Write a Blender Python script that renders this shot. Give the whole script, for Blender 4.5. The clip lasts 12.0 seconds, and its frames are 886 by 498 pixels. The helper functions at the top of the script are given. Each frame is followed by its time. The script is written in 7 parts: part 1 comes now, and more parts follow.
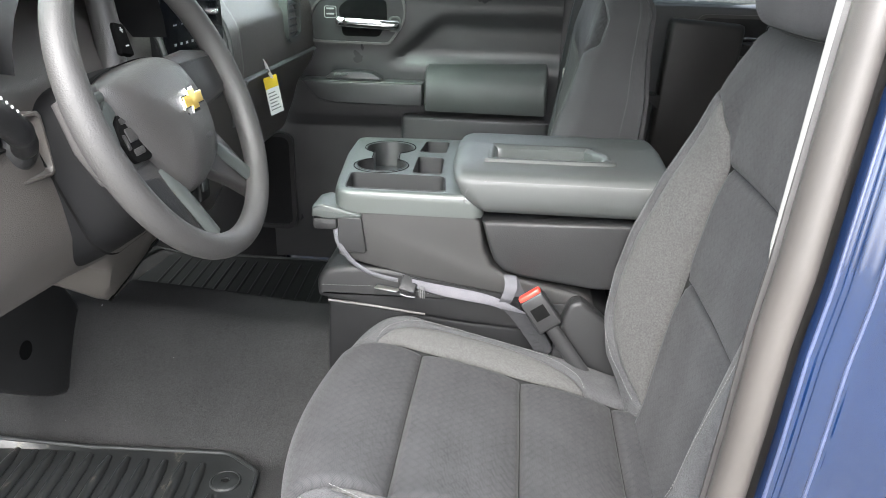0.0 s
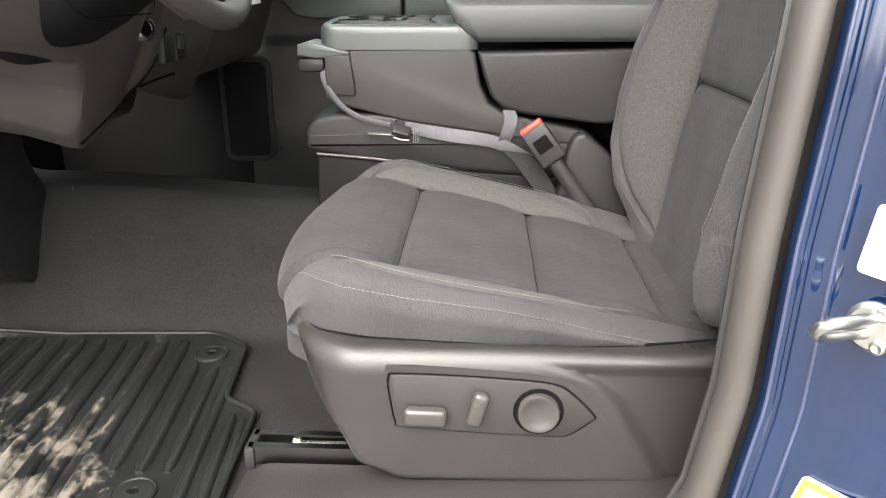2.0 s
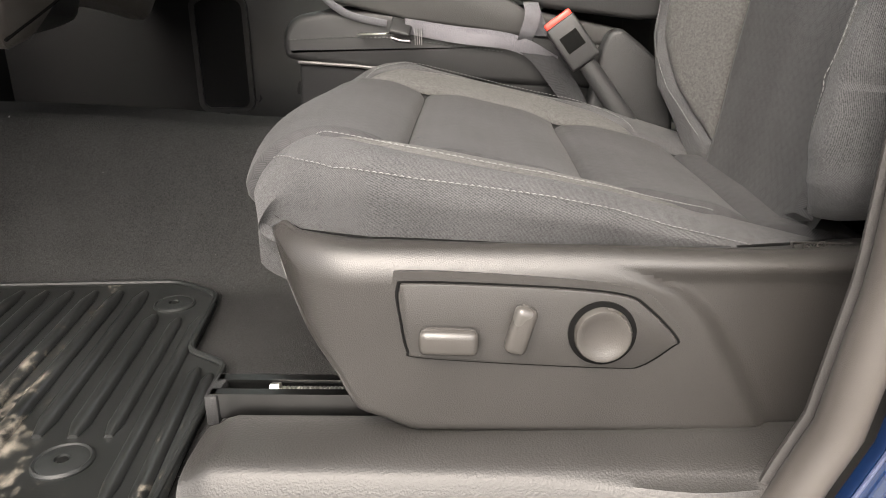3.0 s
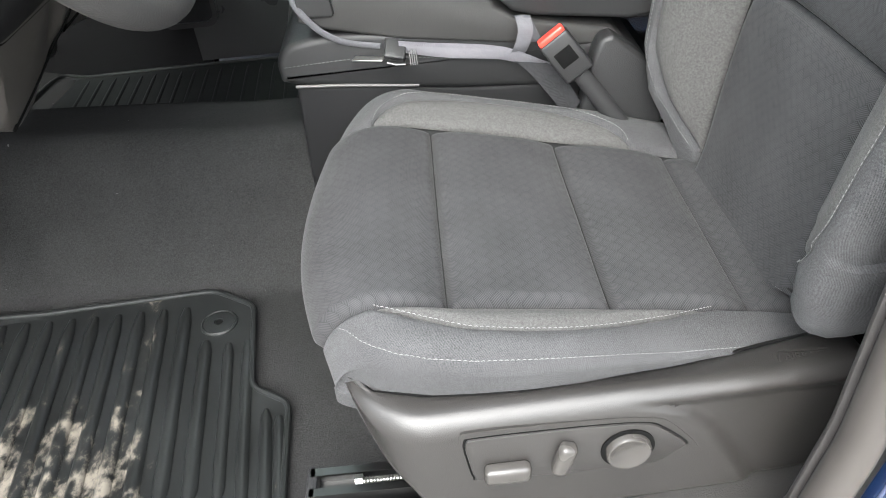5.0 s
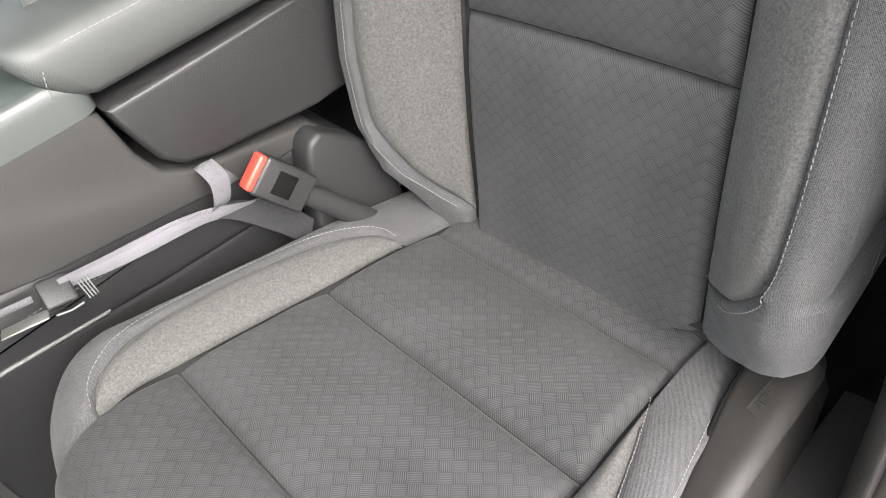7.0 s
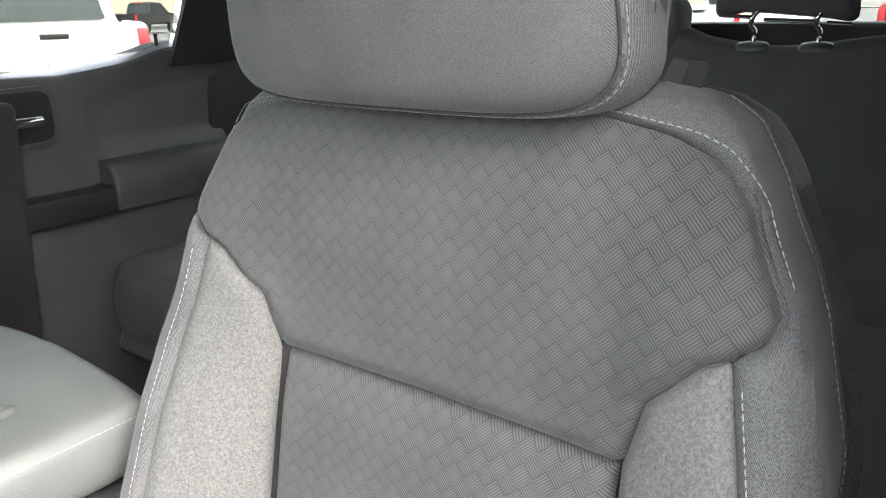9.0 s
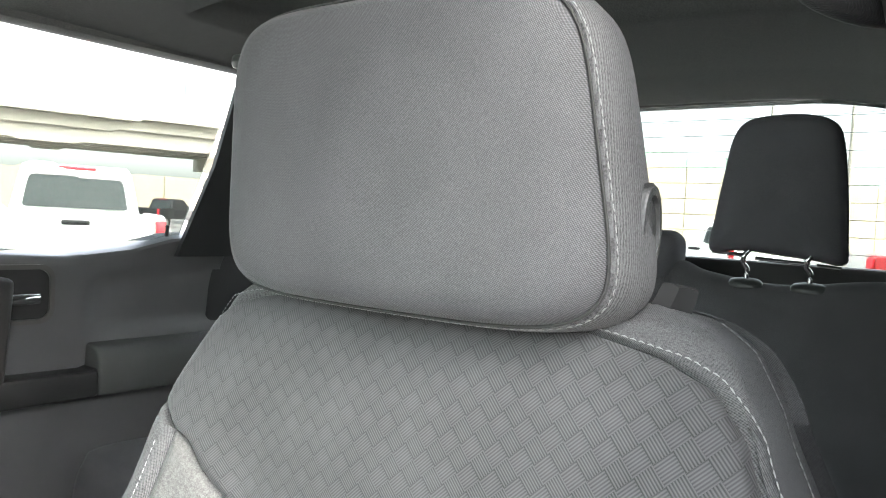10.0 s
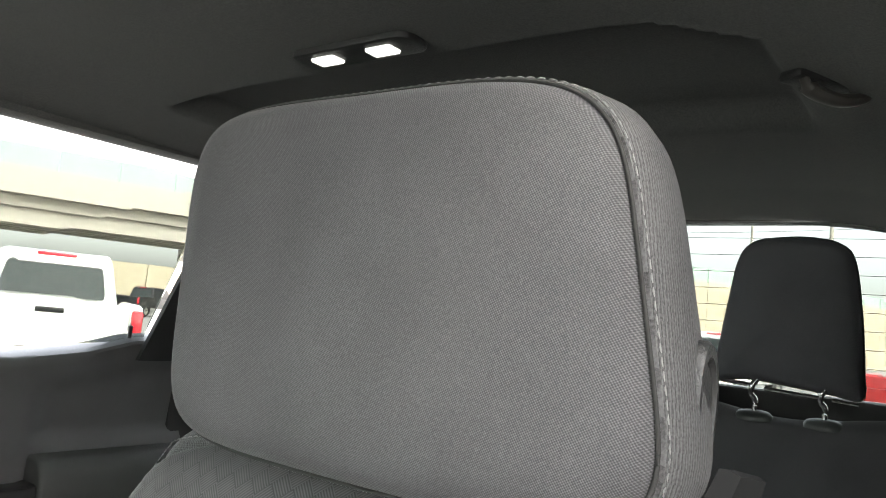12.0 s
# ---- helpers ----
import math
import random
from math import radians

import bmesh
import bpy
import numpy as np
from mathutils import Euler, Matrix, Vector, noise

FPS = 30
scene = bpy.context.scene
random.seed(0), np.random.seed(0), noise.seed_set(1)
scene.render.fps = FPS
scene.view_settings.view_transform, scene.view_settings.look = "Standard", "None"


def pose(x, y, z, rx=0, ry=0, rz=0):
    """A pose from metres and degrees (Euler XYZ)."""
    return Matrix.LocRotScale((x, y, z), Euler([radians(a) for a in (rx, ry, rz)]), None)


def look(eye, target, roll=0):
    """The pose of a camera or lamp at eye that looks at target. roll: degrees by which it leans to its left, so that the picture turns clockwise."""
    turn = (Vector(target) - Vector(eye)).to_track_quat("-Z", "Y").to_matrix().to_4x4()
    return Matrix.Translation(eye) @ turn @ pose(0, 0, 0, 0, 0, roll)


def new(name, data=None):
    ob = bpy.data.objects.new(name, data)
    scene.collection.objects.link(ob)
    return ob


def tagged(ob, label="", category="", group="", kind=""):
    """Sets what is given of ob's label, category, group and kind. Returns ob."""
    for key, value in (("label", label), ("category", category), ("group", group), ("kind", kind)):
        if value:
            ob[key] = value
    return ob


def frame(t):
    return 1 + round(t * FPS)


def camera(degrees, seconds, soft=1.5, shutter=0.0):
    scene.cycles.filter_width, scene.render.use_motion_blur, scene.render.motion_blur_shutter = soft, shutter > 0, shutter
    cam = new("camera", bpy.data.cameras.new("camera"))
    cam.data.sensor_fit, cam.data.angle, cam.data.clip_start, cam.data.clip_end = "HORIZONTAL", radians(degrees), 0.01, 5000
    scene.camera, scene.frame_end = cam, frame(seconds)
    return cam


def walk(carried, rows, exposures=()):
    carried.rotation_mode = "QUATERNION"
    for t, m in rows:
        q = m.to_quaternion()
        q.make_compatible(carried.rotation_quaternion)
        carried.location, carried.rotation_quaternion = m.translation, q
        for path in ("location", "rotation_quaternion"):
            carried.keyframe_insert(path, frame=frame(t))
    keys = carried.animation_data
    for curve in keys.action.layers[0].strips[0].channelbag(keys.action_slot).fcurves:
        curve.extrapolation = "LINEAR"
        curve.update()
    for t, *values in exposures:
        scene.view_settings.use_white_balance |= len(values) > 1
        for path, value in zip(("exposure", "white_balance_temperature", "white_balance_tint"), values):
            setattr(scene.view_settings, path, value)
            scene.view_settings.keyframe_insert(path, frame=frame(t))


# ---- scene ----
cam = camera(60.8, 12.0, 0.95)
PATH = [
    (0, (0.263, -0.664, 0.940), (0.093, 1.183, 0.191), 1.3),
    (0.5, (0.268, -0.729, 0.932), (0.138, 1.124, 0.193), 0.8),
    (1, (0.264, -0.745, 0.928), (0.156, 1.116, 0.202), 0.4),
    (1.5, (0.260, -0.755, 0.896), (0.153, 1.115, 0.195), -0.2),
    (1.7, (0.242, -0.753, 0.778), (0.146, 1.125, 0.099), -0.2),
    (1.9, (0.229, -0.738, 0.656), (0.133, 1.148, -0.004), -0.1),
    (2, (0.229, -0.713, 0.604), (0.125, 1.173, -0.054), -0.3),
    (2.5, (0.197, -0.598, 0.460), (0.114, 1.292, -0.188), -0.4),
    (2.7, (0.191, -0.562, 0.436), (0.117, 1.327, -0.216), -0.5),
    (4.3, (0.179, -0.523, 0.572), (0.115, 1.228, -0.393), -2.9),
    (4.5, (0.164, -0.510, 0.684), (0.117, 1.186, -0.376), -3.5),
    (5, (0.134, -0.468, 0.792), (0.127, 1.122, -0.420), -6.0),
    (5.5, (0.123, -0.348, 0.819), (0.229, 1.155, -0.496), -10.1),
    (6, (0.113, -0.209, 0.815), (0.444, 1.209, -0.556), -13.1),
    (6.5, (0.088, -0.150, 0.815), (0.657, 1.172, -0.574), -15.5),
    (7, (0.092, -0.122, 0.818), (0.883, 1.107, -0.548), -15.9),
    (7.5, (0.133, -0.090, 0.838), (1.161, 1.082, -0.415), -13.2),
    (7.7, (0.142, -0.086, 0.842), (1.277, 1.088, -0.312), -11.5),
    (9.3, (0.216, -0.025, 0.922), (1.767, 1.148, 0.454), 0.2),
    (9.5, (0.218, -0.025, 0.920), (1.788, 1.165, 0.575), 1.1),
    (10, (0.225, -0.028, 0.910), (1.812, 1.186, 0.834), 3.1),
    (10.5, (0.230, -0.026, 0.905), (1.822, 1.184, 0.925), 4.0),
    (11, (0.285, 0.026, 0.932), (1.887, 1.223, 0.968), 4.7),
    (11.5, (0.297, 0.037, 0.934), (1.901, 1.229, 0.996), 5.0),
    (12, (0.297, 0.036, 0.935), (1.893, 1.227, 1.124), 5.3),
]
walk(cam, [(t, look(eye, target, roll)) for t, eye, target, roll in PATH], [(0, 2.86, 6300, 9), (0.5, 2.65, 6300, 9), (1.6, 2.62, 6200, 9), (2.1, 2.4, 6900, 10), (2.7, 2.32, 7200, 12), (4.5, 2.6, 6300, 7), (5.5, 2.7, 6300, 7), (6.3, 2.75, 6300, 7), (7.0, 3.0, 6600, 11), (7.7, 3.05, 6600, 12), (9.3, 4.1, 6600, 8), (10, 4.22, 6500, 7), (10.6, 4.1, 6500, 7), (11.2, 3.75, 6700, 8), (12, 3.68, 6800, 8)])

# ---------- light ----------
world = bpy.data.worlds.new("sky")
scene.world = world
world.use_nodes = True
wn = world.node_tree
sky = wn.nodes.new("ShaderNodeTexSky")
sky.sky_type = "NISHITA"
sky.sun_disc = False
sky.sun_elevation = radians(49)
sky.sun_rotation = radians(191)
sky.air_density = 1.0
sky.dust_density = 4.0
sky.ozone_density = 0.3
haze = wn.nodes.new("ShaderNodeHueSaturation")
haze.inputs["Saturation"].default_value = 0.35
wn.links.new(sky.outputs[0], haze.inputs["Color"])
wn.links.new(haze.outputs[0], wn.nodes["Background"].inputs[0])
wn.nodes["Background"].inputs[1].default_value = 0.165
sun_data = bpy.data.lights.new("sun", "SUN")
sun_data.energy = 0.98
sun_data.angle = radians(60)
sun_data.color = (1.0, 0.98, 0.955)
sun = new("sun", sun_data)
sun.matrix_world = look((-0.70, -3.5, 3.9), (0, 0, 0))
# added area lamp inside the green-tinted windshield, to strengthen the sky light there
pane_data = bpy.data.lights.new("windshield_fill", "AREA")
pane_data.shape, pane_data.size, pane_data.size_y = "RECTANGLE", 1.15, 0.70
pane_data.energy = 1.45
pane_data.color = (0.93, 1.0, 0.96)
pane_light = new("windshield_fill", pane_data)
pane_light.matrix_world = look((-0.465, 0.702, 0.975), (-0.025, 0.702, 0.20))


# ---------- materials ----------
def mat_new(name):
    m = bpy.data.materials.new(name)
    m.use_nodes = True
    return m, m.node_tree.nodes, m.node_tree.links, m.node_tree.nodes["Principled BSDF"]


def coords(nd, ln, kind="Object", scale=(1, 1, 1), rot=(0, 0, 0)):
    tc = nd.new("ShaderNodeTexCoord")
    mp = nd.new("ShaderNodeMapping")
    mp.inputs["Scale"].default_value = scale
    mp.inputs["Rotation"].default_value = rot
    ln.new(tc.outputs[kind], mp.inputs[0])
    return mp.outputs[0]


def noise_tex(nd, ln, vec, scale, detail=3.0, rough=0.5):
    n = nd.new("ShaderNodeTexNoise")
    n.inputs["Scale"].default_value = scale
    n.inputs["Detail"].default_value = detail
    n.inputs["Roughness"].default_value = rough
    ln.new(vec, n.inputs["Vector"])
    return n.outputs["Fac"]


def ramp(nd, ln, fac, stops):
    r = nd.new("ShaderNodeValToRGB")
    els = r.color_ramp.elements
    while len(els) < len(stops):
        els.new(0.5)
    for e, (p, c) in zip(els, stops):
        e.position = p
        e.color = (*c, 1) if len(c) == 3 else c
    ln.new(fac, r.inputs[0])
    return r.outputs[0]


def mixc(nd, ln, fac, a, b, mode="MIX"):
    m = nd.new("ShaderNodeMix")
    m.data_type = "RGBA"
    m.blend_type = mode
    for sock, val in ((0, fac), (6, a), (7, b)):
        if hasattr(val, "links"):
            ln.new(val, m.inputs[sock])
        elif sock == 0:
            m.inputs[0].default_value = val
        else:
            m.inputs[sock].default_value = (*val, 1)
    return m.outputs[2]


def maths(nd, ln, op, a, b=None):
    m = nd.new("ShaderNodeMath")
    m.operation = op
    for i, v in enumerate((a, b)):
        if v is None:
            continue
        if hasattr(v, "links"):
            ln.new(v, m.inputs[i])
        else:
            m.inputs[i].default_value = v
    return m.outputs[0]


def bump(nd, ln, bs, h, strength, dist):
    b = nd.new("ShaderNodeBump")
    b.inputs["Strength"].default_value = strength
    b.inputs["Distance"].default_value = dist
    ln.new(h, b.inputs["Height"])
    ln.new(b.outputs[0], bs.inputs["Normal"])


def grained(name, col, rough=0.5, grain=900, depth=0.0002, vary=0.12, spec=0.5, metal=0.0, dust=0.0, coat=0.0):
    """Moulded plastic, rubber or painted metal with fine grain and slow variation."""
    m, nd, ln, bs = mat_new(name)
    v = coords(nd, ln)
    big = noise_tex(nd, ln, v, 9, 4)
    fine = noise_tex(nd, ln, v, grain, 2)
    lo = tuple(c * (1 - vary) for c in col)
    hi = tuple(min(1, c * (1 + vary)) for c in col)
    c = ramp(nd, ln, big, [(0.3, lo), (0.7, hi)])
    if dust:
        d = noise_tex(nd, ln, v, 60, 6, 0.7)
        dm = ramp(nd, ln, d, [(0.52, (0, 0, 0)), (0.75, (dust, dust, dust))])
        c = mixc(nd, ln, dm, c, (0.36, 0.34, 0.31))
    ln.new(c, bs.inputs["Base Color"])
    rr = nd.new("ShaderNodeMapRange")
    rr.inputs[3].default_value = rough - 0.07
    rr.inputs[4].default_value = min(1.0, rough + 0.07)
    ln.new(big, rr.inputs[0])
    ln.new(rr.outputs[0], bs.inputs["Roughness"])
    bs.inputs["Metallic"].default_value = metal
    bs.inputs["Specular IOR Level"].default_value = spec
    bs.inputs["Coat Weight"].default_value = coat
    bs.inputs["Coat Roughness"].default_value = 0.05
    if depth:
        bump(nd, ln, bs, fine, 0.6, depth)
    return m


def fabric(name, lo, hi, kind):
    """Seat cloth. kind: twill (fine diagonal rib), basket (hatched squares), heather (mottled felt), knit (headrest)."""
    m, nd, ln, bs = mat_new(name)
    bs.inputs["Roughness"].default_value = 0.85
    bs.inputs["Specular IOR Level"].default_value = 0.2
    bs.inputs["Sheen Weight"].default_value = 0.05
    bs.inputs["Sheen Roughness"].default_value = 0.45
    ob = coords(nd, ln, "Object")
    big = noise_tex(nd, ln, ob, 14, 4)
    if kind == "heather":
        fine = noise_tex(nd, ln, ob, 900, 3, 0.7)
        mid = noise_tex(nd, ln, ob, 380, 2, 0.6)
        f = maths(nd, ln, "ADD", maths(nd, ln, "MULTIPLY", fine, 0.6), maths(nd, ln, "MULTIPLY", mid, 0.4))
        c = ramp(nd, ln, f, [(0.38, lo), (0.62, hi)])
        hgt, st, ds = f, 0.7, 0.0006
    else:
        rot = radians(45) if kind == "basket" else radians(30)
        v = coords(nd, ln, "UV", rot=(0, 0, rot))
        sep = nd.new("ShaderNodeSeparateXYZ")
        ln.new(v, sep.inputs[0])
        if kind == "basket":
            cell = 0.0118
            ribs = 7

            def saw(o, k):
                return maths(nd, ln, "SINE", maths(nd, ln, "MULTIPLY", o, 2 * math.pi * k))
            ch = nd.new("ShaderNodeTexChecker")
            ch.inputs["Scale"].default_value = 1 / cell
            ln.new(v, ch.inputs["Vector"])
            a, b = saw(sep.outputs[0], ribs / cell), maths(nd, ln, "MULTIPLY", saw(sep.outputs[1], ribs / cell), 0.8)
            mx = nd.new("ShaderNodeMix")
            ln.new(ch.outputs["Fac"], mx.inputs[0])
            ln.new(a, mx.inputs[2])
            ln.new(b, mx.inputs[3])
            s = mx.outputs[0]
            # each square swells at its middle and dips at its edges
            ea = maths(nd, ln, "ABSOLUTE", saw(sep.outputs[0], 0.5 / cell))
            eb = maths(nd, ln, "ABSOLUTE", saw(sep.outputs[1], 0.5 / cell))
            e = maths(nd, ln, "POWER", maths(nd, ln, "MULTIPLY", ea, eb), 0.35)
            f0 = maths(nd, ln, "ADD", maths(nd, ln, "MULTIPLY", s, 0.13), maths(nd, ln, "MULTIPLY", e, 0.08))
            hgt = f0
            f = maths(nd, ln, "ADD", f0, maths(nd, ln, "MULTIPLY", big, 0.25))
            f = maths(nd, ln, "ADD", f, maths(nd, ln, "MULTIPLY", ch.outputs["Fac"], 0.02))
            c = ramp(nd, ln, f, [(-0.16, lo), (0.60, hi)])
            st, ds = 0.65, 0.0005
        else:
            k = 950 if kind == "twill" else 1050
            s = maths(nd, ln, "SINE", maths(nd, ln, "MULTIPLY", sep.outputs[0], 2 * math.pi * k))
            s2 = maths(nd, ln, "SINE", maths(nd, ln, "MULTIPLY", sep.outputs[1], 2 * math.pi * k))
            w = maths(nd, ln, "ADD", maths(nd, ln, "MULTIPLY", s, 0.15), maths(nd, ln, "MULTIPLY", s2, 0.08 if kind == "twill" else 0.13))
            fz = noise_tex(nd, ln, ob, 800, 2)
            f = maths(nd, ln, "ADD", maths(nd, ln, "ADD", w, maths(nd, ln, "MULTIPLY", fz, 0.8 if kind == "twill" else 0.5)), maths(nd, ln, "MULTIPLY", big, 0.3))
            hgt = w
            c = ramp(nd, ln, f, [(0.25, lo), (0.78, hi)])
            st, ds = 0.7, 0.0005 if kind == "twill" else 0.00025
    ln.new(c, bs.inputs["Base Color"])
    bump(nd, ln, bs, hgt, st, ds)
    return m


def carpet_mat(name, lo, hi):
    m, nd, ln, bs = mat_new(name)
    v = coords(nd, ln)
    f = noise_tex(nd, ln, v, 420, 4, 0.75)
    g = noise_tex(nd, ln, v, 12, 5, 0.6)
    lint = noise_tex(nd, ln, v, 95, 2, 0.4)
    s = maths(nd, ln, "ADD", maths(nd, ln, "MULTIPLY", f, 0.85), maths(nd, ln, "MULTIPLY", g, 0.15))
    c = ramp(nd, ln, s, [(0.25, lo), (0.75, hi)])
    lm = ramp(nd, ln, lint, [(0.775, (0, 0, 0)), (0.80, (0.45, 0.45, 0.45))])
    c = mixc(nd, ln, lm, c, (0.3, 0.3, 0.3))
    ln.new(c, bs.inputs["Base Color"])
    bs.inputs["Roughness"].default_value = 0.95
    bs.inputs["Specular IOR Level"].default_value = 0.06
    bs.inputs["Sheen Weight"].default_value = 0.0
    bump(nd, ln, bs, f, 0.9, 0.0015)
    return m


def dirty_rubber(name):
    m, nd, ln, bs = mat_new(name)
    v = coords(nd, ln)
    g = noise_tex(nd, ln, v, 8, 4)
    d = noise_tex(nd, ln, coords(nd, ln, "Object", (1, 0.6, 1)), 26, 8, 0.72)
    # dried mud gathers towards the heel end of the mat
    sep = nd.new("ShaderNodeSeparateXYZ")
    ln.new(v, sep.inputs[0])
    near = nd.new("ShaderNodeMapRange")
    near.inputs[1].default_value = 0.33
    near.inputs[2].default_value = 0.02
    near.inputs[3].default_value = -0.11
    near.inputs[4].default_value = 0.11
    ln.new(sep.outputs[1], near.inputs[0])
    ahead = nd.new("ShaderNodeMapRange")
    ahead.inputs[1].default_value = -0.18
    ahead.inputs[2].default_value = -0.34
    ahead.inputs[3].default_value = -0.20
    ahead.inputs[4].default_value = 0.02
    ln.new(sep.outputs[0], ahead.inputs[0])
    s = maths(nd, ln, "ADD", maths(nd, ln, "ADD", d, near.outputs[0]), ahead.outputs[0])
    mask = ramp(nd, ln, s, [(0.50, (0, 0, 0)), (0.60, (0.62, 0.62, 0.62))])
    base = ramp(nd, ln, g, [(0.3, (0.008, 0.0085, 0.0085)), (0.7, (0.015, 0.016, 0.016))])
    c = mixc(nd, ln, mask, base, (0.22, 0.195, 0.16))
    ln.new(c, bs.inputs["Base Color"])
    r = ramp(nd, ln, mask, [(0.0, (0.30, 0.30, 0.30)), (0.8, (0.9, 0.9, 0.9))])
    ln.new(r, bs.inputs["Roughness"])
    bs.inputs["Specular IOR Level"].default_value = 0.38
    bump(nd, ln, bs, noise_tex(nd, ln, v, 700, 2), 0.4, 0.0002)
    return m


def glass_mat(name, tint=(1, 1, 1)):
    m, nd, ln, bs = mat_new(name)
    bs.inputs["Base Color"].default_value = (*tint, 1)
    bs.inputs["Transmission Weight"].default_value = 1.0
    bs.inputs["Roughness"].default_value = 0.0
    bs.inputs["IOR"].default_value = 1.05
    return m


def screen_glass_mat(name, tint):
    """Thin laminated glass: lets tinted light straight through, with a weak mirror on top."""
    m, nd, ln, bs = mat_new(name)
    tr = nd.new("ShaderNodeBsdfTransparent")
    tr.inputs[0].default_value = (*tint, 1)
    gl = nd.new("ShaderNodeBsdfGlossy")
    gl.inputs["Roughness"].default_value = 0.0
    fr = nd.new("ShaderNodeFresnel")
    fr.inputs["IOR"].default_value = 1.3
    mx = nd.new("ShaderNodeMixShader")
    ln.new(fr.outputs[0], mx.inputs[0])
    ln.new(tr.outputs[0], mx.inputs[1])
    ln.new(gl.outputs[0], mx.inputs[2])
    ln.new(mx.outputs[0], nd["Material Output"].inputs["Surface"])
    return m


def lamp_mat(name, col, power):
    m, nd, ln, bs = mat_new(name)
    bs.inputs["Base Color"].default_value = (*col, 1)
    bs.inputs["Emission Color"].default_value = (*col, 1)
    bs.inputs["Emission Strength"].default_value = power
    return m


FAB = fabric("seat_cloth", (0.014, 0.0140, 0.0146), (0.070, 0.070, 0.072), "twill")
BASKET = fabric("basket_weave_cloth", (0.012, 0.0120, 0.0126), (0.068, 0.067, 0.070), "basket")
HEATHER = fabric("heather_cloth", (0.036, 0.0355, 0.0345), (0.076, 0.075, 0.073), "heather")
KNIT = fabric("headrest_cloth", (0.020, 0.020, 0.0215), (0.062, 0.061, 0.065), "knit")
# lightened and slightly green: the lid's windshield light is in this colour
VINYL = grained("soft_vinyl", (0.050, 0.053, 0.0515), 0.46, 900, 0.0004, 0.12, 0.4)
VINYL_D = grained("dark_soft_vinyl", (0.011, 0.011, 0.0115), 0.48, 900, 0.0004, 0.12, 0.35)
# darker copy of the vinyl, with the console side's shade in its colour
VINYL_SHADED = grained("shaded_side_vinyl", (0.026, 0.0255, 0.025), 0.5, 900, 0.0004, 0.12, 0.35)
PLAST = grained("moulded_plastic", (0.066, 0.063, 0.061), 0.36, 700, 0.0009)
PLAST_D = grained("dark_plastic", (0.018, 0.018, 0.0185), 0.40, 750, 0.0008, 0.12, 0.35)
# the green cast stands for light through the tinted windshield
PLAST_G = grained("satin_console_plastic", (0.052, 0.058, 0.055), 0.34, 900, 0.0003, 0.05)
DOORT = grained("door_trim_plastic", (0.031, 0.031, 0.032), 0.30, 750, 0.0006, 0.12, 0.5)
DASH = grained("dash_plastic", (0.080, 0.073, 0.067), 0.38, 700, 0.0008)
SHIELD = grained("seat_shield_plastic", (0.023, 0.0215, 0.0203), 0.31, 1150, 0.0005)
HUB = grained("airbag_cover_plastic", (0.040, 0.038, 0.037), 0.42, 600, 0.0009)
SWITCH = grained("satin_switch_plastic", (0.042, 0.039, 0.036), 0.27, 900, 0.0003)
REAR = grained("rear_door_plastic", (0.074, 0.075, 0.078), 0.45, 900, 0.0003)
HOOD = grained("soft_black_moulding", (0.008, 0.008, 0.0085), 0.7, 900, 0.0003, 0.12, 0.15)
SILL = grained("sill_plastic", (0.023, 0.022, 0.021), 0.42, 500, 0.0008, 0.12, 0.4)
# near-black that puts crease shade into the seat seams
SEAM_SHADE = grained("seam_shadow_cloth", (0.007, 0.007, 0.007), 0.9, 300, 0)
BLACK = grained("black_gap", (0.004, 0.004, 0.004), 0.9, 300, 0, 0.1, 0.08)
RUBBER = grained("door_seal_rubber", (0.051, 0.0455, 0.0415), 0.45, 1500, 0.00015)
LEATHER = grained("wheel_grip_urethane", (0.040, 0.0385, 0.0375), 0.55, 500, 0.0008)
CHROME = grained("chrome", (0.80, 0.80, 0.80), 0.12, 50, 0, 0.02, 0.5, 1.0)
STEEL = grained("zinc_steel", (0.50, 0.49, 0.46), 0.35, 400, 0.0001, 0.15, 0.5, 1.0)
RAIL = grained("oiled_steel_rail", (0.10, 0.10, 0.10), 0.32, 400, 0.0001, 0.2, 0.5, 1.0)
BEAD = grained("pale_sealer", (0.045, 0.055, 0.10), 0.35, 300, 0.0002, 0.2, 0.5, 0, 0, 0.4)
PILLAR = grained("pillar_trim_plastic", (0.027, 0.025, 0.024), 0.38, 900, 0.0005)
CARPET = carpet_mat("cab_carpet", (0.005, 0.005, 0.005), (0.040, 0.040, 0.040))
MAT = dirty_rubber("muddy_mat_rubber")
MAT_B = grained("mat_rubber", (0.011, 0.012, 0.012), 0.46, 700, 0.0002, 0.12, 0.3)
THREAD = grained("grey_thread", (0.125, 0.125, 0.125), 0.8, 500, 0)
WEB = fabric("belt_webbing", (0.09, 0.087, 0.098), (0.20, 0.195, 0.21), "twill")
RED = grained("buckle_red", (0.75, 0.045, 0.03), 0.35, 100, 0)
BLUE = grained("blue_metallic_paint", (0.0026, 0.0130, 0.048), 0.16, 2500, 0.00003, 0.15, 0.5, 0.2, 0, 1.0)
GOLD = grained("gold_badge", (0.75, 0.52, 0.13), 0.3, 300, 0, 0.1, 0.5, 0.7)
HEADLINER = fabric("headliner_cloth", (0.050, 0.050, 0.050), (0.096, 0.096, 0.093), "heather")
WHITE = grained("white_card", (0.80, 0.80, 0.78), 0.5, 300, 0)
YELLOW = grained("yellow_print", (0.85, 0.62, 0.04), 0.5, 300, 0)
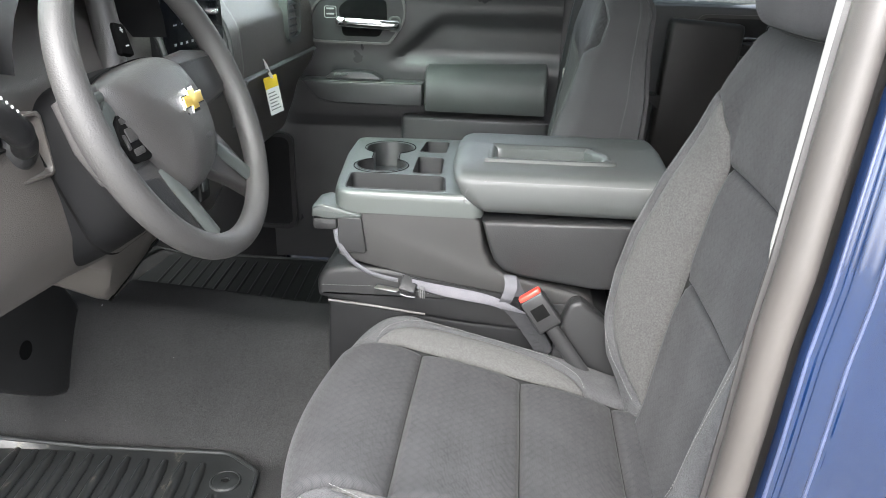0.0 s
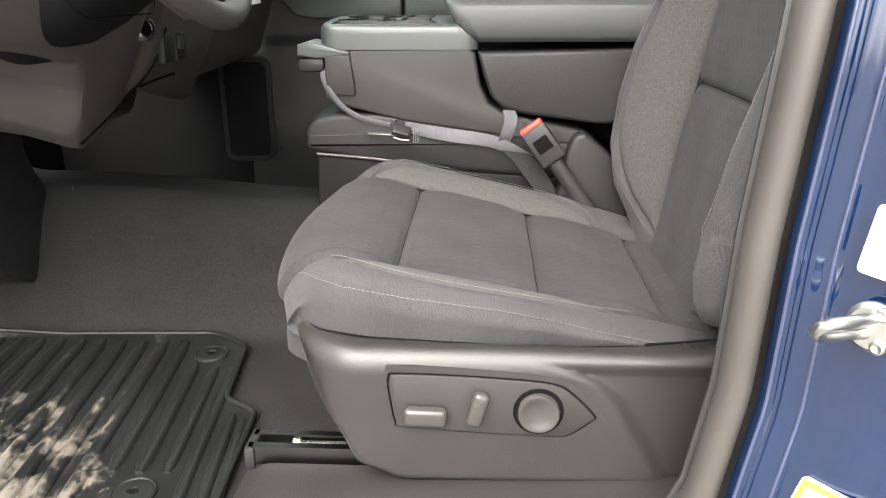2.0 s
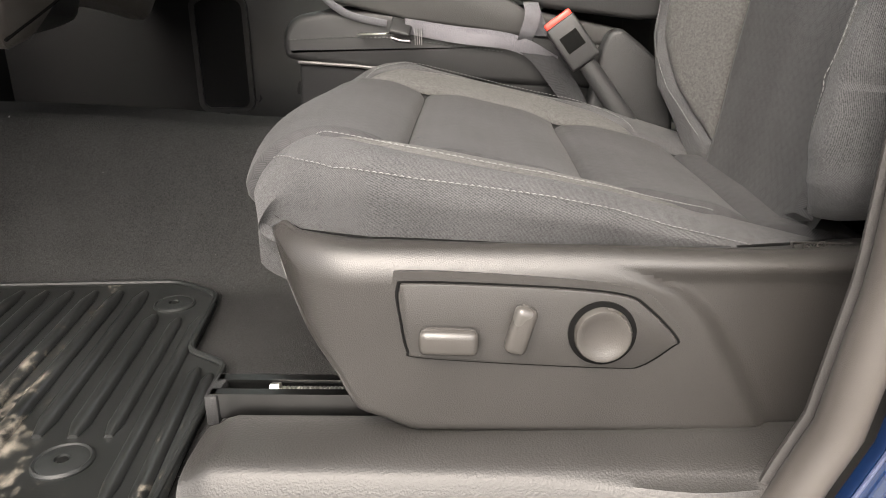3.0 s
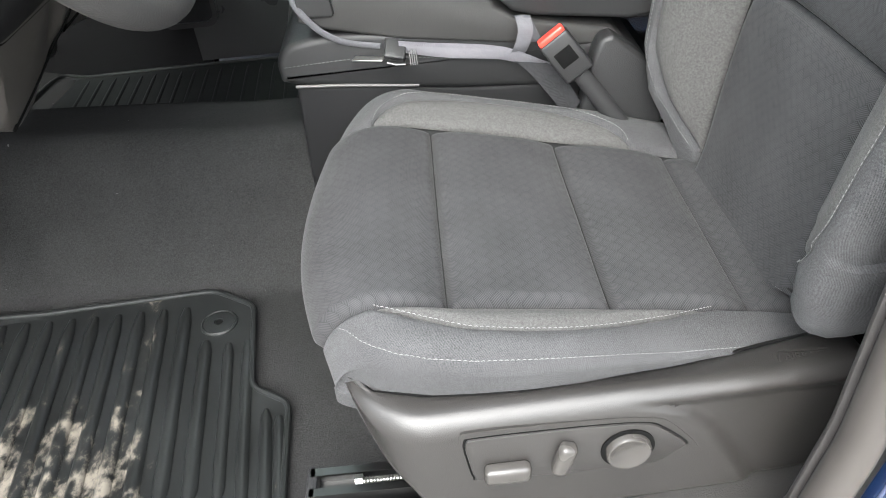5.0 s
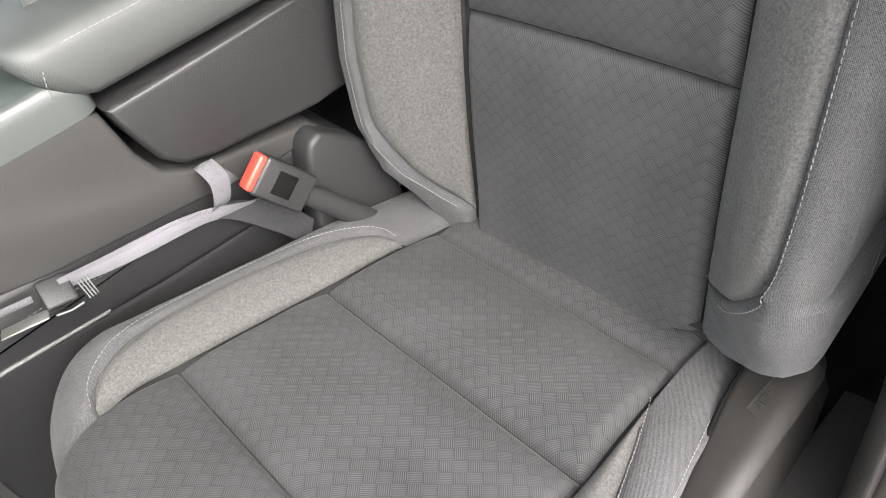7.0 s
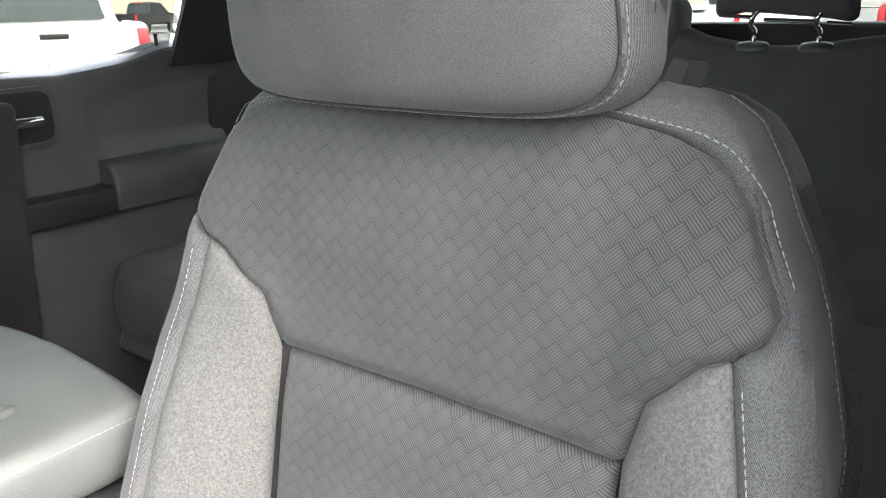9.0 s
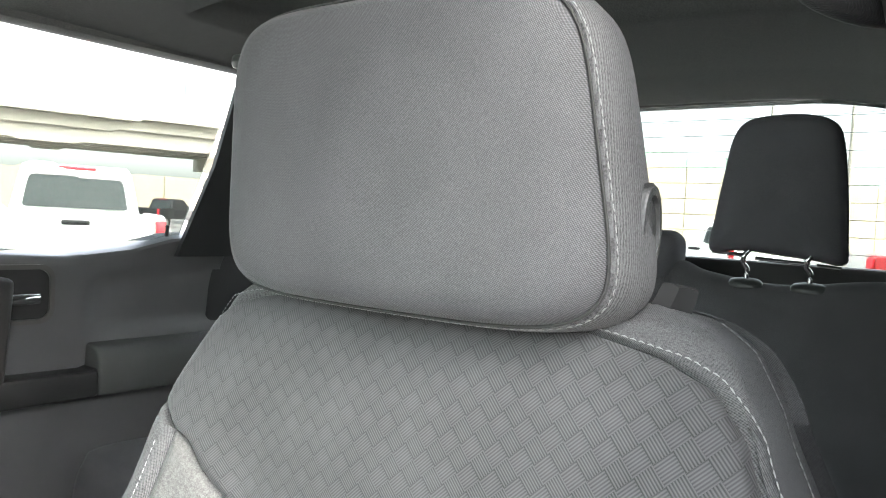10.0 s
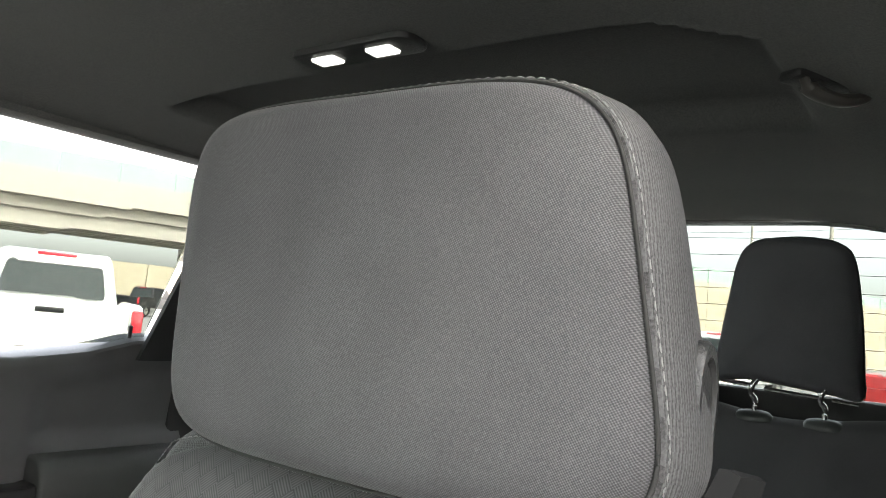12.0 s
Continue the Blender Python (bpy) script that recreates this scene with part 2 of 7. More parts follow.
BARS = grained("pale_grey_lettering", (0.55, 0.55, 0.54), 0.5, 300, 0)
INK = grained("grey_ink", (0.25, 0.25, 0.25), 0.6, 300, 0)
BODYWHITE = grained("white_car_paint", (0.82, 0.82, 0.80), 0.3, 900, 0, 0.03, 0.5, 0, 0, 0.5)
DARKGLASS = grained("tinted_car_glass", (0.045, 0.052, 0.052), 0.25, 50, 0, 0.1, 0.12)
TAIL = grained("tail_lamp_red", (0.6, 0.02, 0.03), 0.2, 50, 0, 0.1, 0.5, 0, 0, 0.5)
SCREEN = grained("screen_glass", (0.006, 0.007, 0.010), 0.1, 50, 0, 0.05)
GLASS = glass_mat("window_glass", (0.96, 0.98, 0.97))
WINDSHIELD = screen_glass_mat("green_tinted_windshield", (0.82, 0.95, 0.89))
PRIVACY = glass_mat("tinted_rear_glass", (0.165, 0.18, 0.172))
CONCRETE = grained("weathered_concrete", (0.44, 0.41, 0.35), 0.9, 30, 0.002, 0.2, 0.3, 0, 0.2)
# barrier green, with the bright haze's washing-out mixed into the colour
GREENP = grained("hazed_green_panel", (0.34, 0.46, 0.39), 0.7, 30, 0, 0.08)
BEIGE = grained("beige_wall", (0.42, 0.37, 0.27), 0.85, 30, 0.002, 0.08)
# asphalt set paler to bounce more light into the cab
ASPHALT = grained("paled_lot_asphalt", (0.22, 0.216, 0.207), 0.9, 200, 0.003, 0.25)
LEAF = grained("leaves", (0.06, 0.10, 0.035), 0.7, 90, 0, 0.4)
BARK = grained("bark", (0.09, 0.07, 0.05), 0.9, 90, 0.004, 0.3)
REDCAR = grained("red_car_paint", (0.5, 0.02, 0.02), 0.3, 300, 0, 0.05, 0.5, 0, 0, 0.5)


# ---------- mesh helpers ----------
def thing(name, loc, label, category, group="", kind=""):
    e = new(name)
    e.empty_display_size = 0.05
    e.location = loc
    return tagged(e, label, category, group, kind)


def part(name, bm, mat, parent=None, label="", smooth=True):
    me = bpy.data.meshes.new(name)
    bm.normal_update()
    bm.to_mesh(me)
    bm.free()
    me.materials.append(mat)
    if smooth:
        me.polygons.foreach_set("use_smooth", [True] * len(me.polygons))
        me.set_sharp_from_angle(angle=radians(40))
    ob = new(name, me)
    if parent is not None:
        ob.parent = parent
        base = parent.location if parent.parent is None else Vector((0, 0, 0))
        if parent.type == "EMPTY":
            ob.matrix_parent_inverse = Matrix.Translation(-Vector(base))
    if label:
        tagged(ob, label)
    return ob


def solid(name, bm, mat, label, category, kind="", group=""):
    return tagged(part(name, bm, mat), label, category, group, kind)


def add_bm(dst, src):
    me = bpy.data.meshes.new("tmp")
    src.to_mesh(me)
    src.free()
    dst.from_mesh(me)
    bpy.data.meshes.remove(me)
    return dst


def rbox(bm, c, s, r=0.005, m=None, seg=2):
    """A box with rounded edges; c its centre, s its size, m a turn about its centre."""
    t = bmesh.new()
    bmesh.ops.create_cube(t, size=1, matrix=Matrix.Diagonal((*s, 1)))
    if r:
        bmesh.ops.bevel(t, geom=list(t.edges), offset=min(r, min(s) * 0.49), segments=seg, affect="EDGES", profile=0.5)
    mm = Matrix.Translation(c) @ (m.to_4x4() if m else Matrix())
    bmesh.ops.transform(t, matrix=mm, verts=t.verts)
    return add_bm(bm, t)


def spline(pts, n, closed=False):
    """Points of any dimension, smoothed to n points (Catmull-Rom, even steps of the index)."""
    p = np.array(pts, float)
    k = len(p)
    out = []
    for t in np.linspace(0, k if closed else k - 1, n, endpoint=not closed):
        i = min(int(t), k - 1 if closed else k - 2)
        f = t - i
        g = (lambda q: p[q % k]) if closed else (lambda q: p[min(max(q, 0), k - 1)])
        a, b, c, d = g(i - 1), g(i), g(i + 1), g(i + 2)
        out.append(0.5 * (2 * b + (c - a) * f + (2 * a - 5 * b + 4 * c - d) * f * f + (3 * b - a - 3 * c + d) * f ** 3))
    return np.array(out)


def prism(bm, outline, axis, d0, d1, r=0.0, seg=2):
    """A plate: a 2D outline (in the two other axes, in order) from d0 to d1 along axis, with rounded rims."""
    t = bmesh.new()
    order = {"x": (1, 2, 0), "y": (0, 2, 1), "z": (0, 1, 2)}[axis]

    def put(p, d):
        v = [0, 0, 0]
        v[order[0]], v[order[1]], v[order[2]] = p[0], p[1], d
        return t.verts.new(v)
    a = [put(p, d0) for p in outline]
    b = [put(p, d1) for p in outline]
    n = len(a)
    t.faces.new(a)
    t.faces.new(b[::-1])
    for i in range(n):
        t.faces.new((a[i], b[i], b[(i + 1) % n], a[(i + 1) % n]))
    bmesh.ops.recalc_face_normals(t, faces=t.faces)
    if r:
        rims = [e for f in t.faces if len(f.verts) == n for e in f.edges]
        bmesh.ops.bevel(t, geom=list(set(rims)), offset=r, segments=seg, affect="EDGES", profile=0.5)
    return add_bm(bm, t)


def rrect(x0, x1, y0, y1, r, n=5):
    out = []
    for cx, cy, a0 in ((x1 - r, y1 - r, 0), (x0 + r, y1 - r, 90), (x0 + r, y0 + r, 180), (x1 - r, y0 + r, 270)):
        for k in range(n):
            a = radians(a0 + 90 * k / (n - 1))
            out.append((cx + r * math.cos(a), cy + r * math.sin(a)))
    return out


def ring(bm, outer, inner, axis, d0, d1):
    """A frame between two outlines of equal count."""
    order = {"x": (1, 2, 0), "y": (0, 2, 1), "z": (0, 1, 2)}[axis]

    def put(p, d):
        v = [0, 0, 0]
        v[order[0]], v[order[1]], v[order[2]] = p[0], p[1], d
        return bm.verts.new(v)
    n = len(outer)
    rows = [[put(p, d) for p in o] for o, d in ((outer, d0), (outer, d1), (inner, d1), (inner, d0))]
    fs = []
    for k in range(4):
        a, b = rows[k], rows[(k + 1) % 4]
        for i in range(n):
            fs.append(bm.faces.new((a[i], a[(i + 1) % n], b[(i + 1) % n], b[i])))
    bmesh.ops.recalc_face_normals(bm, faces=fs)
    return bm


def tube(bm, pts, r, n=10, closed=False, flat=1.0, up=(0, 0, 1)):
    """A tube along points; r one radius or one per point; flat: its thickness across, for straps."""
    P = [Vector(p) for p in pts]
    k = len(P)
    rr = r if hasattr(r, "__len__") else [r] * k
    rows = []
    for i, p in enumerate(P):
        a = P[(i - 1) % k] if closed or i else P[0]
        b = P[(i + 1) % k] if closed or i < k - 1 else P[-1]
        d = (b - a).normalized()
        s = d.cross(Vector(up))
        if s.length < 1e-4:
            s = d.cross(Vector((1, 0.2, 0)))
        s.normalize()
        u = s.cross(d).normalized()
        rows.append([bm.verts.new(p + rr[i] * (math.cos(q) * s + flat * math.sin(q) * u)) for q in [2 * math.pi * j / n for j in range(n)]])
    for i in range(k if closed else k - 1):
        a, b = rows[i], rows[(i + 1) % k]
        for j in range(n):
            bm.faces.new((a[j], a[(j + 1) % n], b[(j + 1) % n], b[j]))
    if not closed:
        bm.faces.new(rows[0][::-1])
        bm.faces.new(rows[-1])
    return bm


def lathe(bm, prof, c, axis, n=32):
    """Turns (radius, along) points round an axis through c."""
    ax = Vector(axis).normalized()
    s = ax.orthogonal().normalized()
    u = ax.cross(s)
    c = Vector(c)
    rows = []
    for r, h in prof:
        rows.append([bm.verts.new(c + ax * h + max(r, 1e-5) * (math.cos(q) * s + math.sin(q) * u)) for q in [2 * math.pi * j / n for j in range(n)]])
    fs = []
    for a, b in zip(rows, rows[1:]):
        for j in range(n):
            fs.append(bm.faces.new((a[j], a[(j + 1) % n], b[(j + 1) % n], b[j])))
    fs += [bm.faces.new(rows[0][::-1]), bm.faces.new(rows[-1])]
    bmesh.ops.recalc_face_normals(bm, faces=fs)
    return bm


def sheet(rows, uv=None, closed=False, flip=False):
    """A surface through rows of points; uv: the same shape, in metres."""
    bm = bmesh.new()
    V = [[bm.verts.new(p) for p in row] for row in rows]
    lay = bm.loops.layers.uv.new("UVMap") if uv is not None else None
    n = len(rows[0])
    for i in range(len(V) - 1):
        for j in range(n if closed else n - 1):
            k = (j + 1) % n
            idx = [(i, j), (i, k), (i + 1, k), (i + 1, j)]
            if flip:
                idx = idx[::-1]
            f = bm.faces.new([V[a][b] for a, b in idx])
            if lay:
                for lp, (a, b) in zip(f.loops, idx):
                    lp[lay].uv = uv[a][b]
    return bm


def eased(n):
    """Steps from 0 to 1 that crowd towards both ends."""
    t = np.linspace(0, 1, n)
    return 0.35 * t + 0.65 * (0.5 - 0.5 * np.cos(np.pi * t))


def patch(S, u0, u1, lo, hi, nu, nv, groove=0.0085, edge=0.018, sides="nsew", lift=0.0, pillow=0.0):
    """A cloth panel of the surface S(u, v): its edges sink into the seams. lo, hi: v as functions of u. sides: which edges are seams."""
    us = u0 + (u1 - u0) * eased(nu)
    ks = eased(nv)
    P = np.array([[S(u, lo(u) + (hi(u) - lo(u)) * k) for k in ks] for u in us])
    du = np.gradient(P, axis=0)
    dv = np.gradient(P, axis=1)
    N = np.cross(du, dv)
    N /= np.maximum(np.linalg.norm(N, axis=2, keepdims=True), 1e-9)
    lu = np.cumsum(np.r_[np.zeros((1, nv)), np.linalg.norm(np.diff(P, axis=0), axis=2)], axis=0)
    lv = np.cumsum(np.c_[np.zeros((nu, 1)), np.linalg.norm(np.diff(P, axis=1), axis=2)], axis=1)
    d = np.full((nu, nv), 1.0)
    if "s" in sides:
        d = np.minimum(d, lu)
    if "n" in sides:
        d = np.minimum(d, lu[-1:] - lu)
    if "w" in sides:
        d = np.minimum(d, lv)
    if "e" in sides:
        d = np.minimum(d, lv[:, -1:] - lv)
    e = np.clip(d / edge, 0, 1)
    # a narrow dip at the seam, and a broad swell over the first hand's width
    d2 = np.minimum(lu if "s" in sides else 1.0, lu[-1:] - lu if "n" in sides else 1.0)
    e2 = np.clip(d2 / 0.055, 0, 1)
    P = P + N * (lift - groove * (1 - e) ** 2 - pillow * ((1 - e2) ** 2 - 0.5) * np.clip(d / 0.012, 0.55, 1))[..., None]
    mid = slice(nv // 2, nv // 2 + 1)
    uv = np.stack([P[:, mid, 1] + lv - lv[:, mid], np.repeat(lu[:, mid], nv, 1)], -1)
    return sheet(P.tolist(), uv.tolist(), flip=True)


def stitches(bm, pts, gap=0.0054, length=0.0038, r=0.0005, lift=(0, 0, 0)):
    """Short threads along a line of points."""
    p = np.array(pts, float) + np.array(lift)
    s = np.r_[0, np.cumsum(np.linalg.norm(np.diff(p, axis=0), axis=1))]
    at = lambda q: np.array([np.interp(q, s, p[:, k]) for k in range(3)])  # noqa: E731
    q = 0.0
    while q + length < s[-1]:
        a, b = at(q), at(q + length)
        tube(bm, [a, (a + b) / 2 + 0.0004, b], [r * 0.5, r, r * 0.5], 5)
        q += gap
    return bm


# ---------- front seats ----------
SEAT_Y = 0.268      # middle of the driver's seat
CAB_Y = 0.702       # middle of the cab


def interp(x, table):
    t = np.array(table, float)
    return float(np.interp(x, t[:, 0], t[:, 1]))


CUSH_LINE = spline([(0.045, 0.195), (0.004, 0.204), (-0.022, 0.224), (-0.031, 0.260), (-0.008, 0.299), (0.045, 0.317), (0.13, 0.305), (0.22, 0.284), (0.30, 0.265), (0.38, 0.246), (0.455, 0.226), (0.56, 0.200)], 221)
CUSH_X = CUSH_LINE[:, 0]


def cush_u(x):
    """Where along the cushion's line the top reaches x."""
    k = int(np.argmin(CUSH_X))
    return float(np.interp(x, CUSH_X[k:], np.linspace(k, 220, 221 - k)) / 220)


def cushion(u, v):
    """The cushion's skin: u from under the front edge to the back, v across (0 the middle, 1 low on a side)."""
    i = u * 220
    x, z = np.interp(i, np.arange(221), CUSH_LINE[:, 0]), np.interp(i, np.arange(221), CUSH_LINE[:, 1])
    s, a = (1 if v >= 0 else -1), abs(v)
    top = u > 0.27
    k = min(1.0, max(0.0, (x + 0.02) / 0.11)) if top else 0.0
    if s > 0:
        w = 0.240 + 0.026 * (1 - (1 - k) ** 2)
        rise = (0.003 + 0.022 * k) * (1.0 - 0.45 * max(0.0, (x - 0.36) / 0.2)) if top else 0.0
        dy = interp(a, [(0, 0), (0.4, 0.172), (0.5, 0.172 + 0.34 * (w - 0.172)), (0.6, 0.172 + 0.66 * (w - 0.172)), (0.7, 0.172 + 0.90 * (w - 0.172)), (0.8, w), (1.0, w - 0.006)])
        dz = interp(a, [(0, 0.0), (0.25, -0.001), (0.36, 0.0), (0.4, 0.002)]) if a <= 0.4 else rise * interp(a, [(0.4, 0.1), (0.5, 0.75), (0.58, 1.0), (0.66, 0.72), (0.72, 0.2)])
        if a > 0.72:
            dz -= interp(a, [(0.72, 0.0), (0.8, 0.028), (1.0, 0.083)])
    else:
        # the door side lies flatter and narrows towards the back
        x_ = x if top else -0.03
        inn = interp(x_, [(-0.03, 0.186), (0.02, 0.190), (0.139, 0.187), (0.304, 0.171), (0.46, 0.151), (0.56, 0.146)])
        seam = max(inn + 0.012, interp(x_, [(-0.03, 0.204), (0.03, 0.208), (0.09, 0.219), (0.15, 0.228), (0.20, 0.224), (0.25, 0.218), (0.30, 0.206), (0.35, 0.190), (0.40, 0.171), (0.56, 0.15)]))
        w = interp(x_, [(-0.03, 0.224), (0.03, 0.236), (0.09, 0.252), (0.15, 0.256), (0.20, 0.254), (0.25, 0.249), (0.30, 0.240), (0.35, 0.226), (0.40, 0.212), (0.45, 0.198), (0.56, 0.180)])
        foot = interp(x_, [(-0.03, 0.216), (-0.012, 0.224), (0.03, 0.240), (0.09, 0.249), (0.15, 0.251), (0.20, 0.250), (0.25, 0.243), (0.30, 0.233), (0.35, 0.225), (0.40, 0.214), (0.45, 0.202), (0.56, 0.19)])
        crest = interp(x_, [(-0.03, -0.004), (0.03, 0.002), (0.09, 0.006), (0.15, 0.012), (0.20, 0.014), (0.25, 0.015), (0.30, 0.012), (0.35, 0.0065), (0.40, 0.001), (0.56, -0.004)])
        edge = interp(x_, [(-0.03, -0.014), (0.03, -0.010), (0.09, -0.006), (0.15, -0.004), (0.20, 0.001), (0.25, 0.004), (0.30, 0.003), (0.35, -0.0045), (0.40, -0.008), (0.45, -0.0105), (0.56, -0.012)])
        low = min(edge - 0.012, interp(x_, [(-0.03, -0.032), (-0.012, -0.036), (0.005, -0.052), (0.03, -0.067), (0.09, -0.064), (0.15, -0.056), (0.20, -0.047), (0.25, -0.040), (0.30, -0.033), (0.35, -0.027), (0.40, -0.020), (0.56, -0.02)]))
        dy = interp(a, [(0, 0), (0.4, inn), (0.475, 0.5 * (inn + seam)), (0.55, seam), (0.62, 0.42 * seam + 0.58 * w), (0.675, w), (0.74, max(w, foot) + 0.004), (0.84, foot), (1.0, foot - 0.006)])
        dz = interp(a, [(0, 0.0), (0.25, -0.001), (0.36, 0.0), (0.4, 0.001), (0.475, 0.62 * crest + 0.003), (0.55, crest), (0.62, 0.45 * crest + 0.55 * edge + 0.003), (0.675, edge), (0.74, 0.66 * edge + 0.34 * low), (0.84, low), (1.0, low - 0.03)])
    if a > 0.7:
        b = smooth_step((u - 0.33) / 0.15)
        dz = max(dz, (-0.012 if s > 0 else -0.055) * (1 - b) + (0.150 - z) * b)
    fade = 1.0 if not top else 1 - min(1.0, max(0.0, (x + 0.01) / 0.15))
    nose = (0.62 if s > 0 else 0.80) * dy * dy * fade
    if s < 0:
        # the lower front corner draws back behind the shield
        nose += 0.075 * smooth_step((0.30 - u) / 0.12) * min(1.0, dy / 0.22) ** 2
    return np.array([x + nose, SEAT_Y + s * dy, z + dz])


BACK_X = spline([(0.16, 0.470), (0.245, 0.496), (0.36, 0.513), (0.478, 0.534), (0.57, 0.551), (0.656, 0.567), (0.74, 0.574), (0.80, 0.585), (0.87, 0.605)], 161)


def backrest(u, v):
    """The backrest's skin: u from its foot over its crown (1) to behind it (1.1), v across (0 the middle, 1 at the back corner)."""
    z = 0.17 + 0.64 * min(u, 0.9) / 0.9
    phi = max(0.0, (min(u, 1.1) - 0.9) / 0.1) * math.pi / 2
    z -= max(0.0, u - 1.1) * 1.2
    s, a = (1 if v >= 0 else -1), abs(v)
    z += 0.058 * math.sin(phi)
    xc = float(np.interp(z, BACK_X[:, 0], BACK_X[:, 1]))
    w = interp(z, [(0.15, 0.170), (0.20, 0.190), (0.25, 0.220), (0.30, 0.243), (0.36, 0.258), (0.45, 0.265), (0.66, 0.260), (0.74, 0.240), (0.775, 0.226), (0.813, 0.212), (0.845, 0.193), (0.860, 0.172), (0.868, 0.138)])
    if s < 0:
        # the wing on the door side ends in a round foot above the shield
        w = min(w, interp(z, [(0.15, 0.130), (0.224, 0.136), (0.234, 0.168), (0.244, 0.200), (0.254, 0.226), (0.264, 0.243), (0.276, 0.255), (0.293, 0.263), (0.32, 0.266), (0.40, 1.0)]))
        w = max(w, interp(z, [(0.234, 0.0), (0.2341, 0.168), (0.244, 0.200), (0.254, 0.226), (0.264, 0.243), (0.276, 0.255), (0.293, 0.263), (0.36, 0.265), (0.40, 0.0)]))
    if s < 0:
        w -= 0.006 * smooth_step((z - 0.76) / 0.05)
    if s > 0:
        w += 0.020 * smooth_step((z - 0.68) / 0.10)
    push = interp(z, [(0.15, 0.02), (0.22, 0.052), (0.32, 0.074), (0.45, 0.070), (0.58, 0.050), (0.68, 0.030), (0.76, 0.012), (0.81, 0.0)])
    if s > 0:
        push = interp(z, [(0.15, 0.0), (0.22, 0.018), (0.258, 0.040), (0.302, 0.068), (0.367, 0.084), (0.442, 0.088), (0.514, 0.084), (0.61, 0.064), (0.68, 0.040), (0.723, 0.025), (0.76, 0.012), (0.81, 0.0)])
    else:
        push *= 0.80 * interp(z, [(0.15, 0.0), (0.224, 0.0), (0.244, 0.40), (0.264, 0.75), (0.285, 0.95), (0.31, 1.0)])
    inner = interp(z, [(0.15, 0.146), (0.5, 0.145), (0.66, 0.143), (0.74, 0.135), (0.84, 0.100), (0.868, 0.06)])
    inner = min(inner, w - 0.012)
    f = lambda k: inner + k * (w - inner)  # noqa: E731
    dy = interp(a, [(0, 0), (0.4, inner), (0.5, f(0.34)), (0.6, f(0.68)), (0.68, f(0.90)), (0.76, w), (1.0, w - 0.012)])
    dx = interp(a, [(0, 0.004), (0.3, 0.002), (0.4, 0.0), (0.5, -0.62 * push), (0.6, -0.97 * push), (0.66, -1.0 * push + 0.003), (0.76, -0.75 * push + (0.022 if s > 0 else 0.012)), (1.0, 0.115)])
    front = min(phi, math.pi / 2)
    dx = 0.05 + (dx - 0.05) * (0.12 + 0.88 * math.cos(front))
    if phi > math.pi / 2:
        dx += (0.105 - dx) * math.sin(phi - math.pi / 2)
    return np.array([xc + dx, SEAT_Y + s * dy, z])


def smooth_step(t):
    t = min(1.0, max(0.0, t))
    return t * t * (3 - 2 * t)


def const(k):
    return lambda u: k


# a rounded rectangle, stepped evenly along its outline
_a = np.linspace(0, 2 * math.pi, 2001)
ARC_Y = np.sign(np.cos(_a)) * np.abs(np.cos(_a)) ** (2.0 / 5.6)
ARC_Z = np.sign(np.sin(_a)) * np.abs(np.sin(_a)) ** (2.0 / 5.6)
ARC_A = np.r_[0, np.cumsum(np.hypot(np.diff(ARC_Y * 1.5), np.diff(ARC_Z)))]
ARC_A *= 2 * math.pi / ARC_A[-1]


def headrest_bm(kind, c, half, depth, lean=0.0):
    """The front restraint. kind: front (its face inside the seam) or body (rim, sides and back)."""
    def outline(a, k):
        # rounded rectangle by superellipse
        y, z = (float(np.interp(a % (2 * math.pi), ARC_A, q)) * h * k for q, h in zip((ARC_Y, ARC_Z), half))
        return y * (1 - (1.15 if y < 0 else 0.22) * z), z * (1 + 0.22 * max(0.0, y)) if z > 0 else z
    prof = [(0.0, 0.000), (0.35, 0.000), (0.60, 0.001), (0.76, 0.004), (0.86, 0.008), (0.920, 0.015), (0.948, 0.025)] if kind == "front" else \
        [(0.948, 0.025), (0.962, 0.029), (0.984, 0.044), (1.0, 0.074), (0.985, 0.098), (0.91, 0.114), (0.70, 0.122), (0.3, 0.126), (0.0, 0.126)]
    bm = bmesh.new()
    n = 144
    lay = bm.loops.layers.uv.new("UVMap")
    rows = []
    for i, (k, d) in enumerate(prof):
        row = []
        for j in range(n):
            y, z = outline(2 * math.pi * j / n, max(k, 0.001))
            g = 0.003 if k == 0.948 else 0.0
            row.append(bm.verts.new((c[0] + d * depth / 0.108 + g + lean * z + 0.9 * y * y * (0.5 if kind == "front" else 0.5), c[1] + y, c[2] + z)))
        rows.append(row)
    for a, b in zip(rows, rows[1:]):
        for j in range(n):
            f = bm.faces.new((a[j], b[j], b[(j + 1) % n], a[(j + 1) % n]))
            for lp in f.loops:
                lp[lay].uv = (lp.vert.co.y, lp.vert.co.z) if kind == "front" else (0.84 * j / n, lp.vert.co.x)
    bmesh.ops.remove_doubles(bm, verts=bm.verts, dist=0.0004)
    return bm, outline


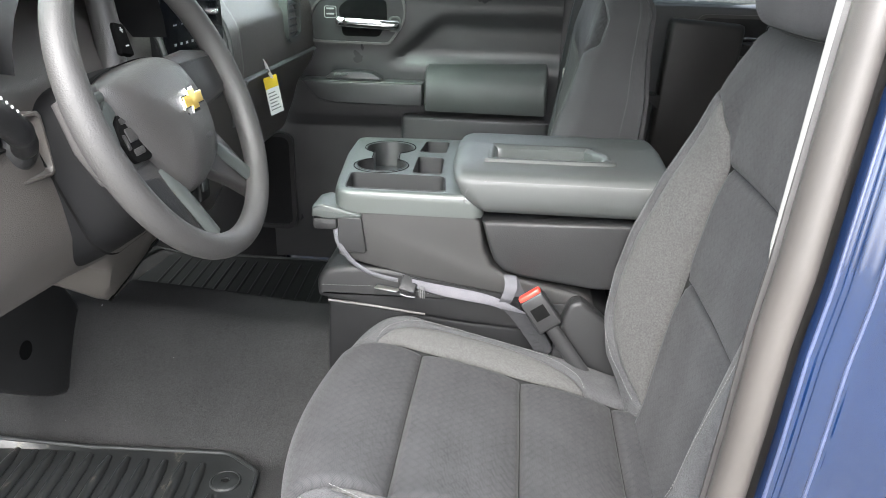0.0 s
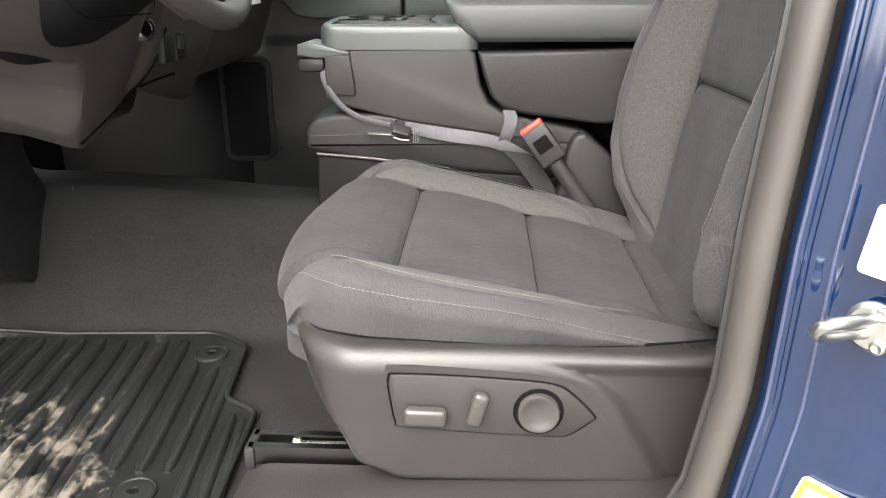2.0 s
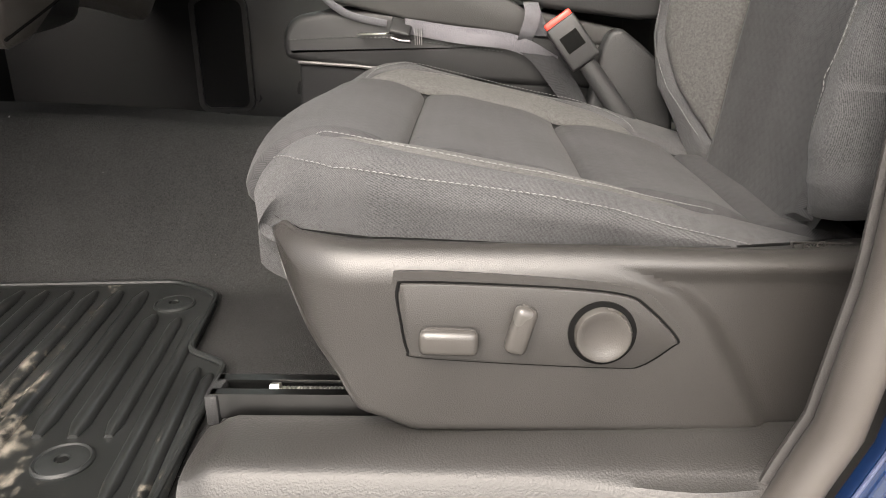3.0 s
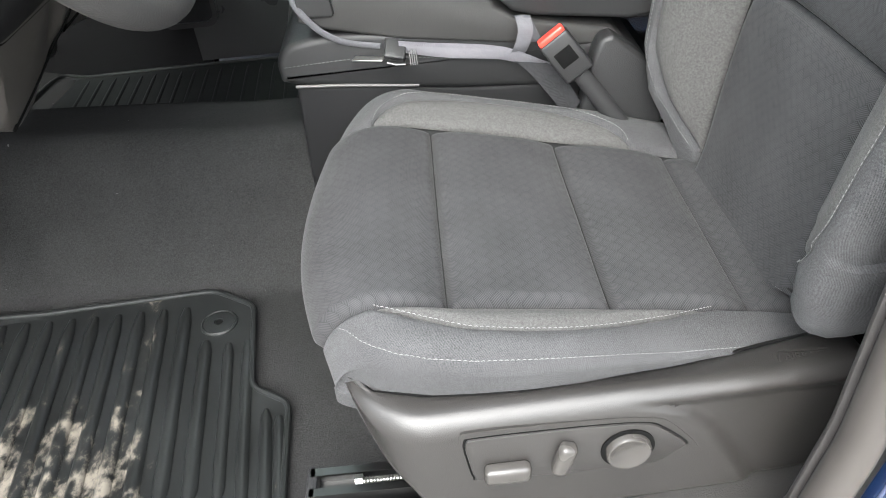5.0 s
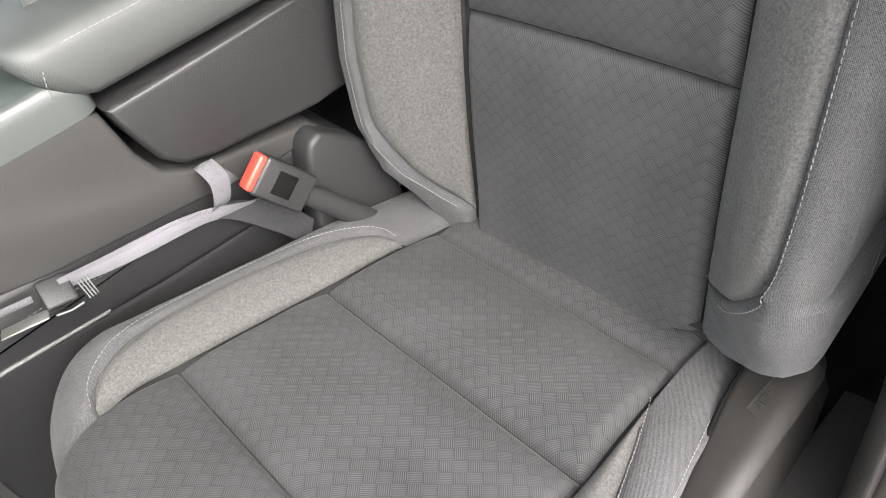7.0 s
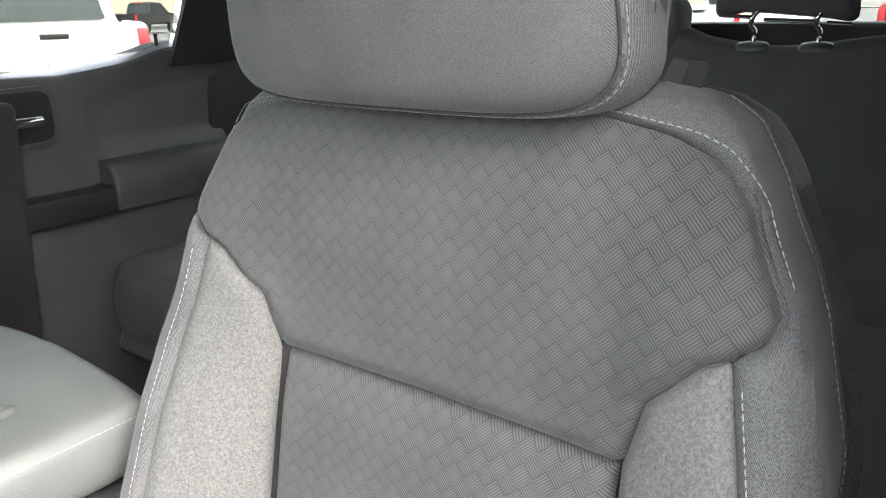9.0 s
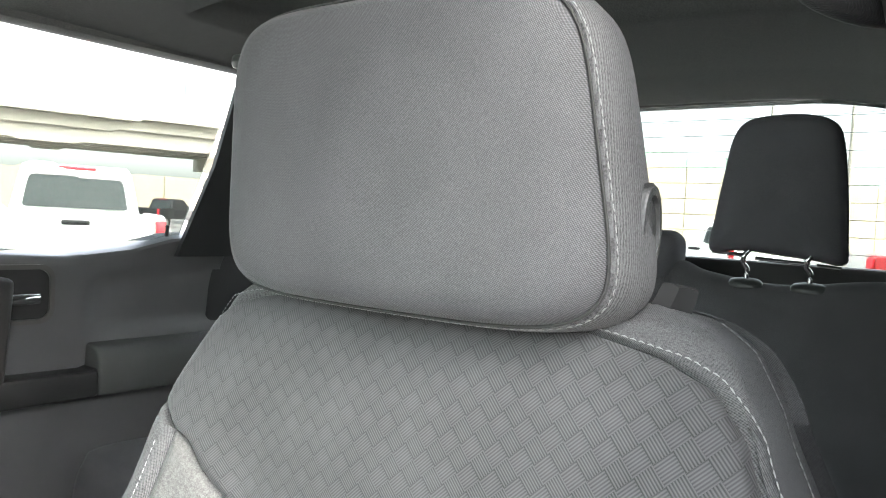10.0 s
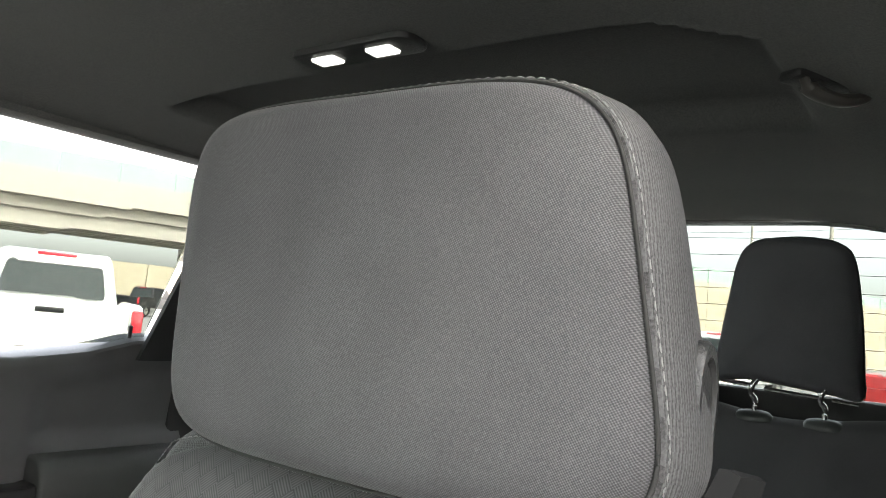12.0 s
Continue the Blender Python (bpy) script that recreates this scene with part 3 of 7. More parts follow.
def front_seat(mirror):
    lab = "charcoal cloth driver's seat with basket-weave inserts and grey side panels" if not mirror else "charcoal cloth passenger seat with grey side panels, beside the console"
    seat = thing("front_seat", (0.28, 2 * CAB_Y - SEAT_Y if mirror else SEAT_Y, 0.06), lab, "car seat", "front seats")

    def P(name, bm, mat, label="", parent=None, smooth=True):
        if mirror:
            for v in bm.verts:
                v.co.x -= 0.125 + 0.14 * max(-0.15, v.co.z - 0.45)
            bmesh.ops.transform(bm, matrix=Matrix.Translation((0, 2 * CAB_Y, 0)) @ Matrix.Diagonal((1, -1, 1, 1)), verts=bm.verts)
            bmesh.ops.reverse_faces(bm, faces=bm.faces)
        return part(name, bm, mat, parent or seat, label, smooth)

    def sew(line, label="pale grey twin-needle stitching"):
        P("stitching", stitches(bmesh.new(), line), THREAD, label)

    ua, ub, uc = cush_u(0.131), cush_u(0.300), cush_u(0.455)
    C = cushion
    # near-black sheets under the panels stand for the shade in the seams
    P("cushion_seam_shade", patch(C, 0.12, 1.0, const(-0.64), const(0.66), 70, 70, groove=0.0, lift=-0.0128), SEAM_SHADE)
    P("back_seam_shade", patch(backrest, 0.0, 1.02, const(-0.78), const(0.78), 70, 70, groove=0.0, lift=-0.0128), SEAM_SHADE)
    # cushion panels
    P("seat_front_panel", patch(C, 0.0, ua, const(-0.4), const(0.4), 50, 41, sides="nwe", groove=0.011, edge=0.012, pillow=0.011), BASKET)
    P("seat_middle_panel", patch(C, ua, ub, const(-0.4), const(0.4), 44, 41, groove=0.011, edge=0.012, pillow=0.012), BASKET)
    P("seat_rear_panel", patch(C, ub, uc, const(-0.4), const(0.4), 44, 41, groove=0.011, edge=0.012, pillow=0.012), BASKET)
    P("seat_back_strip", patch(C, uc, 1.0, const(-0.4), const(0.4), 24, 41, sides="swe", groove=0.011, edge=0.012, pillow=0.010), BASKET)
    uf, ur = cush_u(0.040), cush_u(0.405)
    for s in (1, -1):
        # grey panel on the bolster with a curved outline, and the plain cloth round it
        def top(u):
            k = min(1.0, max(0.0, (u - uf) / (ur - uf)))
            return 0.4 + (0.185 if s > 0 else 0.148) * min(1.0, (math.sin(math.pi * min(1, k * 1.0)) + 1e-6) ** 0.42) + 0.002
        if s > 0:
            P("side_panel", patch(C, uf, ur, const(0.4), top, 60, 14, groove=0.0085, edge=0.015), HEATHER, "mottled light grey cloth panel")
            P("bolster", patch(C, 0.0, 1.0, lambda u: top(u) if uf < u < ur else 0.4, const(1.0), 110, 30, groove=0.0085, edge=0.015, sides="w"), FAB)
        else:
            P("side_panel", patch(C, uf, ur, lambda u: -top(u), const(-0.4), 60, 14, groove=0.0085, edge=0.015), HEATHER, "mottled light grey cloth panel")
            P("bolster", patch(C, 0.0, 1.0, const(-1.0), lambda u: -top(u) if uf < u < ur else -0.4, 110, 30, groove=0.0085, edge=0.015, sides="e"), FAB)
        sew([C(u, s * (top(u) + (0.022 if s > 0 else 0.016))) + np.array((0, 0, 0.0014 if s > 0 else 0.0006)) for u in np.linspace(uf, ur, 90)])
        if s < 0:
            hem = [(0.36, 0.485), (0.38, 0.55), (0.402, 0.633), (0.428, 0.673), (0.465, 0.698), (0.503, 0.693), (0.56, 0.681), (1.0, 0.68)]
            sew([C(u, -interp(u, hem)) + np.array((0, -0.0010, 0.0010)) for u in np.linspace(0.365, cush_u(0.44), 110)])
    # backrest panels
    B = backrest
    uz = lambda z: 0.9 * (z - 0.17) / 0.64  # noqa: E731
    P("back_lower_panel", patch(B, 0.0, uz(0.472), const(-0.4), const(0.4), 46, 37, sides="nwe", groove=0.011, edge=0.012, pillow=0.010), BASKET)
    P("back_middle_panel", patch(B, uz(0.472), uz(0.655), const(-0.4), const(0.4), 40, 37, groove=0.011, edge=0.012, pillow=0.010), BASKET)

    def vt(u):
        return interp(u, [(uz(0.655), 0.4), (uz(0.70), 0.445), (uz(0.735), 0.55), (uz(0.752), 0.66), (uz(0.765), 0.735), (0.900, 0.735), (0.915, 0.715), (0.930, 0.665), (0.942, 0.595), (0.952, 0.48), (0.960, 0.30), (0.966, 0.01), (1.3, 0.0)])
    P("back_top_panel", patch(B, uz(0.655), 0.966, lambda u: -vt(u), vt, 90, 61, groove=0.0085, edge=0.014, sides="swen"), BASKET)
    for s in (1, -1):
        z0 = uz(0.240) if s > 0 else uz(0.300)

        def low(u):
            return 0.4 if u < uz(0.655) else vt(u)

        def high(u):
            k = min(1.0, max(0.0, (u - z0) / (uz(0.40) - z0)))
            return 0.4 + (0.19 if s > 0 else 0.19) * math.sin(k * math.pi / 2) ** 0.6 + 0.001

        def edge(u):
            return (low(u) if u > uz(0.755) else max(low(u), high(u))) if u > z0 else 0.4
        a, b = (low, edge) if s > 0 else ((lambda u: -edge(u)), (lambda u: -low(u)))
        P("back_side_panel", patch(B, z0, uz(0.742), a, b, 70, 14, groove=0.0085, edge=0.015), HEATHER, "mottled light grey cloth panel")
        a, b = (edge, const(1.0)) if s > 0 else (const(-1.0), (lambda u: -edge(u)))
        P("back_bolster", patch(B, 0.0 if s > 0 else uz(0.247), 1.3, a, b, 190, 26, groove=0.0085, edge=0.015, sides="w" if s > 0 else "e"), FAB)
        sew([B(u, s * (edge(u) + 0.025)) + np.array((-0.0014, 0, 0)) for u in np.linspace(z0 + 0.01, uz(0.73), 120)])
        sew([B(u, s * 0.92) + np.array((0.0, s * 0.0012, 0.0006)) for u in np.linspace(uz(0.25) if s > 0 else uz(0.30), 0.965, 160)])
        sew([B(u, s * (vt(u) + 0.035)) + np.array((-0.001, s * 0.0004, 0.001)) for u in np.linspace(uz(0.775), 0.955, 60)])
    rows = [[B(u, 1.0), (B(u, 1.0) + B(u, -1.0)) / 2 + np.array((0.012, 0, 0)), B(u, -1.0)] for u in np.linspace(0, 0.90, 40)]
    P("back_shell", sheet([[tuple(p) for p in r] for r in rows]), PLAST_D, "dark moulded back panel")
    # crown seam under the restraint
    sew([B(0.972, v) + np.array((-0.001, 0, 0.0012)) for v in np.linspace(-0.45, 0.45, 80)])
    # restraint
    hc = (0.560, SEAT_Y + 0.034, 0.9495)
    half = (0.1595, 0.1035)
    fb, outline = headrest_bm("front", hc, half, 0.073, -0.02)
    P("headrest_front", fb, KNIT, "charcoal woven headrest face")
    bb, _ = headrest_bm("body", hc, half, 0.073, -0.02)
    P("headrest_body", bb, FAB, "charcoal cloth headrest rim and back")
    bm = bmesh.new()
    line = []
    for j in range(200):
        y, z = outline(2 * math.pi * j / 200, 0.9695)
        line.append((hc[0] + 0.0206 - 0.02 * z + 0.45 * y * y, hc[1] + y, hc[2] + z))
    stitches(bm, line + line[:1], 0.0056, 0.0040, 0.00045)
    P("stitching", bm, THREAD, "pale grey stitching along the headrest seam")
    line = []
    for j in range(200):
        y, z = outline(2 * math.pi * j / 200, 0.950)
        line.append((hc[0] + 0.0175 - 0.02 * z + 0.45 * y * y, hc[1] + y, hc[2] + z))
    # near-black tube draws the shade in the restraint's seam
    P("headrest_seam", tube(bmesh.new(), line, 0.0011, 6, True), SEAM_SHADE)
    for s in (1, -1):
        bm = bmesh.new()
        tube(bm, [(0.628, SEAT_Y + 0.018 + s * 0.06, 0.82), (0.622, SEAT_Y + 0.018 + s * 0.06, 0.90)], 0.006, 12)
        P("headrest_post", bm, STEEL, "steel headrest post")
    bm = bmesh.new()
    by = hc[1] - half[0] - 0.010
    prof = [(0.021, -0.010), (0.021, 0.001), (0.0195, 0.003), (0.0155, 0.003), (0.0145, 0.0), (0.013, 0.0), (0.012, 0.0015), (0.0, 0.002)]
    lathe(bm, prof, (0.630, by + 0.006, 0.911), (0, -1, 0), 36)
    bmesh.ops.scale(bm, vec=(0.66, 1, 1.25), space=Matrix.Translation((-0.630, -(by + 0.006), -0.911)), verts=bm.verts)
    P("release_button", bm, PLAST_D, "round black headrest release button")
    # plastic shield and base
    y0 = SEAT_Y - 0.293
    xs_ = [0.022, 0.034, 0.056, 0.083, 0.094, 0.122, 0.140, 0.30, 0.47, 0.545, 0.566]
    lows = [0.250, 0.214, 0.176, 0.140, 0.112, 0.102, 0.092, 0.090, 0.090, 0.094, 0.150]
    xt = [0.022, 0.028, 0.042, 0.062, 0.093, 0.143, 0.29, 0.385, 0.44, 0.470, 0.520, 0.548, 0.566]
    tops = [0.246, 0.251, 0.2515, 0.2495, 0.2485, 0.2485, 0.2475, 0.2445, 0.2435, 0.245, 0.2475, 0.234, 0.165]
    gx = 0.022 + 0.544 * (0.25 * np.linspace(0, 1, 120) + 0.75 * (0.5 - 0.5 * np.cos(np.pi * np.linspace(0, 1, 120))))
    lo_, hi_ = np.interp(gx, xs_, lows), np.interp(gx, xt, tops)
    for _ in range(2):
        lo_[1:-1] = (lo_[:-2] + lo_[1:-1] * 2 + lo_[2:]) / 4
        hi_[1:-1] = (hi_[:-2] + hi_[1:-1] * 2 + hi_[2:]) / 4
    edge_pts = np.array([(x, z) for x, z in zip(gx, lo_)] + [(x, z) for x, z in zip(gx[::-1], hi_[::-1])])

    def face_y(x, z):
        # broad round along the top, tight round below, and a step back behind the switches
        d = float(np.min(np.hypot(edge_pts[:, 0] - x, edge_pts[:, 1] - z)))
        r = 0.009 + 0.019 * smooth_step((z - 0.16) / 0.07)
        k = max(0.0, 1 - d / r)
        xc = interp(z, [(0.09, 0.425), (0.125, 0.408), (0.160, 0.388), (0.190, 0.370), (0.215, 0.345), (0.225, 0.32), (0.24, 0.27), (0.27, 0.27)])
        back = 0.009 * smooth_step((x - xc) / 0.016) * smooth_step((0.238 - z) / 0.02)
        nose = 0.058 * max(0.0, 1 - (x - 0.020) / 0.085) ** 2
        return y0 + nose + r * 0.8 * (1 - math.sqrt(1 - k * k)) + (back if not mirror else 0)
    rows = []
    for k in eased(56):
        rows.append([(x, face_y(x, a + (b - a) * k), a + (b - a) * k) for x, a, b in zip(gx, lo_, hi_)])
    bm = sheet(rows, flip=True)
    # a level shelf runs from the rounded crest inwards to the cushion
    def shelf(x):
        d = 0.008 + 0.06 * (x - 0.13)
        y = interp(x, [(0.02, 0.060), (0.035, 0.044), (0.05, 0.030), (0.10, 0.020), (0.15, 0.017), (0.20, 0.018), (0.25, 0.026), (0.30, 0.035), (0.35, 0.043), (0.40, 0.053), (0.45, 0.064), (0.49, 0.069), (0.56, 0.080)])
        z = interp(x, [(0.02, 0.260), (0.035, 0.256), (0.05, 0.250), (0.10, 0.246), (0.15, 0.245), (0.20, 0.242), (0.25, 0.237), (0.30, 0.232), (0.35, 0.228), (0.40, 0.225), (0.45, 0.224), (0.50, 0.228), (0.53, 0.228), (0.56, 0.17)])
        return y - d, z + 0.4 * max(0.0, d - 0.005)
    rim_ = [r[0] for r in rows[::-1]] + rows[0][1:] + [r[-1] for r in rows[1:]]
    add_bm(bm, sheet([rim_, [(x, max(y0 + 0.027, y + 0.004), z) for x, y, z in rim_], [(x + (0.006 if x < 0.1 else 0), max(y0 + 0.045, y + 0.022, shelf(x)[0] + 0.02 if x < 0.1 else 0), z) for x, y, z in rim_]]))
    lip = [rows[-1]]
    for k, dz in ((0.15, 0.0004), (0.5, 0.001), (0.85, 0.0006), (0.96, 0.0), (1.0, -0.002), (1.05, -0.02)):
        lip.append([(x, y + (shelf(x)[0] - y) * k, z + (shelf(x)[1] - z) * min(k, 1.0) + dz) for x, y, z in rows[-1]])
    add_bm(bm, sheet(lip))
    bmesh.ops.remove_doubles(bm, verts=bm.verts, dist=0.0001)
    bmesh.ops.recalc_face_normals(bm, faces=bm.faces)

    def skew(b):
        for v in b.verts:
            d = 0.008 + 0.06 * (v.co.x - 0.13)
            v.co.y += d
            v.co.z -= 0.4 * max(0.0, d - 0.005)
        return b
    shield = P("seat_shield", skew(bm), SHIELD, "warm grey moulded plastic seat side shield")
    # a black tube draws the shade where the cushion tucks behind the shield
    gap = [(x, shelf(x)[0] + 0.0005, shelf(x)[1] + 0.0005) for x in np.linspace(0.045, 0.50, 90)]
    P("cushion_gap_shade", skew(tube(bmesh.new(), gap, [0.0022 * min(1.0, 0.15 + i / 18, 0.15 + (89 - i) / 12) for i in range(90)], 8)), BLACK, parent=shield)
    if not mirror:
        pan = spline([(0.134, 0.219), (0.150, 0.224), (0.25, 0.220), (0.305, 0.214), (0.325, 0.203), (0.349, 0.178), (0.345, 0.170), (0.322, 0.154), (0.30, 0.1525), (0.22, 0.1565), (0.148, 0.162), (0.140, 0.168), (0.136, 0.19)], 72, True)
        cen = np.array((0.235, 0.187))
        big = [tuple(cen + (p - cen) * (1.025, 1.05)) for p in pan]
        wide = [tuple(cen + np.array((0.004, -0.006)) + (p - cen) * (1.09, 1.42)) for p in pan]
        bm = bmesh.new()
        ring(bm, wide, big, "y", y0 + 0.006, y0 - 0.0005)
        P("switch_recess", skew(bm), SHIELD, parent=shield)
        bm = bmesh.new()
        prism(bm, big, "y", y0 - 0.0004, y0 + 0.004)
        P("panel_gap", skew(bm), BLACK, parent=shield)
        bm = bmesh.new()
        prism(bm, [tuple(p) for p in pan], "y", y0 - 0.003, y0 + 0.004, 0.0012)
        P("switch_panel", skew(bm), SHIELD, "flush power-seat switch panel", shield)
        bm = bmesh.new()
        rbox(bm, (0.1715, y0 - 0.010, 0.1795), (0.046, 0.016, 0.021), 0.006, Matrix.Rotation(radians(2), 4, "Y"), 4)
        P("slide_switch", skew(bm), SWITCH, "satin grey seat slide switch", shield)
        bm = bmesh.new()
        rbox(bm, (0.2265, y0 - 0.010, 0.1895), (0.018, 0.016, 0.040), 0.006, Matrix.Rotation(radians(16), 4, "Y"), 4)
        P("recline_switch", skew(bm), SWITCH, "satin grey recline switch", shield)
        bm = bmesh.new()
        lathe(bm, [(0.0268, 0.0), (0.0268, 0.0048), (0.0222, 0.0048), (0.0222, 0.002)], (0.2905, y0, 0.1835), (0, -1, 0), 40)
        P("knob_gap", skew(bm), BLACK, parent=shield)
        bm = bmesh.new()
        lathe(bm, [(0.0225, -0.002), (0.0225, 0.010), (0.0212, 0.012), (0.019, 0.012), (0.015, 0.0092), (0.0125, 0.0088), (0.0105, 0.0078), (0.0, 0.0074)], (0.2905, y0, 0.1835), (0, -1, 0), 40)
        P("lumbar_knob", skew(bm), SWITCH, "round satin grey lumbar switch", shield)
        # moulded word on the shield's rear shoulder
        cu = bpy.data.curves.new("word", "FONT")
        cu.body, cu.size, cu.extrude, cu.align_x, cu.align_y = "AIRBAG", 0.011, 0.0006, "CENTER", "CENTER"
        tmp = new("word", cu)
        me = bpy.data.meshes.new_from_object(tmp.evaluated_get(bpy.context.evaluated_depsgraph_get()))
        bpy.data.objects.remove(tmp)
        bm = bmesh.new()
        bm.from_mesh(me)
        bmesh.ops.transform(bm, matrix=pose(0.472, 0.006, 0.2432, 8, 0, -4), verts=bm.verts)
        P("airbag_word", skew(bm), SHIELD, "moulded word", shield, False)
        bm = bmesh.new()
        ring(bm, rrect(-0.026, 0.026, -0.008, 0.008, 0.004), rrect(-0.0245, 0.0245, -0.0065, 0.0065, 0.003), "z", -0.0004, 0.0007)
        bmesh.ops.transform(bm, matrix=pose(0.472, 0.006, 0.2428, 8, 0, -4), verts=bm.verts)
        P("word_border", skew(bm), SHIELD, parent=shield)
    # pan under the cushion
    bm = bmesh.new()
    rbox(bm, (0.33, SEAT_Y, 0.150), (0.38, 0.47, 0.07), 0.02)
    P("seat_pan", bm, BLACK)
    for s in (-1, 1):
        y = SEAT_Y + s * 0.225
        bm = bmesh.new()
        chan = [(y - 0.018, 0.077), (y + 0.018, 0.077), (y + 0.018, 0.101), (y + 0.008, 0.101), (y + 0.008, 0.098), (y + 0.014, 0.098), (y + 0.014, 0.081),
                (y - 0.014, 0.081), (y - 0.014, 0.098), (y - 0.008, 0.098), (y - 0.008, 0.101), (y - 0.018, 0.101)]
        prism(bm, chan, "x", -0.040, 0.54)
        rail = P("seat_rail", bm, RAIL, "oiled dark steel seat rail")
        bm = bmesh.new()
        pts = [(0.018 + 0.0012 * i, y, 0.094) for i in range(120)]
        tube(bm, pts, [0.0042 if i % 3 else 0.0052 for i in range(120)], 10)
        lathe(bm, [(0.004, -0.004), (0.0085, -0.004), (0.0085, 0.004), (0.004, 0.006)], (0.014, y, 0.094), (1, 0, 0), 6)
        P("drive_screw", bm, STEEL, "threaded drive screw", rail)
        bm = bmesh.new()
        rbox(bm, (-0.038, y, 0.086), (0.012, 0.044, 0.03), 0.003)
        P("rail_cap", bm, PLAST_D, "", rail)
    return seat


front_seat(False)
front_seat(True)


# ---------- cab structure ----------
def smooth(t):
    t = min(1.0, max(0.0, t))
    return t * t * (3 - 2 * t)


def floor_z(x, y):
    hump = 0.222 * smooth((y - 0.49) / 0.17) * smooth((2 * CAB_Y - 0.43 - y) / 0.22)
    hump *= 1 + 0.12 * smooth((-0.1 - x) / 0.5)
    toe = 0.42 * smooth((-0.66 - x) / 0.42) * (1 - 0.4 * smooth((y - 0.5) / 0.2) * smooth((0.95 - y) / 0.2))
    toe *= 1 - 0.85 * smooth((y - 0.9) / 0.15)
    rear = -0.02 * smooth((x - 0.62) / 0.1)
    wave = 0.004 * noise.noise(Vector((x * 6, y * 6, 0.3)))
    return hump + toe + rear + wave


def floor_carpet():
    xs = np.linspace(-1.08, 1.9, 130)
    ys = np.linspace(-0.07, 2 * CAB_Y + 0.07, 90)
    bm = sheet([[(x, y, floor_z(x, y)) for y in ys] for x in xs], flip=True)
    geo = bmesh.ops.extrude_face_region(bm, geom=list(bm.faces))
    bmesh.ops.translate(bm, vec=(0, 0, -0.03), verts=[v for v in geo["geom"] if isinstance(v, bmesh.types.BMVert)])
    bmesh.ops.recalc_face_normals(bm, faces=bm.faces)
    return solid("floor", bm, CARPET, "dark grey cab carpet rising over the tunnel", "floor", "structure")


floor_carpet()

# outside ground, far below the cab floor
bm = bmesh.new()
bmesh.ops.create_grid(bm, x_segments=40, y_segments=40, size=400)
bmesh.ops.translate(bm, vec=(0, 0, -0.62), verts=bm.verts)
solid("ground", bm, ASPHALT, "grey asphalt of a car lot", "ground", "structure")


def body_shift(z):
    """How the cab's side leans: (along x, across y) against the level z = 0.4."""
    return (interp(z, [(-0.1, -0.16), (0.02, -0.085), (0.08, -0.050), (0.14, -0.024), (0.25, -0.006), (0.4, 0.0), (0.64, 0.020), (0.9, 0.055), (1.2, 0.11)]),
            interp(z, [(-0.1, -0.01), (0.1, 0.0), (0.55, 0.0), (0.7, 0.006), (0.9, 0.035), (1.2, 0.105)]))


def loft_pillar(prof, zs, mir=False):
    rows = []
    for z in zs:
        sx, sy = body_shift(z)
        rows.append([(x + sx, (2 * CAB_Y - (y + sy)) if mir else y + sy, z) for x, y in prof])
    return rows


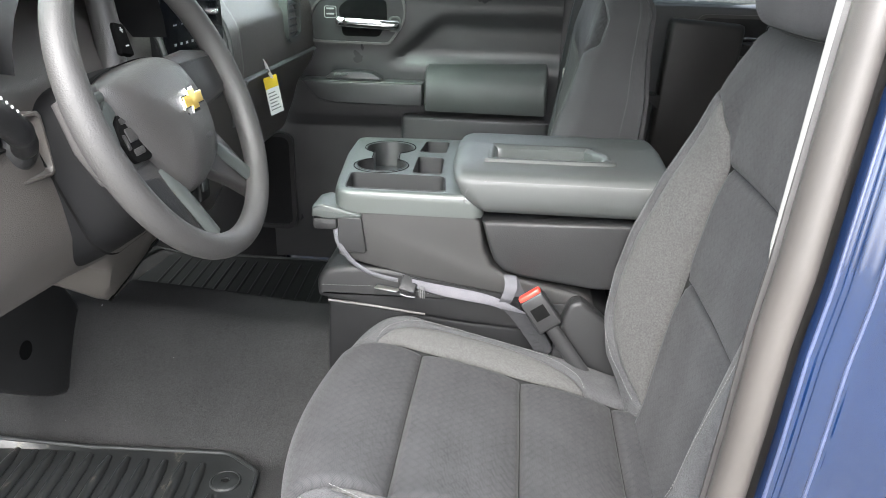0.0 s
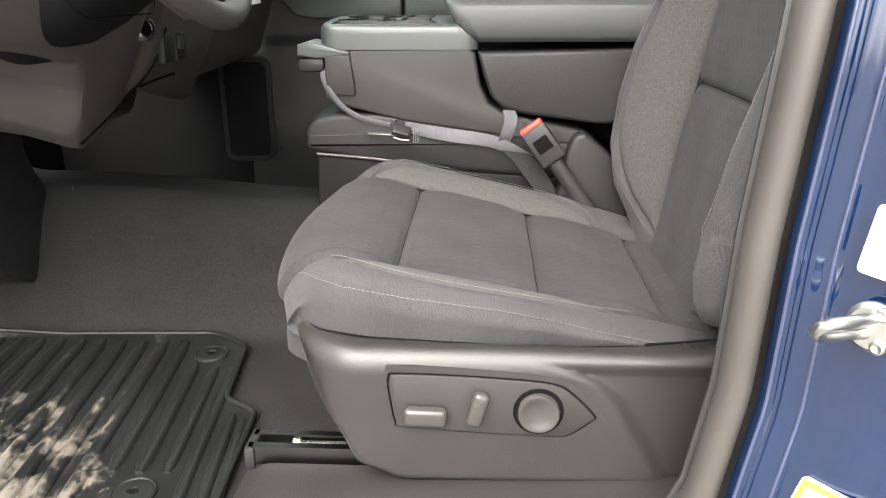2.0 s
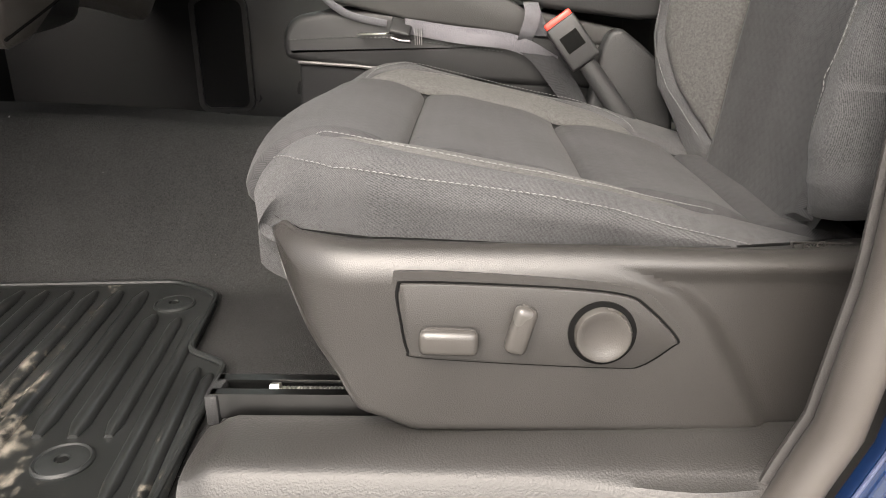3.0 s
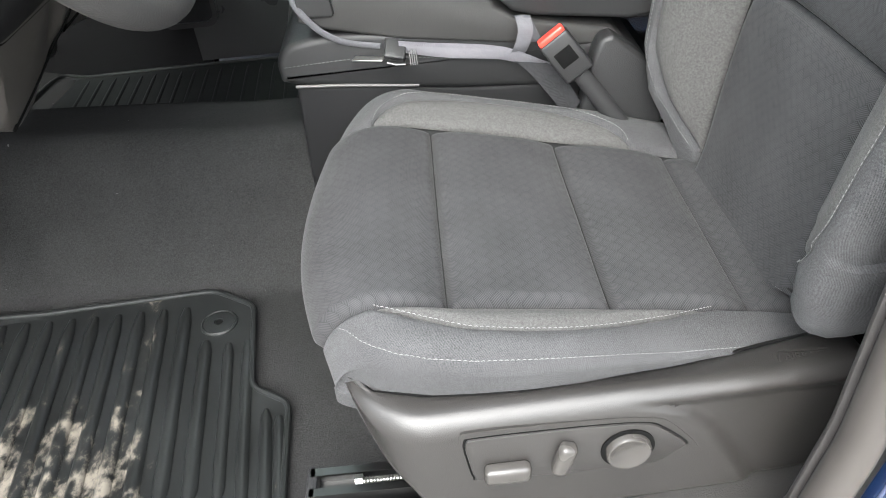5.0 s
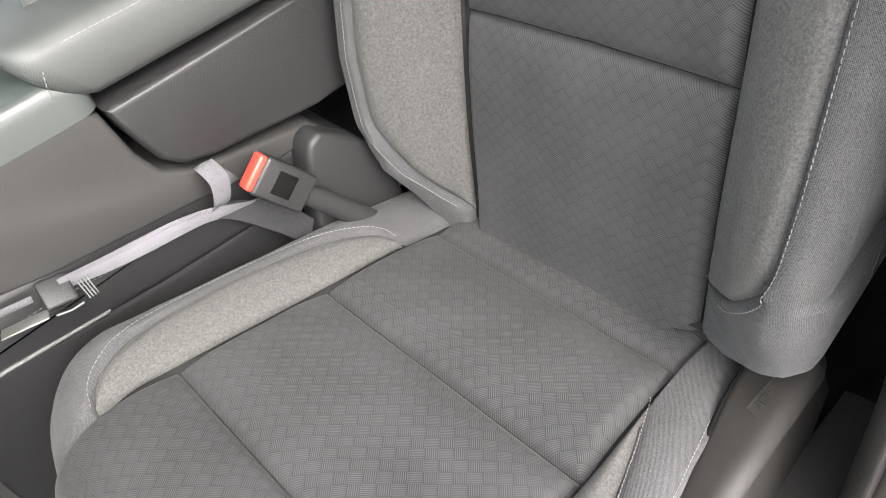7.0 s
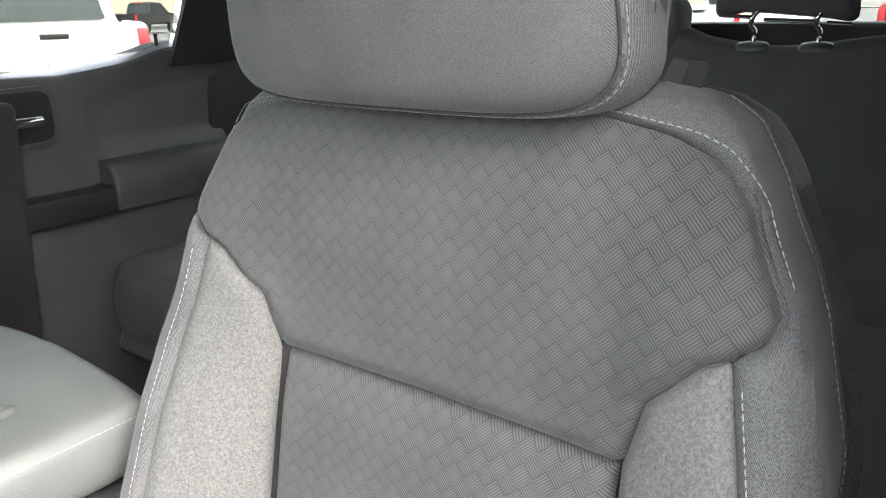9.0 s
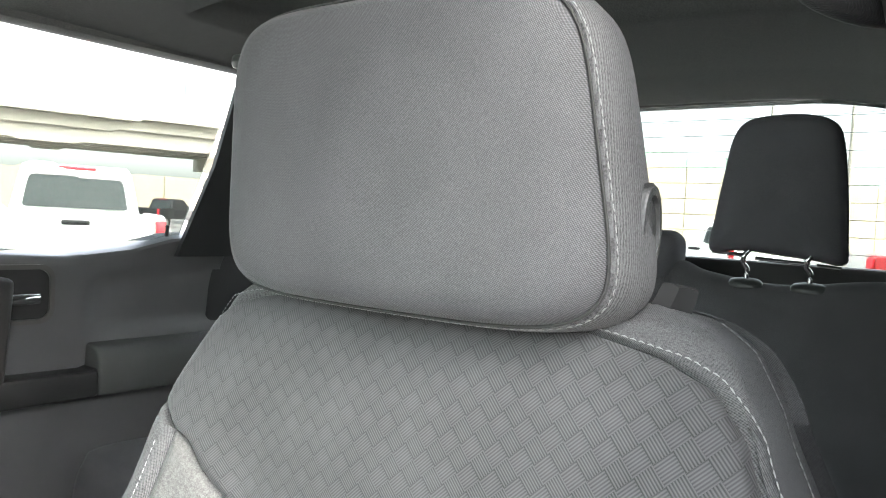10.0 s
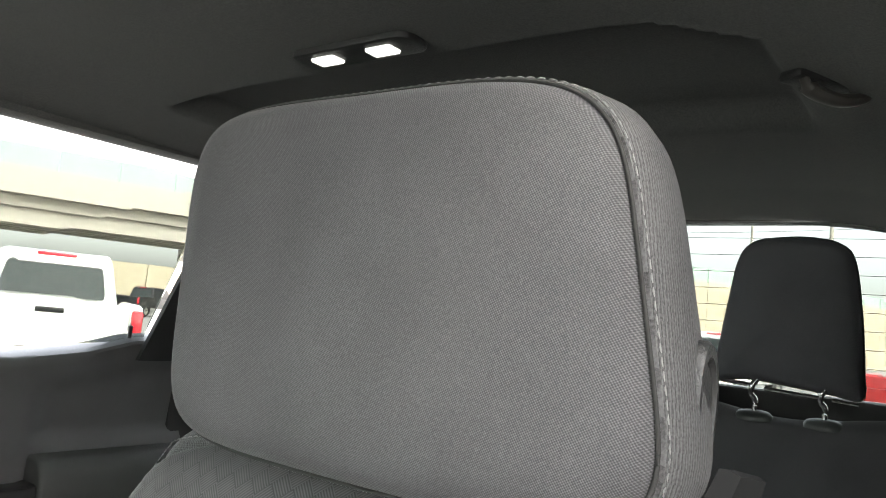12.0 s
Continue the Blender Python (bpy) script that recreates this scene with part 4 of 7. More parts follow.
def b_pillar():
    zs = [float(z) for z in np.linspace(-0.06, 1.2, 64)]
    pil = thing("b_pillar", (0.56, -0.08, -0.06), "blue painted door pillar with rubber seal and grey inner trim", "door pillar", kind="structure")
    trim = [(0.70, -0.055), (0.62, -0.040), (0.56, -0.034), (0.510, -0.036), (0.474, -0.045), (0.456, -0.057), (0.462, -0.066), (0.53, -0.070), (0.70, -0.075)]
    part("pillar_trim", sheet(loft_pillar([tuple(q) for q in spline(trim, 40, True)], zs), closed=True), PILLAR, pil, "grey moulded pillar trim")
    # the seal that runs round the door opening
    seal = [(0.470 + 0.0145 * math.cos(a) * (1.15 if math.cos(a) < 0 else 0.9), -0.083 + 0.021 * math.sin(a)) for a in [2 * math.pi * i / 16 for i in range(16)]]
    lip = [(0.4665, -0.0585), (0.4700, -0.0635), (0.482, -0.065), (0.482, -0.058), (0.474, -0.054)]
    bm = sheet(loft_pillar(seal, zs), closed=True)
    add_bm(bm, sheet(loft_pillar(lip, zs), closed=True))
    part("door_seal", bm, RUBBER, pil, "grey rubber door seal")
    metal = [(0.486, -0.098), (0.487, -0.108), (0.491, -0.113), (0.496, -0.113), (0.500, -0.118), (0.509, -0.121), (0.514, -0.127), (0.519, -0.128), (0.524, -0.133),
             (0.545, -0.160), (0.575, -0.185), (0.600, -0.197), (0.606, -0.214), (0.600, -0.232), (0.615, -0.246), (0.66, -0.252), (0.80, -0.258), (1.30, -0.262)]
    pts = spline(metal, 90)
    bm = sheet(loft_pillar([tuple(q) for q in pts], zs), flip=True)
    part("pillar_panel", bm, BLUE, pil, "glossy metallic blue door jamb")
    # pale strip of the belt guide
    bm = bmesh.new()
    pts = [(0.458 + body_shift(z)[0], -0.060 + body_shift(z)[1], z) for z in np.linspace(0.695, 1.12, 24)]
    tube(bm, pts, [0.003] + [0.0062 + 0.0002 * k for k in range(22)] + [0.003], 10, flat=0.5, up=(0.3, 1, 0))
    part("belt_guide_strip", bm, grained("pale_trim", (0.15, 0.15, 0.142), 0.5, 900, 0.0001), pil, "pale grey trim strip")
    # latch striker
    st = part("striker_plate", lathe(bmesh.new(), [(0.0, -0.004), (0.021, -0.004), (0.021, 0.0), (0.017, 0.004), (0.0, 0.004)], (0.532, -0.163, 0.352), (-0.75, -0.66, 0.0), 24), STEEL, pil, "zinc striker plate")
    bm = bmesh.new()
    tube(bm, spline([(0.530, -0.166, 0.362), (0.508, -0.183, 0.366), (0.486, -0.192, 0.367), (0.480, -0.186, 0.360), (0.486, -0.178, 0.352), (0.512, -0.170, 0.350), (0.530, -0.160, 0.346)], 30), 0.0052, 10)
    part("striker_loop", bm, STEEL, pil, "zinc striker loop")
    for dz in (-0.013, 0.014):
        bm = lathe(bmesh.new(), [(0.0, 0.003), (0.006, 0.003), (0.006, 0.007), (0.004, 0.008), (0.0, 0.006)], (0.538, -0.168, 0.352 + dz), (-0.75, -0.66, 0.0), 12)
        part("striker_bolt", bm, STEEL, pil)
    # sticker above the striker
    m = pose(0.536, -0.166, 0.420, 90, 8, -40)
    bm = bmesh.new()
    prism(bm, rrect(-0.020, 0.020, -0.028, 0.028, 0.004), "z", 0.001, 0.0018)
    bmesh.ops.transform(bm, matrix=m, verts=bm.verts)
    stk = part("warning_label", bm, WHITE, pil, "small white sticker")
    bm = bmesh.new()
    for k in range(3):
        prism(bm, rrect(-0.015, 0.013 - 0.004 * k, 0.004 + 0.007 * k, 0.006 + 0.007 * k, 0.0008), "z", 0.0019, 0.0022)
    bmesh.ops.transform(bm, matrix=m, verts=bm.verts)
    part("print_bars", bm, INK, stk)
    # larger label low on the jamb, white with a yellow border
    tx, up_ = Vector((0.61, -0.79, 0)).normalized(), Vector((0.268, -0.05, 0.96)).normalized()
    nz = tx.cross(up_).normalized()
    org = Vector((0.5165, -0.140, 0.210)) + 0.030 * tx - 0.056 * up_ + 0.004 * nz
    m = Matrix(((tx.x, up_.x, nz.x, org.x), (tx.y, up_.y, nz.y, org.y), (tx.z, up_.z, nz.z, org.z), (0, 0, 0, 1)))
    bm = bmesh.new()
    prism(bm, rrect(-0.030, 0.030, -0.045, 0.045, 0.003), "z", -0.004, 0.0006)
    bmesh.ops.transform(bm, matrix=m, verts=bm.verts)
    stk = part("tyre_label", bm, WHITE, pil, "white sticker with a yellow border")
    bm = bmesh.new()
    ring(bm, rrect(-0.0285, 0.0285, -0.0435, 0.0435, 0.002), rrect(-0.023, 0.023, -0.038, 0.038, 0.002), "z", 0.0005, 0.0010)
    bmesh.ops.transform(bm, matrix=m, verts=bm.verts)
    part("yellow_border", bm, YELLOW, stk)
    bm = bmesh.new()
    for k in range(5):
        prism(bm, rrect(-0.018, 0.016 - 0.003 * (k % 3), -0.028 + 0.012 * k, -0.0255 + 0.012 * k, 0.0008), "z", 0.0005, 0.0009)
    bmesh.ops.transform(bm, matrix=m, verts=bm.verts)
    part("print_bars", bm, INK, stk)
    # pale sealer beads along the jamb
    for bx, by in ((0.4885, -0.1105), (0.513, -0.1255)):
        line = [(bx + body_shift(z)[0], by + body_shift(z)[1], z) for z in zs]
        part("sealer_bead", tube(bmesh.new(), line, 0.0017, 8, up=(0, 1, 0)), BEAD, pil, "pale painted sealer bead")
    # hinge of the rear door, further out
    bm = bmesh.new()
    prism(bm, [tuple(p) for p in spline([(0.553, 0.545), (0.560, 0.572), (0.584, 0.592), (0.66, 0.602), (0.70, 0.60), (0.70, 0.535), (0.60, 0.534), (0.560, 0.537)], 40, True)], "y", -0.214, -0.196, 0.005)
    part("hinge_arm", bm, BLUE, pil, "blue painted door hinge")
    for hx, hz, hy in ((0.594, 0.571, -0.212), (0.571, 0.510, -0.197)):
        bm = bmesh.new()
        lathe(bm, [(0.017, -0.012), (0.017, 0.002), (0.011, 0.003), (0.0095, 0.003), (0.0095, 0.010), (0.0075, 0.011), (0.0045, 0.011), (0.0045, 0.005), (0.0, 0.005)], (hx, hy, hz), (-0.25, -1, 0), 18)
        part("hinge_bolt", bm, BLUE, pil, "blue painted hinge bolt")
    return pil


b_pillar()


def door_sill():
    s = thing("door_sill", (0.2, -0.06, 0.0), "grey grained plastic sill trim under the driver's seat", "sill trim", kind="structure")
    prof = [(0.020, 0.02), (0.020, 0.076), (0.012, 0.086), (-0.032, 0.088), (-0.056, 0.085), (-0.067, 0.074), (-0.078, 0.05), (-0.092, 0.0), (-0.105, -0.05), (-0.112, -0.09)]
    pts = spline(prof, 40)
    rows = []
    for k in range(60):
        x = -0.040 + 0.66 * k / 59
        end = smooth(k / 3.0)
        dip = 0.012 * math.exp(-((x - 0.36 - 0.5 * 0) / 0.06) ** 2)
        rows.append([(x - (0.006 * end if k < 4 else 0.0), y * 1.0 - dip * (1 if z < 0.08 else 0), (z - 0.012 * (1 - end)) if z > 0.05 else z) for y, z in pts])
    rows.insert(0, [(-0.036, y, -0.09) if z < 0.0 else (-0.034, y, -0.09) for y, z in pts])
    part("sill_cover", sheet(rows), SILL, s, "grained grey sill cover")
    bm = bmesh.new()
    for x0, x1, zz in ((-1.0, -0.045, -0.02), (-0.045, 1.9, -0.10)):
        rbox(bm, ((x0 + x1) / 2, -0.095, zz - 0.05), (x1 - x0, 0.10, 0.10), 0.01)
    part("rocker", bm, PLAST_D, s)
    return s


door_sill()


# floor mats
def ribbed_mat(name, outline, mat, rib_fn, label, edge_r=0.0042, z=0.022):
    t = thing(name, (np.mean([p[0] for p in outline]), np.mean([p[1] for p in outline]), 0.0), label, "floor mat", "rubber floor mats")
    bm = bmesh.new()
    cen = np.mean(np.array(outline), axis=0)
    top = [max(z + 0.002, floor_z(x, y) + 0.005) for x, y in outline]
    inn = [tuple(cen + (np.array(p) - cen) * (0.972, 0.962)) for p in outline]
    rings = [[bm.verts.new((x, y, 0.0)) for x, y in outline], [bm.verts.new((x, y, h)) for (x, y), h in zip(outline, top)], [bm.verts.new((x, y, z)) for x, y in inn]]
    for a, b in zip(rings, rings[1:]):
        for i in range(len(a)):
            bm.faces.new((a[i - 1], a[i], b[i], b[i - 1]))
    bm.faces.new(rings[2])
    bmesh.ops.recalc_face_normals(bm, faces=bm.faces)
    part("mat_sheet", bm, mat, t)
    bm = bmesh.new()
    tube(bm, [(x, y, h + 0.002) for (x, y), h in zip(outline, top)], edge_r, 8, True)
    part("raised_edge", bm, MAT_B, t, "raised black rubber rim")
    for a, b, r in rib_fn():
        bm = bmesh.new()
        n = 14
        line = [(a[0] + (b[0] - a[0]) * k / (n - 1), a[1] + (b[1] - a[1]) * k / (n - 1), z + 0.0005) for k in range(n)]
        tube(bm, line, [r * (0.5 if k in (0, n - 1) else 1) for k in range(n)], 10, flat=0.75)
        part("rib", bm, MAT_B if r < 0.005 else mat, t)
    return t


def rounded(points, r, n=6):
    """A closed outline with its corners rounded off."""
    out = []
    P = [np.array(p, float) for p in points]
    for i, p in enumerate(P):
        a, b = P[i - 1] - p, P[(i + 1) % len(P)] - p
        q = min(r, 0.45 * np.linalg.norm(a), 0.45 * np.linalg.norm(b))
        a, b = p + a / np.linalg.norm(a) * q, p + b / np.linalg.norm(b) * q
        for k in range(n):
            t = k / (n - 1)
            out.append(tuple((1 - t) ** 2 * a + 2 * t * (1 - t) * p + t * t * b))
    return out


MAT_OUT = rounded([(-0.74, 0.470), (-0.50, 0.490), (-0.252, 0.503), (-0.180, 0.456), (-0.158, 0.278), (-0.102, 0.243), (-0.086, -0.038), (-0.72, -0.038)], 0.017)


def driver_ribs():
    out = []
    # long parallel ribs that run slantwise across the foot well, broken off round the fasteners
    at = lambda x0, y: (x0 + 0.115 * (0.475 - y), y)  # noqa: E731
    for k in range(12):
        x0 = -0.255 - 0.0372 * k
        far, near = (0.385, 0.092) if k == 0 else (0.468, 0.092 if k == 1 else -0.018)
        out.append((at(x0, far), at(x0, near), 0.0105))
    for x0, far, near in ((-0.219, 0.375, 0.094), (-0.190, 0.380, -0.015), (-0.161, 0.236, -0.018), (-0.143, 0.222, -0.018)):
        out.append((at(x0, far), at(x0, near), 0.0085))
    return out


mat1 = ribbed_mat("floor_mat", MAT_OUT, MAT, driver_ribs, "black ribbed rubber driver's mat with dried mud on it", z=0.010)
for bx, by in ((-0.231, 0.425), (-0.200, 0.052)):
    bm = lathe(bmesh.new(), [(0.0, 0.0), (0.029, 0.0), (0.029, 0.004), (0.0265, 0.0062), (0.0245, 0.0048), (0.022, 0.0058), (0.010, 0.0066), (0.0075, 0.0066), (0.0068, 0.0035), (0.0, 0.0035)], (bx, by, 0.008), (0, 0, 1), 36)
    part("mat_fastener", bm, MAT_B, mat1, "round black mat fastener")
    bm = lathe(bmesh.new(), [(0.0, 0.0), (0.0052, 0.0), (0.0052, 0.0012), (0.0, 0.0012)], (bx, by, 0.0122), (0, 0, 1), 16)
    part("fastener_hole", bm, BLACK, mat1)

PM_OUT = [tuple(p) for p in spline([(-0.80, 0.94), (-0.45, 0.92), (-0.12, 0.93), (-0.09, 0.98), (-0.09, 1.36), (-0.14, 1.44), (-0.70, 1.45), (-0.84, 1.40)], 80, True)]


def passenger_ribs():
    return [((-0.16 - 0.035 * k, 0.955), (-0.19 - 0.035 * k, 1.425), 0.0045) for k in range(17)]


ribbed_mat("floor_mat", PM_OUT, MAT_B, passenger_ribs, "clean black ribbed rubber passenger mat", z=0.016)


# ---------- doors, roof and glass ----------
def side_y(z, inner=True):
    """Cab side (passenger): y of the inner trim at height z."""
    return 2 * CAB_Y - interp(z, [(0.0, -0.065), (0.45, -0.070), (0.80, -0.045), (1.2, 0.10)])


def window_pane(name, corners, thick=0.004):
    bm = bmesh.new()
    a = [Vector(c) for c in corners]
    n = (a[1] - a[0]).cross(a[2] - a[0]).normalized() * thick
    v0 = [bm.verts.new(p) for p in a]
    v1 = [bm.verts.new(p + n) for p in a]
    bm.faces.new(v0)
    bm.faces.new(v1[::-1])
    k = len(a)
    for i in range(k):
        bm.faces.new((v0[i], v1[i], v1[(i + 1) % k], v0[(i + 1) % k]))
    bmesh.ops.recalc_face_normals(bm, faces=bm.faces)
    return bm


def door_panel_rows(x0, x1, zs, bulge):
    rows = []
    for z in zs:
        rows.append([(x, side_y(z) + bulge(x, z), z) for x in np.linspace(x0, x1, 60)])
    return rows


def front_passenger_door():
    d = thing("door_1", (-0.02, 1.47, 0.0), "closed passenger front door with dark trim, armrest and chrome handle", "car door", kind="structure")
    zs = [float(z) for z in np.linspace(0.02, 0.84, 60)]

    def bulge(x, z):
        low = 0.010 * smooth((0.47 - z) / 0.02)
        scoop = 0.020 * smooth((z - 0.61) / 0.05) * smooth((0.765 - z) / 0.03) * smooth((x + 0.095 - 1.19 * max(0.0, z - 0.645)) / 0.035)
        shelf = -0.030 * smooth((0.50 - z) / 0.015) * smooth((z - 0.455) / 0.02) * smooth((x + 0.03) / 0.05)
        return low + scoop + shelf
    part("door_panel", sheet(door_panel_rows(-0.46, 0.375, zs, bulge), flip=False), DOORT, d, "dark moulded door trim")
    bm = bmesh.new()
    rbox(bm, (-0.075, 1.545, 0.40), (0.83, 0.06, 0.86), 0.01)
    part("door_skin", bm, BLUE, d, "blue painted outer skin")
    # padded armrest with a chamfered nose
    bm = bmesh.new()
    prism(bm, [(1.475, 0.500), (1.402, 0.508), (1.396, 0.520), (1.398, 0.575), (1.412, 0.612), (1.430, 0.628), (1.475, 0.640)], "x", 0.008, 0.345, 0.008, 3)
    for v in bm.verts:
        if v.co.x < 0.03:
            v.co.y += 0.018 * (0.03 - v.co.x) / 0.022
            v.co.z -= 0.010 * (0.03 - v.co.x) / 0.022 if v.co.z > 0.55 else 0
    part("armrest", bm, VINYL, d, "padded dark vinyl armrest")
    bm = bmesh.new()
    prism(bm, [(-0.335, 0.583), (-0.31, 0.5835), (0.004, 0.583), (0.006, 0.578), (0.006, 0.525), (0.002, 0.521), (-0.24, 0.522), (-0.285, 0.530), (-0.315, 0.560)], "y", 1.402, 1.475, 0.005, 3)
    part("pull_rail", bm, DOORT, d, "satin dark pull rail")
    # thin paler tube paints the highlight on the rail's top edge
    bm = bmesh.new()
    tube(bm, [(-0.325, 1.403, 0.5835), (0.004, 1.403, 0.5835)], 0.0016, 8)
    part("pull_rail_highlight", bm, PLAST_G, d)
    # switch pod
    bm = bmesh.new()
    prism(bm, [tuple(p) for p in spline([(-0.260, 0.584), (-0.255, 0.600), (-0.235, 0.607), (-0.15, 0.607), (-0.125, 0.598), (-0.118, 0.584)], 24, True)], "y", 1.418, 1.455, 0.004)
    pod = part("switch_pod", bm, DOORT, d, "window switch pod")
    for k in range(2):
        bm = bmesh.new()
        rbox(bm, (-0.233 + 0.022 * k, 1.417, 0.600), (0.016, 0.008, 0.007), 0.002)
        part("window_switch", bm, PLAST_G, pod)
    # handle in its bezel
    yb = side_y(0.735) - 0.004
    o = [tuple(p) for p in rounded([(-0.318, 0.745), (-0.300, 0.784), (-0.276, 0.806), (-0.052, 0.808), (-0.045, 0.765), (-0.053, 0.735), (-0.092, 0.679), (-0.312, 0.682)], 0.012, 6)]
    cen = np.array((-0.182, 0.742))
    i1 = [tuple(cen + (np.array(p) - cen) * (0.955, 0.91)) for p in o]
    bm = bmesh.new()
    ring(bm, o, i1, "y", yb + 0.004, yb - 0.006)
    bez = part("handle_bezel", bm, PLAST, d, "satin dark handle bezel")
    bm = bmesh.new()
    prism(bm, i1, "y", yb - 0.001, yb + 0.003)
    part("bezel_plate", bm, PLAST_D, bez)
    # flat black plate stands for the shade in the handle's hollow
    bm = bmesh.new()
    prism(bm, rounded([(-0.232, 0.775), (-0.205, 0.797), (-0.100, 0.797), (-0.098, 0.742), (-0.120, 0.700), (-0.222, 0.700)], 0.012, 5), "y", yb - 0.002, yb + 0.01)
    part("handle_shade", bm, BLACK, bez, "black plate for the shaded hollow behind the handle")
    bm = bmesh.new()
    pts = [(-0.212, yb - 0.012, 0.738), (-0.20, yb - 0.018, 0.738), (-0.12, yb - 0.019, 0.735), (-0.085, yb - 0.016, 0.733), (-0.066, yb - 0.010, 0.733)]
    tube(bm, spline([(-0.236, yb - 0.012, 0.740)] + pts, 24), [0.010] + [0.0135] * 22 + [0.012], 14, flat=0.75, up=(0, 1, 0))
    part("lever", bm, CHROME, bez, "chrome door lever")
    bm = bmesh.new()
    ring(bm, rrect(-0.094, -0.060, 0.714, 0.756, 0.012), rrect(-0.090, -0.064, 0.719, 0.751, 0.009), "y", yb - 0.001, yb - 0.007)
    part("lever_collar", bm, PLAST_G, bez)
    bm = bmesh.new()
    ring(bm, rrect(-0.272, -0.238, 0.746, 0.778, 0.006), rrect(-0.2705, -0.2395, 0.7475, 0.7765, 0.005), "y", yb - 0.001, yb - 0.003)
    rbox(bm, (-0.255, yb - 0.0025, 0.771), (0.022, 0.002, 0.004), 0.0008)
    rbox(bm, (-0.255, yb - 0.0025, 0.757), (0.022, 0.002, 0.004), 0.0008)
    part("lock_switch", bm, INK, bez, "lock switch outline")
    # lower pocket panel with rounded frame
    yk = side_y(0.25) + 0.003
    bm = bmesh.new()
    ring(bm, rrect(-0.535, -0.385, 0.115, 0.415, 0.03), rrect(-0.522, -0.398, 0.128, 0.402, 0.022), "y", yk + 0.004, yk - 0.010)
    part("speaker_frame", bm, PLAST_D, d, "dark speaker frame")
    bm = bmesh.new()
    prism(bm, rrect(-0.522, -0.398, 0.128, 0.402, 0.022), "y", yk - 0.002, yk + 0.006)
    part("speaker_grille", bm, HOOD, d, "black speaker grille")
    bm = bmesh.new()
    rbox(bm, (0.15, side_y(0.34) - 0.014, 0.345), (0.42, 0.034, 0.29), 0.016, None, 4)
    part("map_pocket", bm, DOORT, d, "dark door pocket")
    win = part("window_glass", window_pane("w", [(-0.46, side_y(0.84) + 0.02, 0.84), (0.36, side_y(0.84) + 0.02, 0.84), (0.36, side_y(1.17) + 0.02, 1.17), (-0.15, side_y(1.17) + 0.02, 1.17)]), GLASS, d, "clear door glass", False)
    win.visible_shadow = False
    return d


front_passenger_door()


